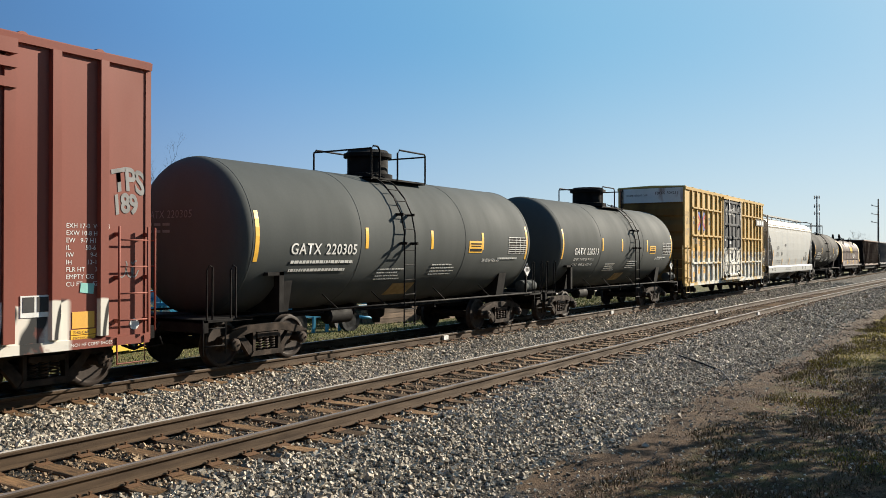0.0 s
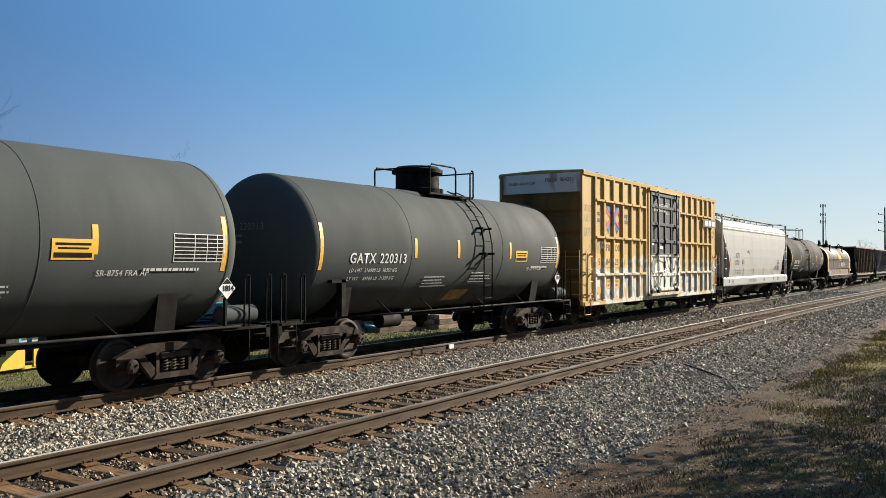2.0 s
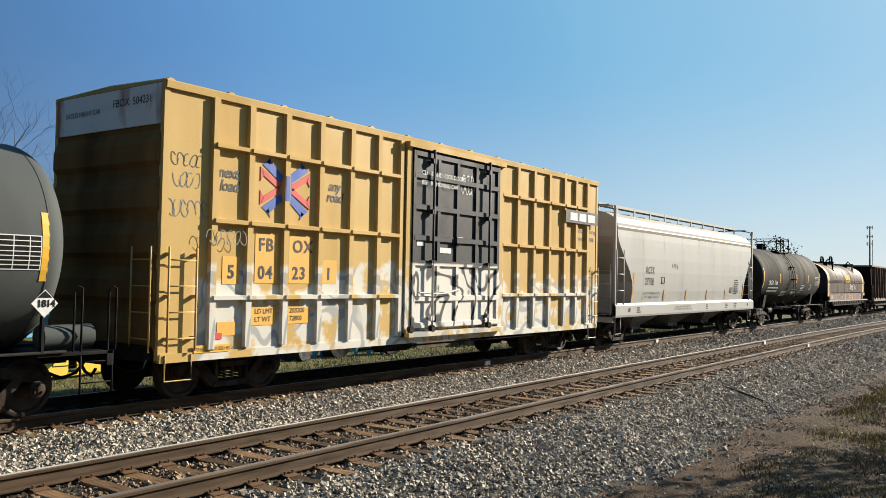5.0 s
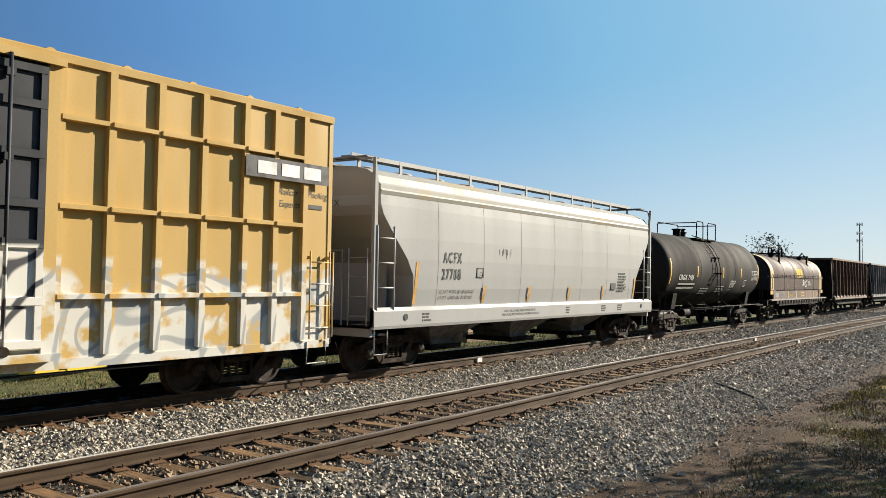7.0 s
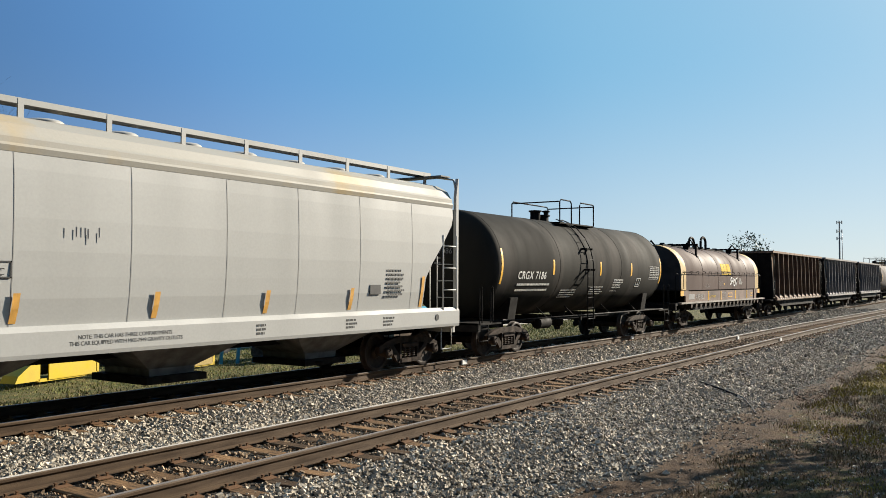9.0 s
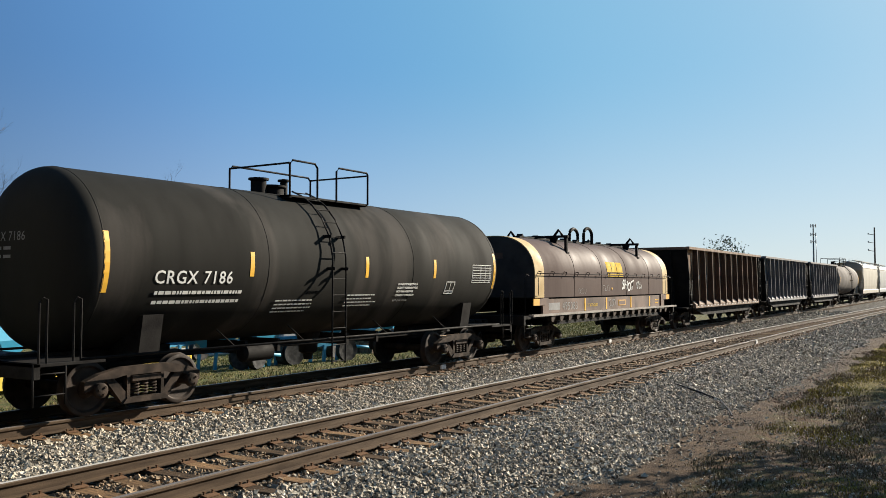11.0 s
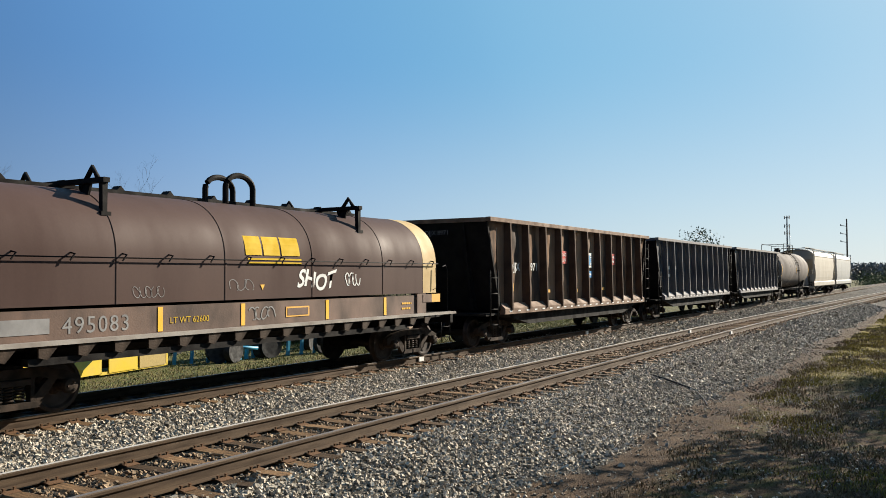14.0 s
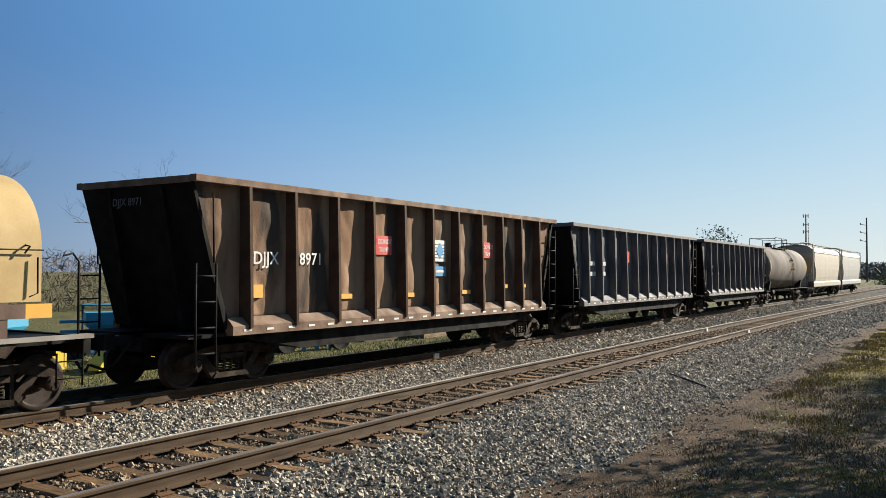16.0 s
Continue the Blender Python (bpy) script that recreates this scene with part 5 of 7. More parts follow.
    for s in (-1, 1):
        coupler(car, s * (h + 0.15), s)
        truck(car, s * (h - 1.30))
        part("end_platform", Shape().box(min(s * h, s * (h - 2.1)), max(s * h, s * (h - 2.1)), -1.45, 1.45, 0.95, 1.02), M_UNDER, car)
        part("end_sill", Shape().box(s * (h - 0.05) - 0.05, s * (h - 0.05) + 0.05, -1.45, 1.45, 0.78, 1.0), M_LIGHT if detail else mat, car)
        part("end_bulkhead", Shape().box(s * (h - 1.2) - 0.03, s * (h - 1.2) + 0.03, -0.9, 0.9, 1.0, 2.6), mat, car)
        for y in (-1.50, 1.50):
            part("corner_post", Shape().prism([(s * h, 0.98), (s * (h - 0.10), 0.98), (s * (h - 0.10), 4.0), (s * (h - 0.02), 4.45), (s * h, 4.45)], "y", y - 0.04, y + 0.04), mat, car)
            part("top_brace", Shape().tube([(s * (h - 0.05), y, 4.1), (s * (h - 0.05), y * 0.95, 4.42), (s * (h - 0.05), y * 0.55, 4.52)], 0.025, 6), mat, car)
            x = min(s * (h - 0.10), s * (h - 0.66))
            ladder(car, (x, y * 1.03, 1.02), 2.05 if detail else 3.2, 0.56, 4, r=0.015, mat=mat, label="corner ladder")
            part("sill_step", Shape().tube([(x, y, 0.95), (x, y, 0.42), (x + 0.42, y, 0.42), (x + 0.42, y, 0.95)], 0.016, 6), mat, car)
        ladder(car, (s * (h + 0.04), -1.4, 1.0), 1.6, 0.5, 4, axis="y", mat=mat)
        part("end_handrail", Shape().tube([(s * (h + 0.02), -0.7, 1.0), (s * (h + 0.02), -0.7, 2.55), (s * (h + 0.02), 1.2, 2.55), (s * (h + 0.02), 1.2, 1.0)], 0.02, 6), mat, car)
        part("brake_wheel", Shape().lathe([(-0.02, 0.26), (0.0, 0.29), (0.02, 0.26)], (s * (h - 0.2), 0.55, 2.2), "x", 20), mat, car)
    # plate seams
    for x in [-h + L * q for q in (0.150, 0.277, 0.398, 0.522, 0.637, 0.756, 0.875)]:
        part("plate_seam", Shape().add([(x + d, -w - 0.004, z) for d in (-0.006, 0.006) for (z, e), w in zip(ends, ws)], [(k, k + 1, k + 9, k + 8) for k in range(7)]), M_SEAM, body)
    if detail:
        Y = -1.545
        for x, z0, z1 in ((-6.12, 1.42, 2.35), (-3.33, 1.42, 1.83), (-1.08, 1.42, 1.83), (1.28, 1.42, 1.83), (3.6, 1.42, 1.86), (6.05, 1.42, 2.1)):
            part("reflector", Shape().add([(x + (z - 1.42) * 0.06 + d, -w - 0.012, z) for d in (-0.05, 0.05) for z, w in ((z0, 1.465), ((z0 + z1) / 2, 1.52), (z1, 1.545))], [(0, 1, 4, 3), (1, 2, 5, 4)]), M_RUSTPAINT, body, "faded orange reflector strip")
        lean = lambda x0, z0: (lambda u, v: (x0 + u, -float(np.interp(z0 + v, [1.36, 1.75, 2.05, 2.4, 2.85], [1.46, 1.515, 1.535, 1.55, 1.55])) - 0.012, z0 + v))
        narrow = lambda x0, z0: (lambda u, v: lean(x0, z0)(0.70 * u, v))
        part("car_number", letters("ACFX", 0.25, M_BLACKTEXT, narrow(-5.09, 2.36), 1.35, bold=0.006), None, body, "black stencilled reporting mark")
        part("car_number", letters("27708", 0.25, M_BLACKTEXT, narrow(-5.13, 1.98), 1.35, bold=0.006), None, body, "black stencilled car number")
        part("weight_mark", letters("LD LMT 197700 LBS  89 650 KGS", 0.075, M_BLACKTEXT, lean(-5.2, 1.66)), None, body)
        part("weight_mark", letters("LT WT   65300 LBS  29 650 KGS", 0.075, M_BLACKTEXT, lean(-5.2, 1.53)), None, body)
        fr = Shape()
        for a, b, c, d in ((-3.68, -3.38, 2.03, 2.05), (-3.68, -3.38, 2.24, 2.26), (-3.68, -3.66, 2.03, 2.26), (-3.40, -3.38, 2.03, 2.26)):
            fr.box(a, b, -1.552, -1.54, c, d)
        part("clearance_box", fr, M_BLACKTEXT, body)
        part("clearance_box", letters("C", 0.1, M_BLACKTEXT, lean(-3.57, 2.07)), None, body)
        for z, t in ((1.17, "NOTE: THIS CAR HAS THREE COMPARTMENTS"), (1.08, "THIS CAR EQUIPPED WITH MKE-7949 GRAVITY OUTLETS")):
            part("sill_note", letters(t, 0.062, M_BLACKTEXT, on_side(-2.42 if "NOTE" in t else -2.55, z, -1.578), 0.9), None, car, "black stencilled note")
        for x0, x1, z in ((-5.9, -5.55, 1.2), (3.4, 3.75, 1.2), (4.6, 5.0, 1.2), (1.0, 1.25, 1.2)):
            sh = Shape()
            bars(sh, x0, x1, 3, z, 0.07, -1.580, random.Random(int(x0 * 10)), h=0.55)
            part("sill_note", sh, M_BLACKTEXT, car, "small black stencil lines")
        sh = Shape()
        bars(sh, 4.75, 5.4, 7, 2.2, 0.085, -1.552, random.Random(3), h=0.5)
        part("test_table", sh, M_BLACKTEXT, body, "small black stencil lines")
        part("test_table", Shape().prism(rect(4.2, 4.55, 1.72, 1.92), "y", -1.54, -1.525), M_BLACKTEXT, body)
        sh = Shape()
        rnd = random.Random(6)
        for k in range(9):
            x = -2.3 + rnd.uniform(-0.35, 0.35)
            z = 2.7 + rnd.uniform(-0.1, 0.1)
            sh.prism([(x, z), (x + 0.006, z - 0.14), (x + 0.013, z)], "y", -1.556, -1.54)
        part("scratch", sh, M_DARKGREY, body, "dark scratches in the paint")
        part("sill_plug", Shape().lathe([(-0.01, 0.07), (0.0, 0.07)], (-6.5, -1.578, 1.17), "y", 16), M_BLACKTEXT, car)
        part("sill_plug", Shape().lathe([(-0.01, 0.07), (0.0, 0.07)], (6.6, -1.578, 1.17), "y", 16), M_BLACKTEXT, car)
        part("end_text", letters("ACFX", 0.15, M_BLACKTEXT, on_end(-h + 0.36 - 0.16, 0.2, 3.50), 1.2), None, body)
    return car


hop_e = hopper_car("pale grey covered hopper car, bowed sides, rust stains near the roof", 15.1, M_LIGHT, M_HOPTOP)
set_car(hop_e, 61.12)
hop_l = hopper_car("cream covered hopper car near the end of the train", 16.2, M_CREAMHOP, M_HOPTOP, detail=False)
set_car(hop_l, 173.3)
hop_m = hopper_car("pale grey covered hopper car, last car of the train", 16.4, M_LIGHT, M_HOPTOP, detail=False)
set_car(hop_m, 190.9)


# ---- coil car ----
M_COILEND = material("black_hood_end_paint", (0.020, 0.018, 0.017), 0.7, scale=2, bump=0.05)
M_EMBLEM = material("worn_yellow_emblem_paint", (0.55, 0.36, 0.02), 0.8, dark=(0.45, 0.29, 0.02), spec=0.15, scale=3, bump=0.0)
M_SILLBROWN = material("rust_brown_sill_paint", (0.12, 0.064, 0.040), 0.75, dark=(0.045, 0.030, 0.023), scale=1.6, stretch=(1, 1, 0.6), fine=30, bump=0.15)

M_WALK = material("scuffed_grey_steel", (0.27, 0.245, 0.215), 0.7, dark=(0.15, 0.125, 0.105), scale=2, fine=30, bump=0.1)


def coil_car():
    car = thing("coil_car", "coil steel car with a brown rounded hood and cream bands", "coil car", group="cars of the freight train")
    h = 6.22
    W, zb, zs, zt = 1.42, 1.63, 2.30, 3.50

    def sec(o=0.0):
        pts = [(-W - o, zb), (-W - o, zs)]
        for a in range(6, 175, 6):
            c, s = math.cos(radians(a)), math.sin(radians(a))
            pts.append((-(W + o) * math.copysign(abs(c) ** 0.85, c), zs + (zt - zs + o) * s ** 0.9))
        return pts + [(W + o, zs), (W + o, zb)]

    hood = part("hood", Shape().prism(sec(), "x", -h + 0.62, h - 0.62, True), M_COIL, car, "brown weathered sheet metal hood")
    for s in (-1, 1):
        e = part("hood_end", Shape().prism(sec(0.004), "x", min(s * (h - 0.005), s * (h - 0.62)), max(s * (h - 0.005), s * (h - 0.62)), True), M_CREAM, car, "cream painted hood end band")
        part("end_plate", Shape().prism(sec(-0.02), "x", min(s * h, s * (h - 0.03)), max(s * h, s * (h - 0.03))), M_COILEND, e, "black end plate of the hood")
        coupler(car, s * (h + 1.15), s)
        truck(car, -4.8 if s < 0 else 5.7)
    for x in (-3.31, -1.0, 1.41, 3.9):
        part("hood_seam", Shape().prism(sec(0.010), "x", x - 0.02, x + 0.02, True), M_COIL, hood)

    def surf(a):
        c, s = math.cos(radians(a)), math.sin(radians(a))
        return -W * math.copysign(abs(c) ** 0.85, c), zs + (zt - zs) * s ** 0.9

    part("ridge_beam", Shape().box(-4.6, 4.6, -0.10, 0.10, zt - 0.02, zt + 0.07), M_UNDER, hood)
    for k in range(9):
        x = -4.4 + 1.1 * k
        part("ridge_cleat", cached("cleat", lambda: Shape().prism([(-0.08, zt + 0.07), (0.08, zt + 0.07), (0.0, zt + 0.15)], "y", -0.1, 0.1).mesh("ridge_cleat", M_UNDER)), None, hood, at=(x, 0, 0))
    # lifting rings
    for y in (-0.28, 0.28):
        pts = [(0.5 - 0.38, y, zt)] + [(0.5 - 0.38 * math.cos(radians(a)), y, zt + 0.32 + 0.26 * math.sin(radians(a))) for a in range(0, 181, 15)] + [(0.5 + 0.38, y, zt)]
        part("lifting_bail", Shape().tube(pts, 0.06, 8), M_UNDER, hood, "thick bent lifting bail")
    # stacking guides: a beam across the hood with a post and a bent guide at each side
    for x in (-3.36, 3.32):
        part("stacking_bracket", Shape().box(x - 0.06, x + 0.06, -1.22, 1.22, zt + 0.04, zt + 0.12), M_UNDER, hood, "black steel beam across the hood")
        for q in (-1, 1):
            y1, z1 = surf(36)
            br = Shape().prism([(x - 0.05, zt + 0.05), (x + 0.05, zt + 0.05), (x + 0.04, z1 - 0.04), (x - 0.04, z1 - 0.04)], "y", q * 1.14 - 0.045, q * 1.14 + 0.045)
            br.box(x - 0.09, x + 0.09, q * 1.14 - 0.08, q * 1.14 + 0.08, z1 - 0.03, z1 + 0.035)
            part("stacking_post", br, M_UNDER, hood)
            part("stacking_guide", Shape().tube([(x, q * 0.62, zt - 0.02), (x, q * 0.88, zt + 0.30), (x, q * 1.02, zt + 0.10)], 0.045, 6), M_UNDER, hood, "bent black guide")
            part("stacking_gusset", Shape().prism([(q * 0.55, zt + 0.05), (q * 0.86, zt + 0.05), (q * 0.78, zt - 0.16), (q * 0.60, zt - 0.12)], "x", x - 0.02, x + 0.02), M_UNDER, hood)
    # grab rail along the side
    part("grab_rail", Shape().tube([(-h + 0.02, -W - 0.07, zs + 0.05), (h - 0.02, -W - 0.07, zs + 0.05)], 0.012, 6), M_UNDER, hood, "thin grab rail")
    for k in range(14):
        x = -h + 0.25 + k * (2 * h - 0.5) / 13
        part("rail_clip", cached("clip", lambda: Shape().tube([(0.0, -W + 0.02, zs + 0.12), (0.02, -W - 0.08, zs + 0.10), (-0.05, -W - 0.07, zs + 0.0)], 0.014, 5).mesh("rail_clip", M_UNDER)), None, hood, at=(x, 0, 0))
    for s in (-1, 1):
        part("end_grab", Shape().tube([(s * (h - 0.1), -W - 0.06, 2.25), (s * (h - 0.1), -W - 0.07, 1.75), (s * (h - 0.2), -W - 0.03, 1.7)], 0.012, 6), M_UNDER, hood)
    # underframe
    part("side_sill", Shape().box(-h + 0.75, h - 0.75, -W + 0.02, -W + 0.14, 1.12, 1.58), M_SILLBROWN, car, "brown side sill with worn stencils")
    part("side_sill", Shape().box(-h + 0.75, h - 0.75, W - 0.14, W - 0.02, 1.12, 1.58), M_SILLBROWN, car)
    part("walkway", Shape().box(-h - 0.4, h + 0.75, -W - 0.15, -W + 0.01, 1.08, 1.14), M_WALK, car, "narrow pale side walkway")
    for k in range(18):
        x = -h + 0.9 + k * (2 * h - 1.6) / 17
        part("walkway_strut", cached("strut", lambda: Shape().prism([(-0.02, 1.08), (0.30, 1.08), (0.12, 0.88), (-0.02, 0.92)], "y", -W - 0.12, -W - 0.09).mesh("walkway_strut", M_TRUCK)), None, car, at=(x, 0, 0))
    part("lower_chord", Shape().box(-h + 1.4, h - 1.4, -W - 0.06, -W + 0.1, 0.80, 0.90), M_UNDER, car)
    part("trough", Shape().prism([(-1.35, 1.6), (1.35, 1.6), (0.5, 0.72), (-0.5, 0.72)], "x", -h + 1.9, h - 1.9), M_UNDER, car)
    part("deck", Shape().box(-h - 0.75, h + 0.75, -1.25, 1.25, 1.0, 1.10), M_UNDER, car)
    part("centre_sill", Shape().box(-h - 1.0, h + 1.0, -0.28, 0.28, 0.72, 1.0), M_UNDER, car)
    for s in (-1, 1):
        part("end_beam", Shape().box(s * (h + 0.72) - 0.06, s * (h + 0.72) + 0.06, -1.45, 1.45, 0.85, 1.12), M_UNDER, car)
        part("end_post", Shape().box(min(s * (h - 0.5), s * (h - 0.9)), max(s * (h - 0.5), s * (h - 0.9)), -W - 0.02, -W + 0.05, 1.12, 1.62), M_SILLBROWN, car)
        for x in (h - 0.05, h - 0.45):
            part("marker", Shape().box(s * x - 0.2, s * x + 0.2, -W - 0.03, -W - 0.005, 1.40, 1.60), M_ORANGE if x > h - 0.3 else M_SILLBROWN, car, "orange marker plate" if x > h - 0.3 else "")
        part("grab_post", Shape().tube([(s * (h + 0.6), -1.4, 1.1), (s * (h + 0.6), -1.4, 2.2), (s * (h + 0.5), -1.4, 2.32), (s * (h + 0.35), -1.4, 2.28)], 0.016, 6), M_UNDER, car)
        ladder(car, (min(s * (h + 0.7), s * (h + 0.25)), -1.42, 0.38), 0.5, 0.42, 2, name="sill_step")
    # marks
    Y = -W - 0.006
    wrapy = lambda z: min(-W, -W) if z < zs else -W * max(0.0, 1 - ((z - zs) / (zt - zs)) ** 2.2) ** 0.47
    for k, (x0, x1) in enumerate(((-0.50, -0.10), (-0.02, 0.40), (0.48, 0.98))):
        sh = Shape()
        zz = [2.45, 2.56, 2.67, 2.78, 2.9]
        sh.add([(x + (0.03 if x > x0 else 0), wrapy(z) - 0.012, z) for x in (x0, x1) for z in zz], [(i, i + 1, i + 6, i + 5) for i in range(4)])
        part("emblem", sh, M_EMBLEM, hood, "yellow emblem block")
    for z in (2.36, 2.29):
        part("emblem", Shape().box(-0.45, 1.05, wrapy(z) - 0.012, wrapy(z) - 0.004, z, z + 0.035), M_EMBLEM, hood)
    part("graffiti", letters("SHOT", 0.34, M_WHITE, lambda u, v: (0.92 + u, Y, 1.82 + v + 0.05 * math.sin(u * 6)), 0.95, shear=0.25, bold=0.012), None, hood, "white sprayed letters")
    scrawl("graffiti", hood, 2.5, 3.0, 1.85, 2.12, Y, M_WHITE, 41, 4, 0.03, "white sprayed tag")
    scrawl("graffiti", hood, -0.9, -0.3, 1.80, 2.0, Y, M_GREYSPRAY, 42, 3, 0.012, "faint pencil drawing")
    scrawl("graffiti", hood, -3.0, -2.4, 1.72, 1.9, Y, M_GREYSPRAY, 43, 5, 0.010, "faint pencil drawing")
    part("emblem", Shape().prism([(-0.12, 1.90), (0.0, 1.90), (-0.06, 1.80)], "y", Y - 0.002, Y + 0.004), M_REFLECT, hood)
    part("car_number", letters("495083", 0.26, M_GREYSPRAY, on_side(-4.25, 1.22, -W + 0.014), 1.15), None, car, "worn white car number")
    part("owner_mark", Shape().box(-5.35, -4.45, -W + 0.012, -W + 0.018, 1.24, 1.46), M_GREYSPRAY, car, "worn white letter block")
    for x in (-2.45, -0.55, 1.9, 4.0):
        part("reflector", Shape().box(x - 0.05, x + 0.05, -W + 0.010, -W + 0.018, 1.16, 1.56), M_REFLECT, car, "yellow reflective strip")
    part("weight_mark", letters("LT WT 62600", 0.11, M_EMBLEM, on_side(-2.25, 1.28, -W + 0.012), 1.0), None, car, "worn yellow stencil")
    part("owner_plate", Shape().box(0.62, 1.32, -W + 0.010, -W + 0.016, 1.26, 1.46), M_ORANGE, car, "faded orange plate")
    part("owner_plate", Shape().box(0.66, 1.28, -W + 0.006, -W + 0.012, 1.29, 1.43), M_SILLBROWN, car)
    scrawl("graffiti", car, -0.4, 0.3, 1.25, 1.48, -W + 0.012, M_GREYSPRAY, 44, 4, 0.025, "pale sprayed tag")
    for x0, x1 in ((4.7, 5.2),):
        sh = Shape()
        bars(sh, x0, x1, 2, 1.38, 0.12, -W + 0.012, random.Random(int(x0 * 10)), h=0.35)
        part("stencil_line", sh, M_REFLECT if x0 > 0.3 else M_GREYSPRAY, car, "worn stencil lines")
    part("end_text", Shape().box(-h - 0.006, -h - 0.001, -0.35, 0.45, 2.80, 2.98), M_SILLBROWN, car, "faded letter block")
    return car


coil_g = coil_car()
set_car(coil_g, 91.68)


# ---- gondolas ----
# Near-black so that the gondola ends' shade is in the colour itself.
M_END_SHADE = material("shade_dark_end_paint", (0.011, 0.010, 0.009), 0.9, dark=(0.007, 0.006, 0.006), scale=3, fine=30, bump=0.2, spec=0.15)
M_GONRIB = material("dark_rusty_rib_paint", (0.085, 0.052, 0.033), 0.85, dark=(0.05, 0.032, 0.023), scale=2, fine=25, bump=0.3, spec=0.2)

def gondola(label, mat, rust, seed, marks=False, L=14.45):
    car = thing("gondola_car", label, "gondola car", group="cars of the freight train")
    h = L / 2
    rnd = random.Random(seed)
    ribs_mat = M_GONRIB if marks else mat
    ribs = [-5.95, -4.74, -3.46, -2.25, -1.06, 0.12, 1.32, 2.52, 3.67, 4.82, 6.0]
    # dented side sheets: a fine grid bulged between the ribs
    for s in (-1, 1):
        nx, nz = 240, 30
        sh = Shape()
        v = []
        for i in range(nx + 1):
            for k in range(nz + 1):
                z = 1.22 + (3.58 - 1.22) * k / nz
                lim = h - 0.05 - (3.6 - z) * 0.318
                x = -lim + 2 * lim * i / nx
                near = min(abs(x - r) for r in ribs)
                crease = 0.6 - 1.6 * abs(noise.noise((x * 2.4 + z, z * 1.5 - x * 0.5, seed + 9)))
                bulge = min(0.018, 0.04 * min(1, near / 0.4) * (noise.noise((x * 0.9, z * 0.8, seed)) + 0.7 * noise.noise((x * 2.6, z * 1.7, seed + 9)) - 0.6 * max(0, crease)))
                v.append((x, s * (1.40 + bulge), z))
        m = nz + 1
        sh.add(v, [(i * m + k, (i + 1) * m + k, (i + 1) * m + k + 1, i * m + k + 1) for i in range(nx) for k in range(nz)], True)
        side = part("side_sheet", sh, mat, car, "dented steel side sheet")
        side.modifiers.new("thick", "SOLIDIFY").thickness = 0.02
        part("side_sill", Shape().prism([(s * 1.42, 0.94), (s * 1.62, 0.94), (s * 1.62, 1.10), (s * 1.47, 1.25), (s * 1.42, 1.25)], "x", -h + 0.85, h - 0.85), rust, car, "rusty side sill with reflective dashes")
        part("top_chord", Shape().box(-h, h, min(s * 1.44, s * 1.60), max(s * 1.44, s * 1.60), 3.57, 3.69), rust, car, bevel=0.008)
        for x in ribs:
            part("rib", cached(("gonrib", mat.name, s), lambda: Shape().loft([[(-0.075, s * 1.38, z), (-0.04, s * y, z), (0.03, s * y, z), (0.06, s * 1.38, z)] for z, y in ((1.05, 1.66), (1.7, 1.65), (3.58, 1.60))]).mesh("rib", ribs_mat)), None, side, at=(x, 0, 0))
    part("floor_pan", Shape().box(-h + 0.9, h - 0.9, -1.44, 1.44, 0.98, 1.10), M_UNDER, car)
    for s in (-1, 1):
        part("end_sheet", Shape().prism([(s * (h - 0.02), 3.60), (s * (h - 0.08), 3.60), (s * (h - 0.92), 1.05), (s * (h - 0.80), 1.05)], "y", -1.47, 1.47), M_END_SHADE, car, "sloping near-black end sheet, its shade put into the colour")
        part("top_chord", Shape().box(s * (h - 0.07) - 0.07, s * (h - 0.07) + 0.07, -1.435, 1.435, 3.56, 3.68), rust, car)
        for y in (-0.7, 0.7):
            part("end_strut", Shape().prism([(s * h, 3.5), (s * (h - 0.05), 3.5), (s * (h - 0.85), 1.05), (s * (h - 0.5), 1.05)], "y", y - 0.05, y + 0.05), M_UNDER, car)
        coupler(car, s * (h + 0.25), s)
        truck(car, s * (h - 1.35))
        part("end_platform", Shape().box(min(s * h, s * (h - 1.0)), max(s * h, s * (h - 1.0)), -1.45, 1.45, 0.92, 0.98), M_UNDER, car)
        for y in (-1.56, 1.56):
            x = min(s * (h - 0.05), s * (h - 0.50))
            ladder(car, (x, y, 0.45), (1.75 if s < 0 else 2.9), 0.45, (4 if s < 0 else 7), r=0.016, label="corner ladder")
            part("grab_iron", Shape().tube([(s * (h - 0.45), y, 2.2), (s * (h - 0.42), y, 3.4)], 0.016, 6), M_UNDER, car)
    part("centre_sill", Shape().box(-h, h, -0.3, 0.3, 0.66, 0.98), M_UNDER, car)
    part("belly", Shape().prism([(-h + 0.9, 0.95), (h - 0.9, 0.95), (h - 2.9, 0.58), (-h + 2.9, 0.58)], "y", -1.42, 1.42), M_UNDER, car)
    sh_dash = cached("dash", lambda: Shape().box(-0.09, 0.09, -1.626, -1.618, 1.00, 1.04).mesh("reflector", M_WHITE))
    for k in range(22):
        part("reflector", sh_dash, None, car, at=(-h + 1.2 + k * (L - 2.4) / 21, 0, 0))
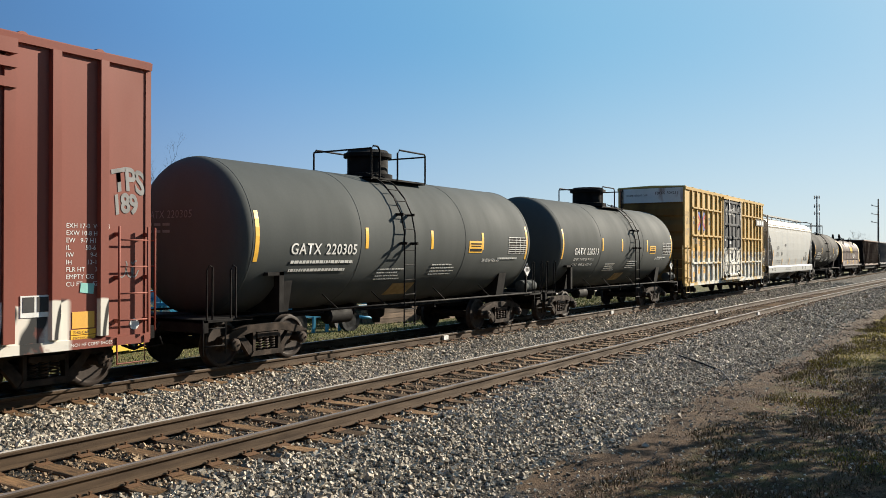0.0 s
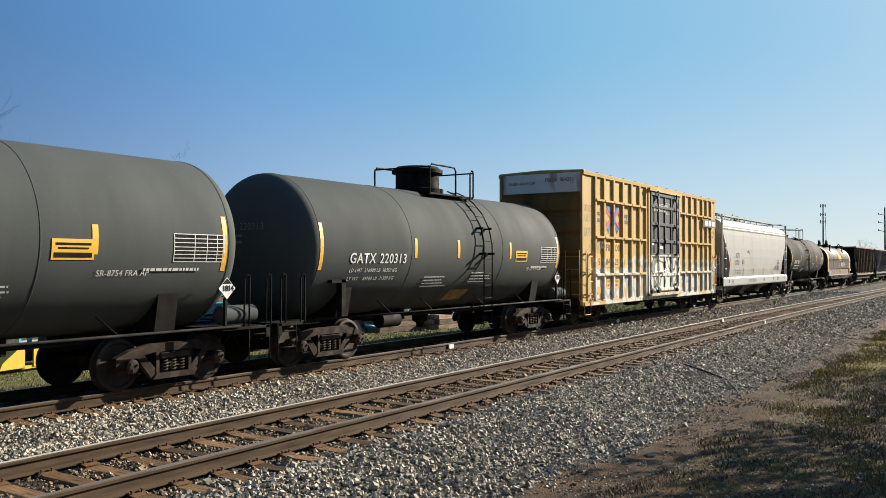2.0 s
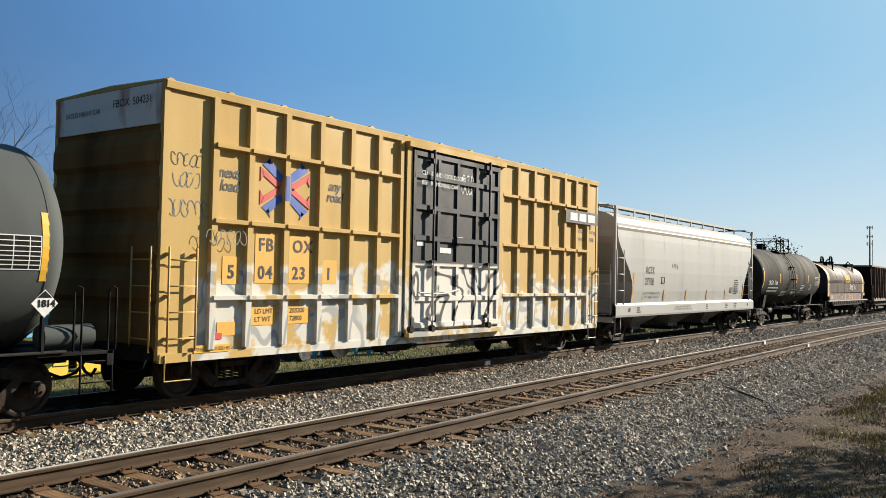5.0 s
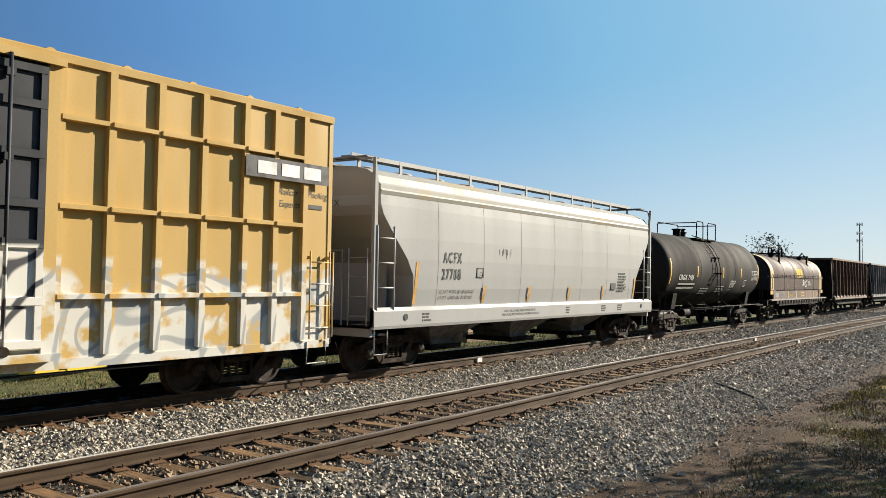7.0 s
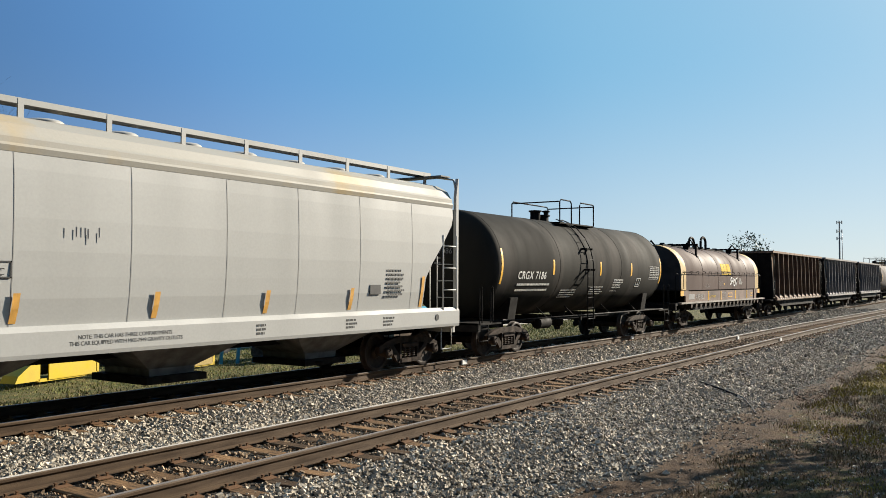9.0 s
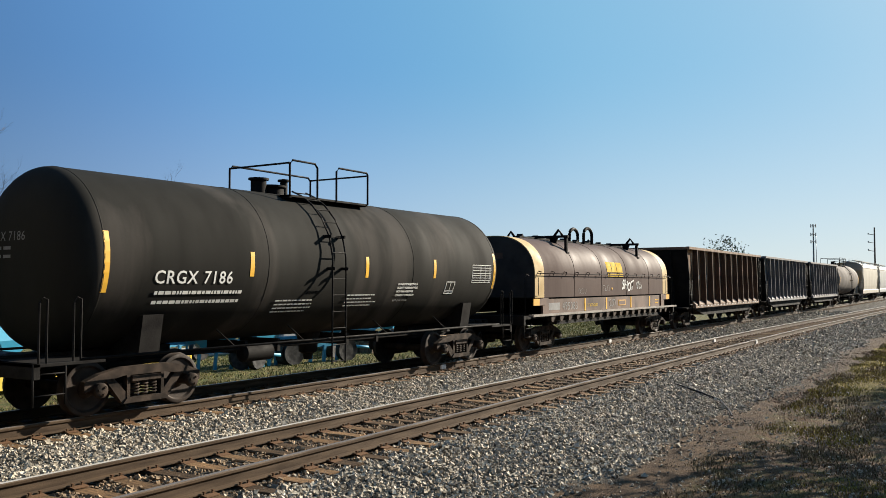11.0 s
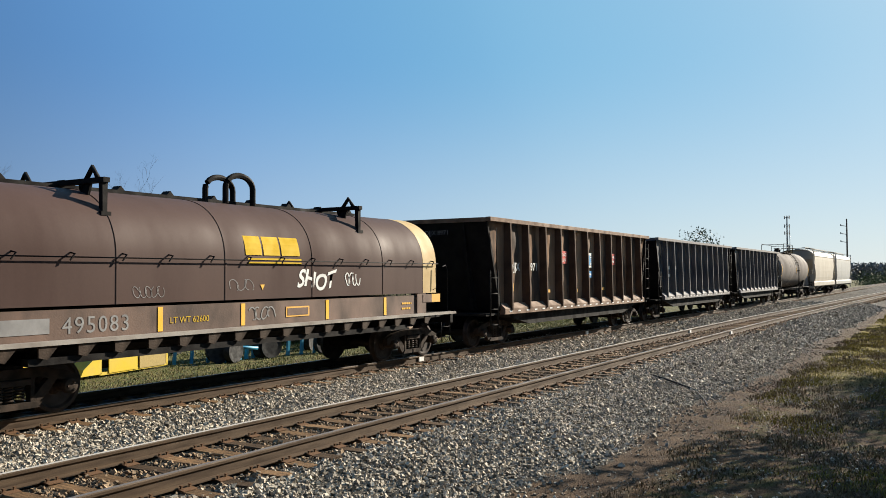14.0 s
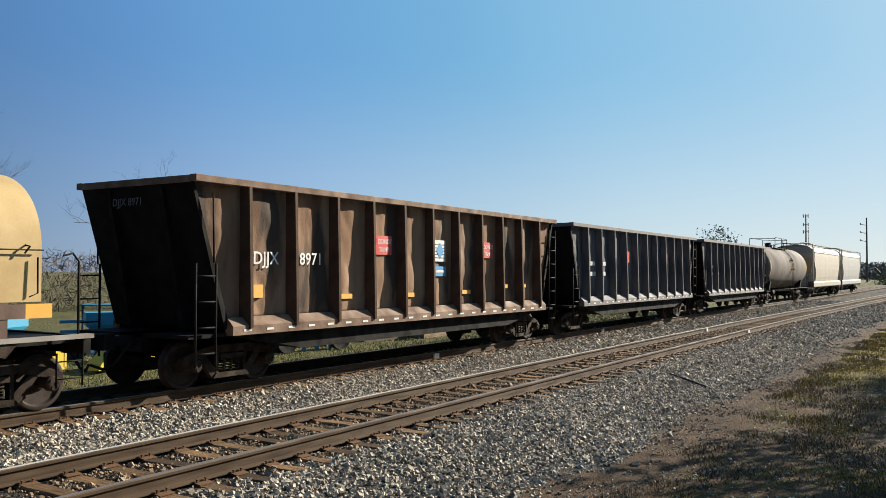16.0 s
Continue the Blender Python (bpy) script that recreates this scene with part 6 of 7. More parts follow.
    if marks:
        Y = -1.437
        part("car_number", letters("DJJX", 0.24, M_WHITE, on_side(-5.72, 2.20, Y), 1.05, bold=0.004), None, car, "white stencilled reporting mark")
        part("car_number", letters("8971", 0.24, M_WHITE, on_side(-4.46, 2.20, Y), 1.05, bold=0.004), None, car, "white stencilled car number")
        for x in (-1.96, 2.80):
            part("warning_sign", Shape().box(x, x + 0.58, Y, Y + 0.12, 2.44, 2.86), M_RED, car, "red sign with white letters")
            part("warning_text", letters("DO NOT", 0.115, M_WHITE, on_side(x + 0.05, 2.68, Y - 0.006), 0.74), None, car)
            part("warning_text", letters("TAMP", 0.115, M_WHITE, on_side(x + 0.09, 2.50, Y - 0.006), 0.85), None, car)
        part("owner_sign", Shape().box(0.42, 0.92, Y, Y + 0.12, 2.32, 2.84), M_WHITE, car, "white sign with a blue emblem")
        part("owner_sign", Shape().prism([(0.5, 2.58), (0.67, 2.38), (0.84, 2.58), (0.67, 2.78)], "y", Y - 0.006, Y), M_CYAN, car)
        for z in (2.40, 2.48, 2.56, 2.64, 2.72):
            part("owner_sign_line", Shape().box(0.44, 0.90, Y - 0.004, Y, z, z + 0.02), M_BLACKTEXT, car)
        part("owner_sign", Shape().box(0.40, 0.94, Y, Y + 0.12, 1.96, 2.20), M_CYAN, car, "light blue sign")
        part("owner_sign_line", Shape().box(0.50, 0.84, Y - 0.006, Y, 2.05, 2.11), M_WHITE, car)
        for x, z, w in ((-5.88, 1.58, 0.42), (-3.3, 1.50, 0.5), (-0.9, 1.48, 0.45), (1.75, 1.50, 0.42), (3.95, 1.62, 0.3), (5.1, 1.62, 0.3)):
            part("paint_patch", Shape().box(x, x + w, Y, Y + 0.12, z, z + (0.24 if x < -5 else 0.10)), M_ORANGE, car, "orange paint patch")
        part("end_text", letters("DJJX 8971", 0.14, M_FADED, on_end(-h - 0.004, 0.55, 3.22), 1.0), None, car)
    else:
        Y = -1.437
        for x0, x1, z in ((-4.4, -3.8, 2.3), (-5.5, -4.9, 2.3)):
            sh = Shape()
            bars(sh, x0, x1, 2, z, 0.35, Y, rnd, h=0.4)
            part("car_number", sh, M_WHITE, car, "worn white stencil")
        part("warning_sign", Shape().box(-2.1, -1.5, Y, Y + 0.12, 2.44, 2.86), M_RED, car, "red sign")
        part("warning_sign", Shape().box(2.7, 3.3, Y, Y + 0.12, 2.44, 2.86), M_RED, car, "red sign")
    return car


M_GONRUST = material("rust_brown_chord_paint", (0.20, 0.125, 0.078), 0.85, dark=(0.095, 0.056, 0.036), scale=2.5, fine=25, bump=0.3)
M_GON2EDGE = material("scraped_dark_chord_paint", (0.10, 0.10, 0.11), 0.8, dark=(0.17, 0.15, 0.14), scale=2.5, fine=25, bump=0.3)
gon_h = gondola("rusty brown high-sided gondola car, dented sides, red signs", M_GON, M_GONRUST, 2, True)
set_car(gon_h, 107.75)
gon_i = gondola("dark blue-black high-sided gondola car with scraped sides", M_GON2, M_GON2EDGE, 3)
set_car(gon_i, 123.5)
gon_j = gondola("dark blue-black high-sided gondola car, farther back in the train", M_GON2, M_GON2EDGE, 4)
set_car(gon_j, 139.2)


# ---- trees ----
M_BARK = material("grey_brown_bark", (0.13, 0.10, 0.08), 0.9, dark=(0.07, 0.055, 0.045), scale=6, stretch=(3, 3, 0.5), fine=30, bump=0.5)
M_TWIG = material("bare_brown_twigs", (0.13, 0.095, 0.07), 0.9, scale=3, bump=0.0)
M_LEAF = material("dark_evergreen_leaves", (0.05, 0.075, 0.025), 0.6, dark=(0.03, 0.05, 0.018), scale=2, bump=0.0, per="island")
M_WOODS = material("far_winter_woods", (0.17, 0.165, 0.155), 0.9, dark=(0.11, 0.115, 0.10), scale=0.15, bump=0.0, per="island")
M_SCRUB = material("green_scrub_leaves", (0.09, 0.11, 0.03), 0.8, dark=(0.05, 0.07, 0.02), scale=0.6, bump=0.0, per="island")


def grow(seed, height, spread=0.5, levels=5, r0=None):
    """Trunk and limbs of a tree as tubes; returns the wood and the twigs' tips."""
    rnd = random.Random(seed)
    trunk, limbs, tips = Shape(), Shape(), []

    def branch(p, d, length, r, level):
        pts = [p]
        q, dd = p.copy(), d.copy()
        for _ in range(4):
            dd = (dd + Vector((rnd.gauss(0, 0.13), rnd.gauss(0, 0.13), rnd.gauss(0.03, 0.08)))).normalized()
            q = q + dd * length / 4
            pts.append(q.copy())
        sh = trunk if level == 0 else limbs
        rings = len(pts)
        for i in range(rings - 1):
            a, b = r * (1 - 0.5 * i / (rings - 1)), r * (1 - 0.5 * (i + 1) / (rings - 1))
            n = 8 if level == 0 else (5 if level < 3 else 3)
            ax = (pts[i + 1] - pts[i]).normalized()
            u = ax.cross(Vector((0.3, 1, 0.2))).normalized()
            w = ax.cross(u)
            v = [pts[i + e] + rr * (math.cos(k * math.tau / n) * u + math.sin(k * math.tau / n) * w) for e, rr in ((0, a), (1, b)) for k in range(n)]
            sh.add(v, [(k, (k + 1) % n, n + (k + 1) % n, n + k) for k in range(n)], True)
        if level >= levels:
            tips.append(pts[-1])
            return
        kids = rnd.randint(3, 4) if level < 2 else rnd.randint(2, 4)
        for k in range(kids):
            at = pts[min(4, 2 + rnd.randint(0, 2))] if level else pts[min(4, 1 + k)]
            side = Vector((rnd.gauss(0, 1), rnd.gauss(0, 1), rnd.uniform(-0.1, 0.6))).normalized()
            branch(at, (dd * (1 - spread) + side * spread).normalized(), length * rnd.uniform(0.55, 0.8), r * rnd.uniform(0.42, 0.58), level + 1)
        if level:
            tips.append(pts[-1])
    branch(Vector((0, 0, -0.2)), Vector((0, 0, 1)), height * 0.36, r0 or height * 0.016, 0)
    return trunk, limbs, tips


def leaves(tips, rnd, per, size, spread):
    sh = Shape()
    for t in tips:
        for _ in range(per):
            c = t + Vector((rnd.gauss(0, spread), rnd.gauss(0, spread), rnd.gauss(0, spread * 0.8)))
            a = Vector((rnd.gauss(0, 1), rnd.gauss(0, 1), rnd.gauss(0, 1))).normalized() * size * rnd.uniform(0.6, 1.3)
            b = a.cross(Vector((rnd.gauss(0, 1), rnd.gauss(0, 1), rnd.gauss(0, 1)))).normalized() * size * 0.5
            sh.add([c - a, c + b, c + a, c - b], [(0, 1, 2, 3)])
    return sh


def raw(name, sh, mat, parent, label=""):
    me = bpy.data.meshes.new(name)
    me.from_pydata(sh.v, [], sh.f)
    me.materials.append(mat)
    return part(name, me, None, parent, label)


def bare_tree(x, y, height, seed, label, spread=0.5):
    tree = thing("tree", label, "tree", pose(x, y, ground_z(y)), group="trees round the line")
    trunk, limbs, tips = grow(seed, height, spread, 6)
    raw("trunk", trunk, M_BARK, tree)
    raw("crown", limbs, M_TWIG, tree, "bare branching twigs")
    return tree


def leafy_tree(x, y, height, seed, label, per=14, size=0.10, mat=M_LEAF, spread=0.55, blur=0.35):
    tree = thing("tree", label, "tree", pose(x, y, ground_z(y)), group="trees round the line")
    trunk, limbs, tips = grow(seed, height, spread, 4)
    raw("trunk", trunk, M_BARK, tree)
    raw("limbs", limbs, M_BARK, tree)
    raw("crown", leaves(tips, random.Random(seed), per, size, blur), mat, tree, "crown of small leaves")
    return tree


bare_tree(16.6, 39.8, 15.0, 4, "tall bare winter tree behind the train", 0.45)
bare_tree(22.6, 47, 13, 14, "slender bare winter tree behind the train", 0.42)
bare_tree(36.6, 46.6, 10.8, 6, "bare winter tree with thin twigs behind the train", 0.5)
bare_tree(210, 24.5, 9.5, 9, "small bare tree far along the line", 0.5)
leafy_tree(146, 36.5, 15.0, 12, "dark broad evergreen tree standing over the far cars", 16, 0.22, blur=0.7)
# trees beside the photographer, seen by their shade
for x, y, h, k in ((25.0, -5.3, 10.0, 21), (28.0, -5.0, 10.0, 22), (31.0, -5.5, 10.5, 23), (34.0, -5.2, 10.5, 25), (37.0, -5.7, 11.0, 26), (40.5, -6.2, 11.0, 27)):
    leafy_tree(x, y, h, k, "evergreen tree beside the line, shading the verge", 34, 0.14, blur=0.55)


def woods(name, label, n, place, mat, size, thin=(0.2, 0.6)):
    rng = random.Random(77)
    sh = Shape()
    for _ in range(n):
        c = Vector(place(rng))
        s = size * rng.uniform(0.5, 1.5)
        a = Vector((rng.gauss(0, 1), rng.gauss(0, 1), rng.gauss(0, 1.2))).normalized() * s
        b = a.cross(Vector((rng.gauss(0, 1), rng.gauss(0, 1), rng.gauss(0, 1)))).normalized() * s * rng.uniform(*thin)
        sh.add([c - a, c + b, c + a, c - b], [(0, 1, 2, 3)])
    me = bpy.data.meshes.new(name)
    me.from_pydata(sh.v, [], sh.f)
    me.materials.append(mat)
    return tagged(new(name, me), label, "woods", kind="stuff")


def far_band(r):
    u = r.random()
    x, y = (330 + 60 * r.random() + 200 * u, -60 + 200 * u)
    top = 6.5 + 2.5 * noise.noise((x * 0.05, y * 0.05, 3)) + 1.5 * noise.noise((x * 0.2, y * 0.2, 1))
    return x, y, -0.75 + max(0, top) * r.random() ** 0.7


def brush_band(r):
    x = -30 + 190 * r.random()
    y = 52 + 8 * r.random() + max(0, x - 60) * 0.1
    top = 4.2 + 1.8 * noise.noise((x * 0.15, y * 0.1, 8)) + 1.0 * noise.noise((x * 0.6, y * 0.3, 2))
    return x, y, -0.75 + max(0.3, top) * r.random() ** 0.8


def belt(r):
    """Unseen evergreens added to block low sky light, round the photographer's side and the way the train goes."""
    a = radians(r.uniform(92, 292))
    d = 34 + 10 * r.random()
    top = 13 + 3 * noise.noise((math.cos(a) * 6, math.sin(a) * 6, 0))
    return d * math.cos(a), d * math.sin(a) + 4, -0.7 + top * r.random() ** 0.9


woods("near_woods", "unseen dark evergreen belt, added to block low sky light", 30000, belt, M_LEAF, 0.75)
woods("far_woods", "grey-brown winter woods along the horizon", 30000, far_band, M_WOODS, 0.95)
woods("brush", "tangled bare brown brush behind the yard", 60000, brush_band, M_TWIG, 0.34, (0.03, 0.09))


def bush_place(r):
    a, b = r.gauss(0, 1), r.gauss(0, 1)
    return 250 + 9 * a, 16.5 + 2.2 * b, -0.75 + abs(r.gauss(0, 1)) * 1.3


woods("scrub", "low green scrub beside the far track", 4000, bush_place, M_SCRUB, 0.25)

# ---- mast and pole ----
M_GALV = material("galvanised_steel", (0.30, 0.31, 0.32), 0.5, metal=0.6, scale=2, bump=0.05)
M_POLE = material("weathered_pole_wood", (0.16, 0.13, 0.11), 0.9, scale=2, stretch=(4, 4, 0.3), bump=0.3)


def radio_mast(x, y, h):
    m = thing("radio_mast", "grey steel telephone mast with antenna panels, far off", "radio mast", pose(x, y, -0.75))
    part("shaft", Shape().lathe([(0, 0.50), (h, 0.28)], (0, 0, 0), "z", 12), M_GALV, m)
    for z in (h - 0.3, h - 4.5, h - 8.0):
        part("antenna_ring", Shape().lathe([(z - 0.08, 0.9), (z + 0.08, 0.9)], (0, 0, 0), "z", 10), M_GALV, m)
        for k in range(6):
            a = k * math.tau / 6
            cx, cy = 1.25 * math.cos(a), 1.25 * math.sin(a)
            part("antenna", Shape().box(cx - 0.14, cx + 0.14, cy - 0.14, cy + 0.14, z - 0.8, z + 0.8), M_GALV, m)
    part("cable_ladder", Shape().tube([(1.0, -1.3, 0), (0.7, -1.0, h - 4)], 0.15, 5), M_GALV, m)
    return m


def utility_pole(x, y, h):
    m = thing("utility_pole", "tall weathered utility pole with short insulator arms", "utility pole", pose(x, y, -0.75))
    part("shaft", Shape().lathe([(0, 0.32), (h, 0.20)], (0, 0, 0), "z", 10), M_POLE, m)
    for k, z in enumerate((h - 2.4, h - 5.0, h - 7.6)):
        part("insulator_arm", Shape().tube([(0, 0, z), (0, 1.7, z + 0.35)], 0.10, 5), M_POLE, m)
        part("insulator", Shape().lathe([(0, 0.14), (0.5, 0.18), (0.55, 0.05)], (0, 1.8, z + 0.2), "z", 8), M_GALV, m)
    return m


radio_mast(444.5, 69.0, 31.0)
utility_pole(302.6, 28.9, 20.6)

# ---- machinery behind the tracks ----
M_MACHYEL = material("bright_yellow_machine_paint", (0.50, 0.36, 0.015), 0.5, dark=(0.42, 0.30, 0.015), scale=2, fine=30, bump=0.03)
M_MESH = material("tan_mesh_panel", (0.30, 0.22, 0.06), 0.7, dark=(0.23, 0.17, 0.05), scale=30, bump=0.1)
M_TEAL = material("sky_blue_machine_paint", (0.035, 0.26, 0.40), 0.5, dark=(0.03, 0.22, 0.36), scale=2, fine=30, bump=0.03)
M_TYRE = material("black_rubber", (0.02, 0.02, 0.02), 0.85, scale=8, bump=0.2)
M_MACHWHITE = material("white_machine_paint", (0.50, 0.50, 0.49), 0.5, scale=2, amount=0.15, bump=0.02)
M_TIMBER = material("grey_brown_stacked_timber", (0.26, 0.18, 0.12), 0.9, dark=(0.14, 0.10, 0.07), scale=4, stretch=(0.5, 4, 4), bump=0.3, per="object")


def yellow_trailer(x, y, turn, length, label):
    t = thing("farm_header", label, "farm machine", pose(x, y, -0.75, 0, 0, turn), group="machines in the yard")
    h = length / 2
    part("end_shield", Shape().prism([(-h, 0.12), (-h - 0.75, 0.12), (-h - 0.65, 0.3), (-h, 0.72)], "y", -0.05, 0.45), M_MACHYEL, t, "sloping yellow end shield")
    part("frame", Shape().box(-h, h, -0.02, 0.06, 0.62, 0.74).box(-h, h, -0.02, 0.06, 0.08, 0.16).box(-h, -h + 0.08, -0.02, 0.06, 0.08, 0.74).box(h - 0.08, h, -0.02, 0.06, 0.08, 0.74), M_MACHYEL, t)
    n = max(1, int(length / 1.3))
    for k in range(n):
        x0 = -h + 0.35 + k * (length - 0.4) / n
        part("panel", Shape().box(x0, x0 + (length - 0.4) / n - 0.1, -0.05, -0.01, 0.12, 0.70), M_MESH if k % 2 else M_MACHYEL, t, "tan mesh panel")
    part("auger", Shape().lathe([(-h, 0.25), (h, 0.25)], (0, 0.45, 0.45), "x", 12), M_TYRE, t)
    for s in (-1, 1):
        part("wheel", Shape().lathe([(-0.1, 0.2), (-0.1, 0.3), (0.1, 0.3), (0.1, 0.2)], (s * h * 0.6, 1.0, 0.3), "y", 16), M_TYRE, t)
    return t


def implement(x, y, turn, seed, label, mat=None):
    """A folded field implement: frame bars, tines, wheels and a raised cab-like frame."""
    rnd = random.Random(seed)
    mat = mat or M_TEAL
    t = thing("farm_implement", label, "farm machine", pose(x, y, -0.75, 0, 0, turn), group="machines in the yard")
    L = rnd.uniform(2.2, 3.2)
    for k, z in enumerate((0.55, 0.85, 1.15)):
        part("frame_bar", Shape().box(-L / 2, L / 2 - 0.3 * k, -0.05 + 0.3 * k, 0.05 + 0.3 * k, z, z + 0.10), mat, t)
    for k in range(6):
        xx = -L / 2 + 0.15 + k * (L - 0.3) / 5
        part("tine", Shape().prism([(xx, 0.6), (xx + 0.09, 0.6), (xx + 0.05, 0.02), (xx - 0.05, 0.02)], "y", -0.15, -0.05), mat, t)
    part("hopper_box", Shape().loft([[(-a + 0.3, -b + 0.4, z), (a + 0.3, -b + 0.4, z), (a + 0.3, b + 0.4, z), (-a + 0.3, b + 0.4, z)] for z, a, b in ((0.7, 0.35, 0.25), (1.1, 0.8, 0.45), (1.5, 0.8, 0.45))]), mat, t)
    part("upright_frame", Shape().tube([(-0.6, 0, 0.6), (-0.6, 0, 1.75), (0.3, 0, 1.75), (0.7, 0, 1.2)], 0.05, 6), mat, t)
    for s in (-1, 1):
        part("wheel", Shape().lathe([(-0.1, 0.25), (-0.12, 0.40), (0.12, 0.40), (0.1, 0.25)], (s * L * 0.36, -0.3, 0.40), "y", 18), M_TYRE, t)
    part("drawbar", Shape().tube([(L / 2, 0, 0.5), (L / 2 + 1.0, -0.1, 0.4)], 0.06, 6), mat, t)
    return t


yellow_trailer(13.6, 21.2, 14, 2.2, "low bright yellow machine with tan mesh panels on the grass")
yellow_trailer(16.9, 20.6, 12, 3.0, "long yellow machine header lying on the grass")
yellow_trailer(10.6, 21.6, 15, 1.8, "bright yellow machine header on the grass")
for k, (x, y, a) in enumerate(((19.2, 21.2, -25), (21.2, 20.6, 10), (23.4, 20.2, -15), (25.9, 21.5, 20), (17.4, 23.6, -30), (20.6, 24.5, 0), (28.8, 22.2, -10), (32.0, 22.8, 15), (36.0, 23.5, -20), (14.8, 24.8, 20))):
    implement(x, y, a, k, "sky-blue farm implement parked on the grass behind the line")


def flat_truck(x, y, turn):
    t = thing("box_trailer", "white box trailer parked behind the machines", "trailer", pose(x, y, -0.75, 0, 0, turn))
    part("body", Shape().box(-1.6, 1.6, -0.8, 0.8, 0.55, 2.0), M_MACHWHITE, t, bevel=0.03)
    part("chassis", Shape().box(-1.9, 1.9, -0.5, 0.5, 0.40, 0.54), M_UNDER, t)
    for s in (-1, 1):
        for y2 in (-0.75, 0.75):
            part("wheel", Shape().lathe([(-0.1, 0.2), (-0.1, 0.36), (0.1, 0.36), (0.1, 0.2)], (s * 0.9, y2, 0.36), "y", 16), M_TYRE, t)
    return t


flat_truck(27.4, 24.2, -15)
stack = thing("timber_stack", "stack of grey-brown sleepers on the grass", "timber stack", pose(28.6, 20.6, -0.75, 0, 0, -8))
for k in range(15):
    part("beam", cached("beam", lambda: Shape().box(-1.25, 1.25, -0.12, 0.12, 0, 0.2).mesh("beam", M_TIMBER)), None, stack, at=(0.03 * (k % 3), 0.27 * (k % 5), 0.215 * (k // 5)))
stack2 = copy_thing(stack, pose(31.5, 19.8, -0.75, 0, 0, -3))
M_ROAD = material("pale_gravel_drive", (0.42, 0.39, 0.35), 0.9, dark=(0.34, 0.31, 0.27), scale=1, fine=40, bump=0.3)
drive = solid("drive", Shape().box(-40, 120, 25.5, 29.0, -0.80, -0.70), M_ROAD, "pale gravel drive behind the machines", "road", kind="structure")


# ---- grass, litter and stones before the track ----
def blade_material(name, colours):
    m = bpy.data.materials.new(name)
    m.use_nodes = True
    N, K = m.node_tree.nodes, m.node_tree.links
    b = N["Principled BSDF"]
    b.inputs["Roughness"].default_value = 0.8
    b.inputs["Specular IOR Level"].default_value = 0.2
    g = N.new("ShaderNodeNewGeometry")
    r = N.new("ShaderNodeValToRGB")
    e = r.color_ramp.elements
    e[0].position, e[0].color = 0.0, (*colours[0], 1)
    e[1].position, e[1].color = 1.0, (*colours[-1], 1)
    for i, c in enumerate(colours[1:-1]):
        e.new((i + 1) / (len(colours) - 1)).color = (*c, 1)
    K.new(g.outputs["Random Per Island"], r.inputs["Fac"])
    K.new(r.outputs["Color"], b.inputs["Base Color"])
    return m


M_BLADE_DRY = blade_material("dry_grass_blades", [(0.078, 0.047, 0.027), (0.156, 0.109, 0.055), (0.203, 0.164, 0.086), (0.094, 0.078, 0.031), (0.055, 0.039, 0.023)])
M_BLADE_GREEN = blade_material("green_grass_blades", [(0.109, 0.094, 0.011), (0.218, 0.176, 0.023), (0.328, 0.265, 0.047), (0.164, 0.140, 0.017)])
M_BLADE_YARD = blade_material("short_mown_grass_blades", [(0.085, 0.095, 0.021), (0.142, 0.152, 0.038), (0.228, 0.209, 0.076), (0.114, 0.123, 0.028)])
M_LITTER = blade_material("dead_leaf_litter", [(0.078, 0.039, 0.023), (0.133, 0.070, 0.039), (0.047, 0.027, 0.020), (0.172, 0.117, 0.070)])


def blades(name, label, n, xr, yr, height, width, mat, seed, keep, base=None, flat=False):
    rng = np.random.default_rng(seed)
    x = xr[0] + (xr[1] - xr[0]) * rng.random(n) ** 1.4
    y = rng.uniform(*yr, n)
    ok = np.array([keep(a, b) for a, b in zip(x, y)]) > rng.random(n)
    x, y = x[ok], y[ok]
    n = len(x)
    z = np.interp(y, [3.2, 4.5, 6.3, 14.1, 16.2], [-0.63, -0.61, -0.24, -0.24, -0.76])
    a = rng.uniform(0, 2 * np.pi, n)
    s = 1 + x / 40
    hgt = height * rng.uniform(0.4, 1.4, n) * s
    w = width * rng.uniform(0.6, 1.4, n) * s
    lean = rng.uniform(0.2, 1.0, n) * hgt if not flat else rng.uniform(0.8, 1.6, n) * hgt
    if flat:
        hgt = hgt * 0.35
    dx, dy = np.cos(a), np.sin(a)
    b = rng.uniform(0, 2 * np.pi, n)
    lx, ly = np.cos(b) * lean, np.sin(b) * lean
    v = np.stack([np.stack([x - dx * w, y - dy * w, z], 1), np.stack([x + dx * w, y + dy * w, z], 1),
                  np.stack([x + dx * w * 0.7 + lx * 0.4, y + dy * w * 0.7 + ly * 0.4, z + hgt * 0.7], 1), np.stack([x - dx * w * 0.7 + lx * 0.4, y - dy * w * 0.7 + ly * 0.4, z + hgt * 0.7], 1),
                  np.stack([x + lx, y + ly, z + hgt], 1)], 1).reshape(-1, 3)
    i = 5 * np.arange(n)
    me = bpy.data.meshes.new(name)
    me.from_pydata(v.tolist(), [], [f for k in i.tolist() for f in ((k, k + 1, k + 2, k + 3), (k + 3, k + 2, k + 4))])
    me.materials.append(mat)
    return tagged(new(name, me), label, "grass", kind="stuff")


def tuft(x, y, edge, s, seed, lo):
    if y > edge + 0.5 * noise.noise((x * 0.5, seed, 0)):
        return 0
    return max(0, min(1, (noise.noise((x * s, y * s * 1.6, seed)) - lo) * 3))


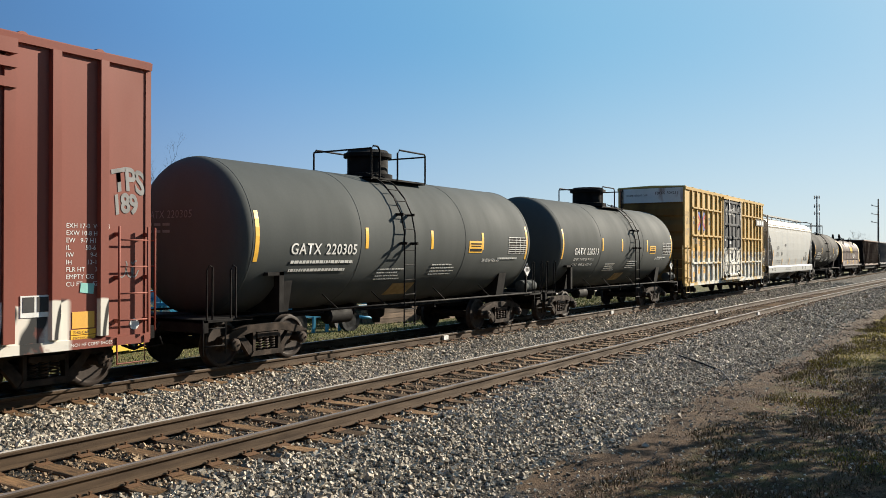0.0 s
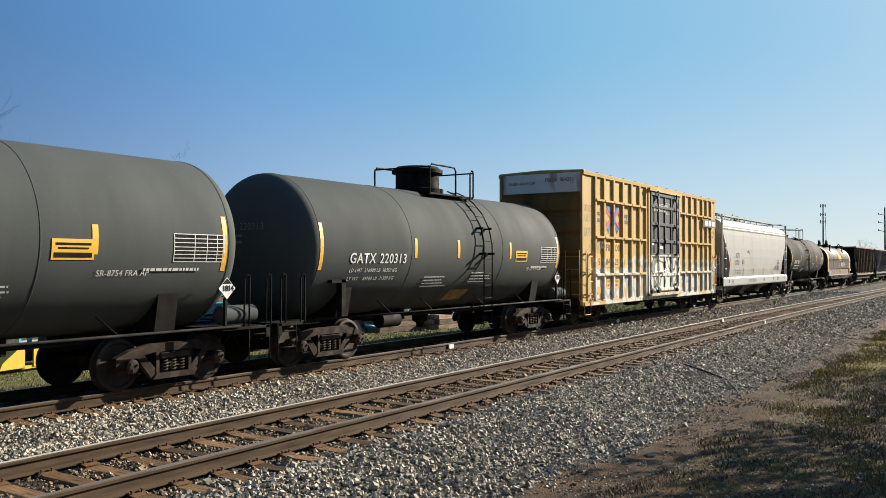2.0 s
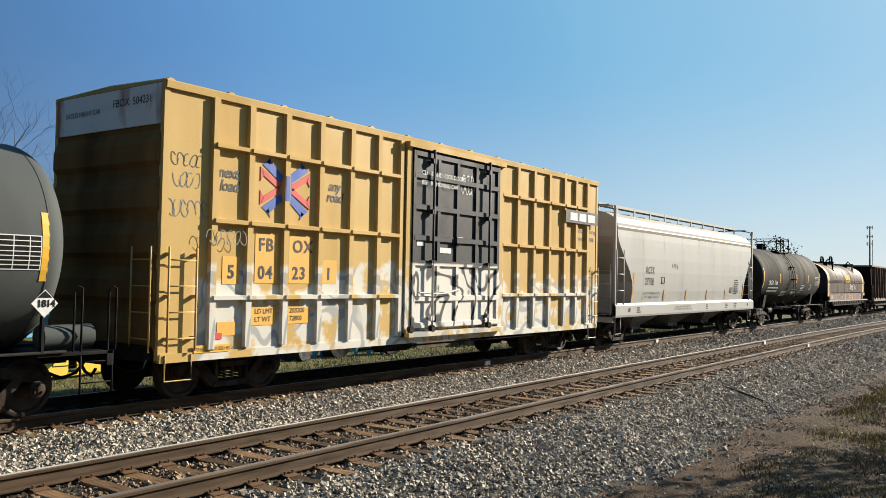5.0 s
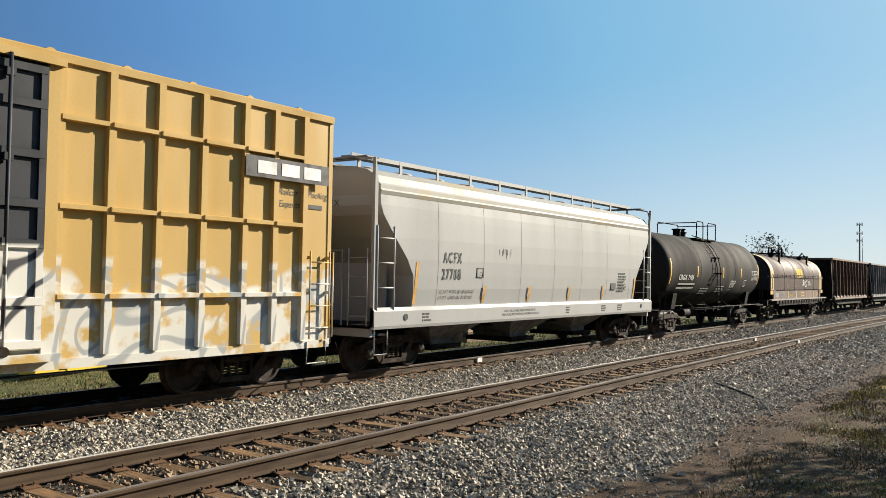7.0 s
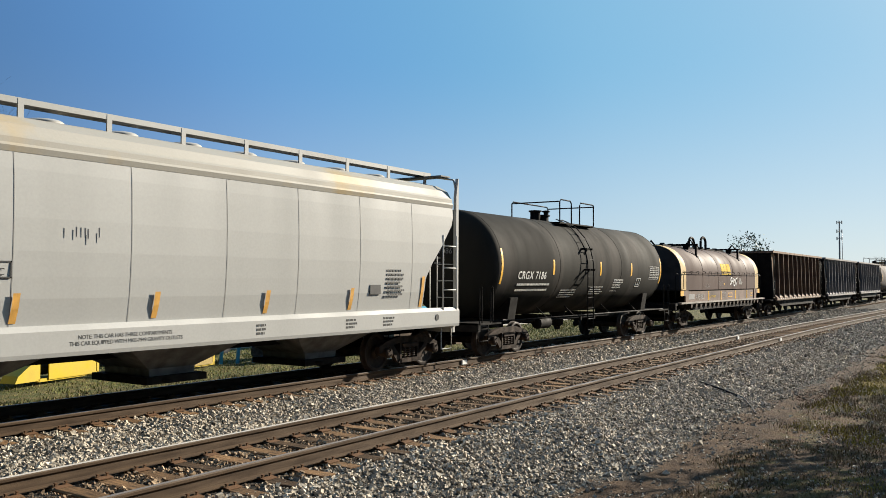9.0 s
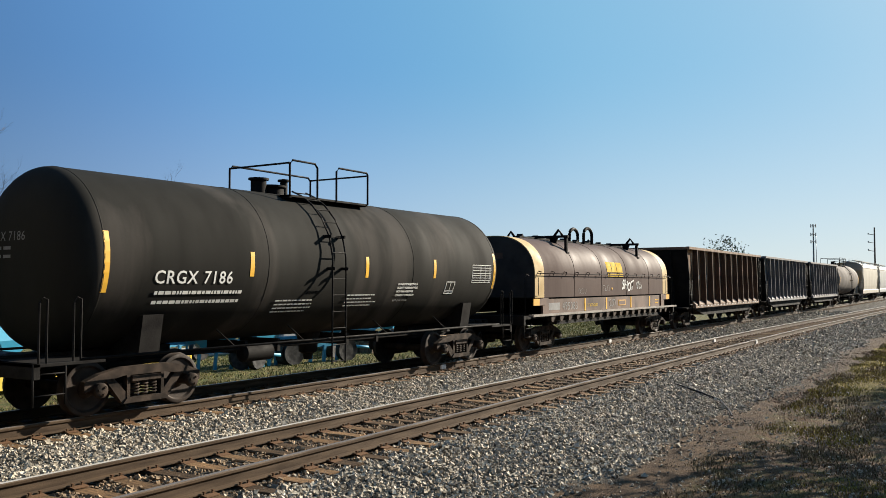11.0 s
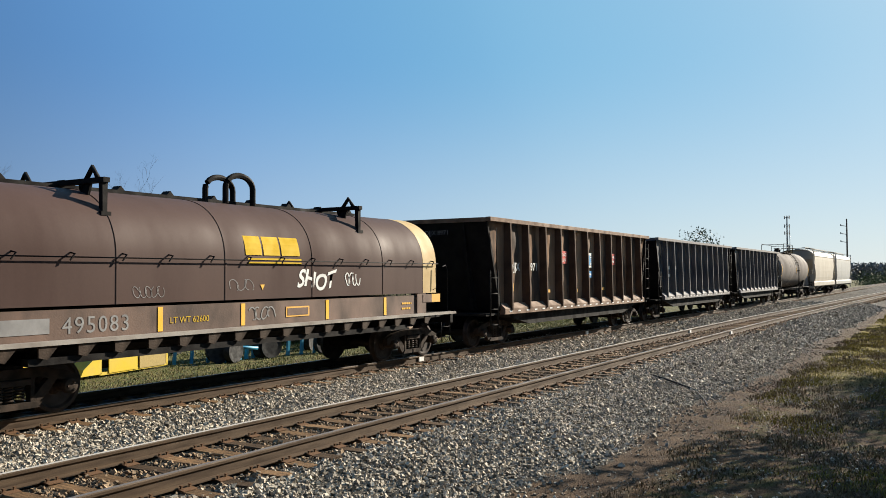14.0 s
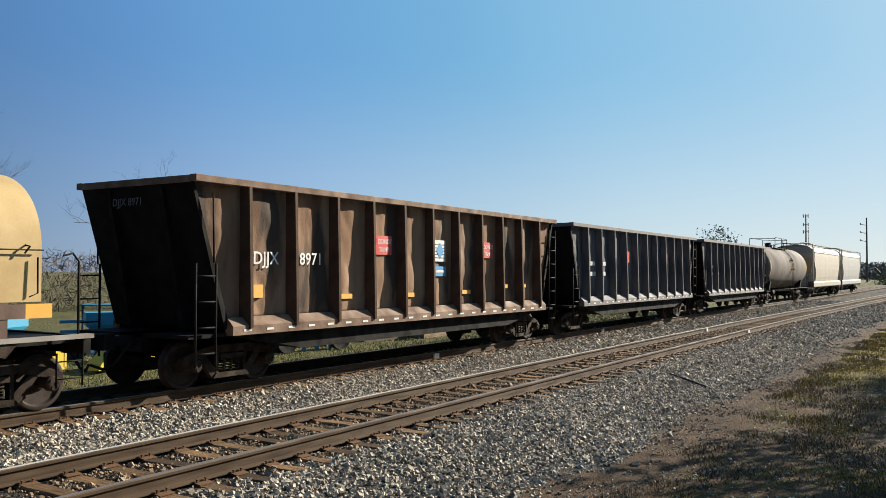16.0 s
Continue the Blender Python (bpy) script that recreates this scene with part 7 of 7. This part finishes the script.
blades("dry_grass", "dry straw-coloured winter grass tufts on the verge", 80000, (6.5, 48), (0.4, 4.3), 0.042, 0.005, M_BLADE_DRY, 1, lambda x, y: tuft(x, y, 3.7, 0.8, 3, -0.15))
blades("green_grass", "patchy green grass on the verge", 90000, (7, 70), (0.4, 4.3), 0.038, 0.005, M_BLADE_GREEN, 2, lambda x, y: tuft(x, y, 3.6, 0.45, 11, 0.18 - min(0.5, max(0, x - 14) * 0.04)))
blades("leaf_litter", "brown dead leaves and twigs on the dirt", 90000, (6.5, 40), (0.4, 4.5), 0.026, 0.009, M_LITTER, 3, lambda x, y: tuft(x, y, 4.15, 0.6, 21, -0.25), flat=True)
blades("yard_grass", "green and straw grass behind the train", 60000, (4, 60), (15.4, 25), 0.045, 0.007, M_BLADE_YARD, 4, lambda x, y: 0.8)
blades("yard_grass", "dry grass along the far ballast edge", 25000, (4, 50), (15.0, 18.6), 0.05, 0.007, M_BLADE_DRY, 5, lambda x, y: 0.8)


def strewn(x, y, rng):
    return (y < 4.4) & (rng.random(len(x)) < 0.6 * np.clip(1.4 - np.abs(y - 3.0) * 0.5 + 0.8 * np.sin(x * 1.1 + y * 2) * np.sin(x * 0.37), 0.03, 1))


stones("ballast_stones", "grey stones strewn over the dirt and grass", 14000, (6, 34), (0.8, 4.6), 0.014, 9, strewn, 0.0)
cable = solid("cable", Shape().tube([(19.5, 6.0, -0.26), (19.2, 5.4, -0.36), (19.0, 4.9, -0.48), (18.2, 4.5, -0.58), (17.6, 4.3, -0.59)], 0.022, 6), M_TYRE, "black cable lying over the ballast edge", "cable")

# ---- white painted rail joints ----
for x, track in ((32.5, near_track), (18.6, far_track), (30.2, far_track)):
    for side in ((-0.753, 0.753) if track is near_track else (-0.753,)):
        part("rail_joint", Shape().box(x - 0.11, x + 0.11, side - 0.06, side - 0.016, -0.14, -0.03), M_WHITE, track, "white painted rail joint bar")


# ---- the train's run ----
def gone(t):
    """Metres that the train has rolled since the start."""
    return 5.80 * t - 0.00825 * t * t


def motions():
    for car, u in CARS:
        walk(car, [(0.5 * k, pose(u - gone(0.5 * k), TRAIN_Y, 0)) for k in range(33)])
    spin = [(0.1 * k, math.degrees(gone(0.1 * k) / WHEEL_R)) for k in range(161)]
    for w, x in WHEELSETS:
        walk(w, [(t, pose(x, 0, WHEEL_R, 0, -a, 0)) for t, a in spin])


for ob in scene.objects:
    if ob.name.split(".")[0] in ("stencil_line", "test_table", "weight_mark", "sill_note", "graffiti", "scratch", "slogan", "approval_mark", "door_notice"):
        tagged(ob, kind="stuff")

motions()
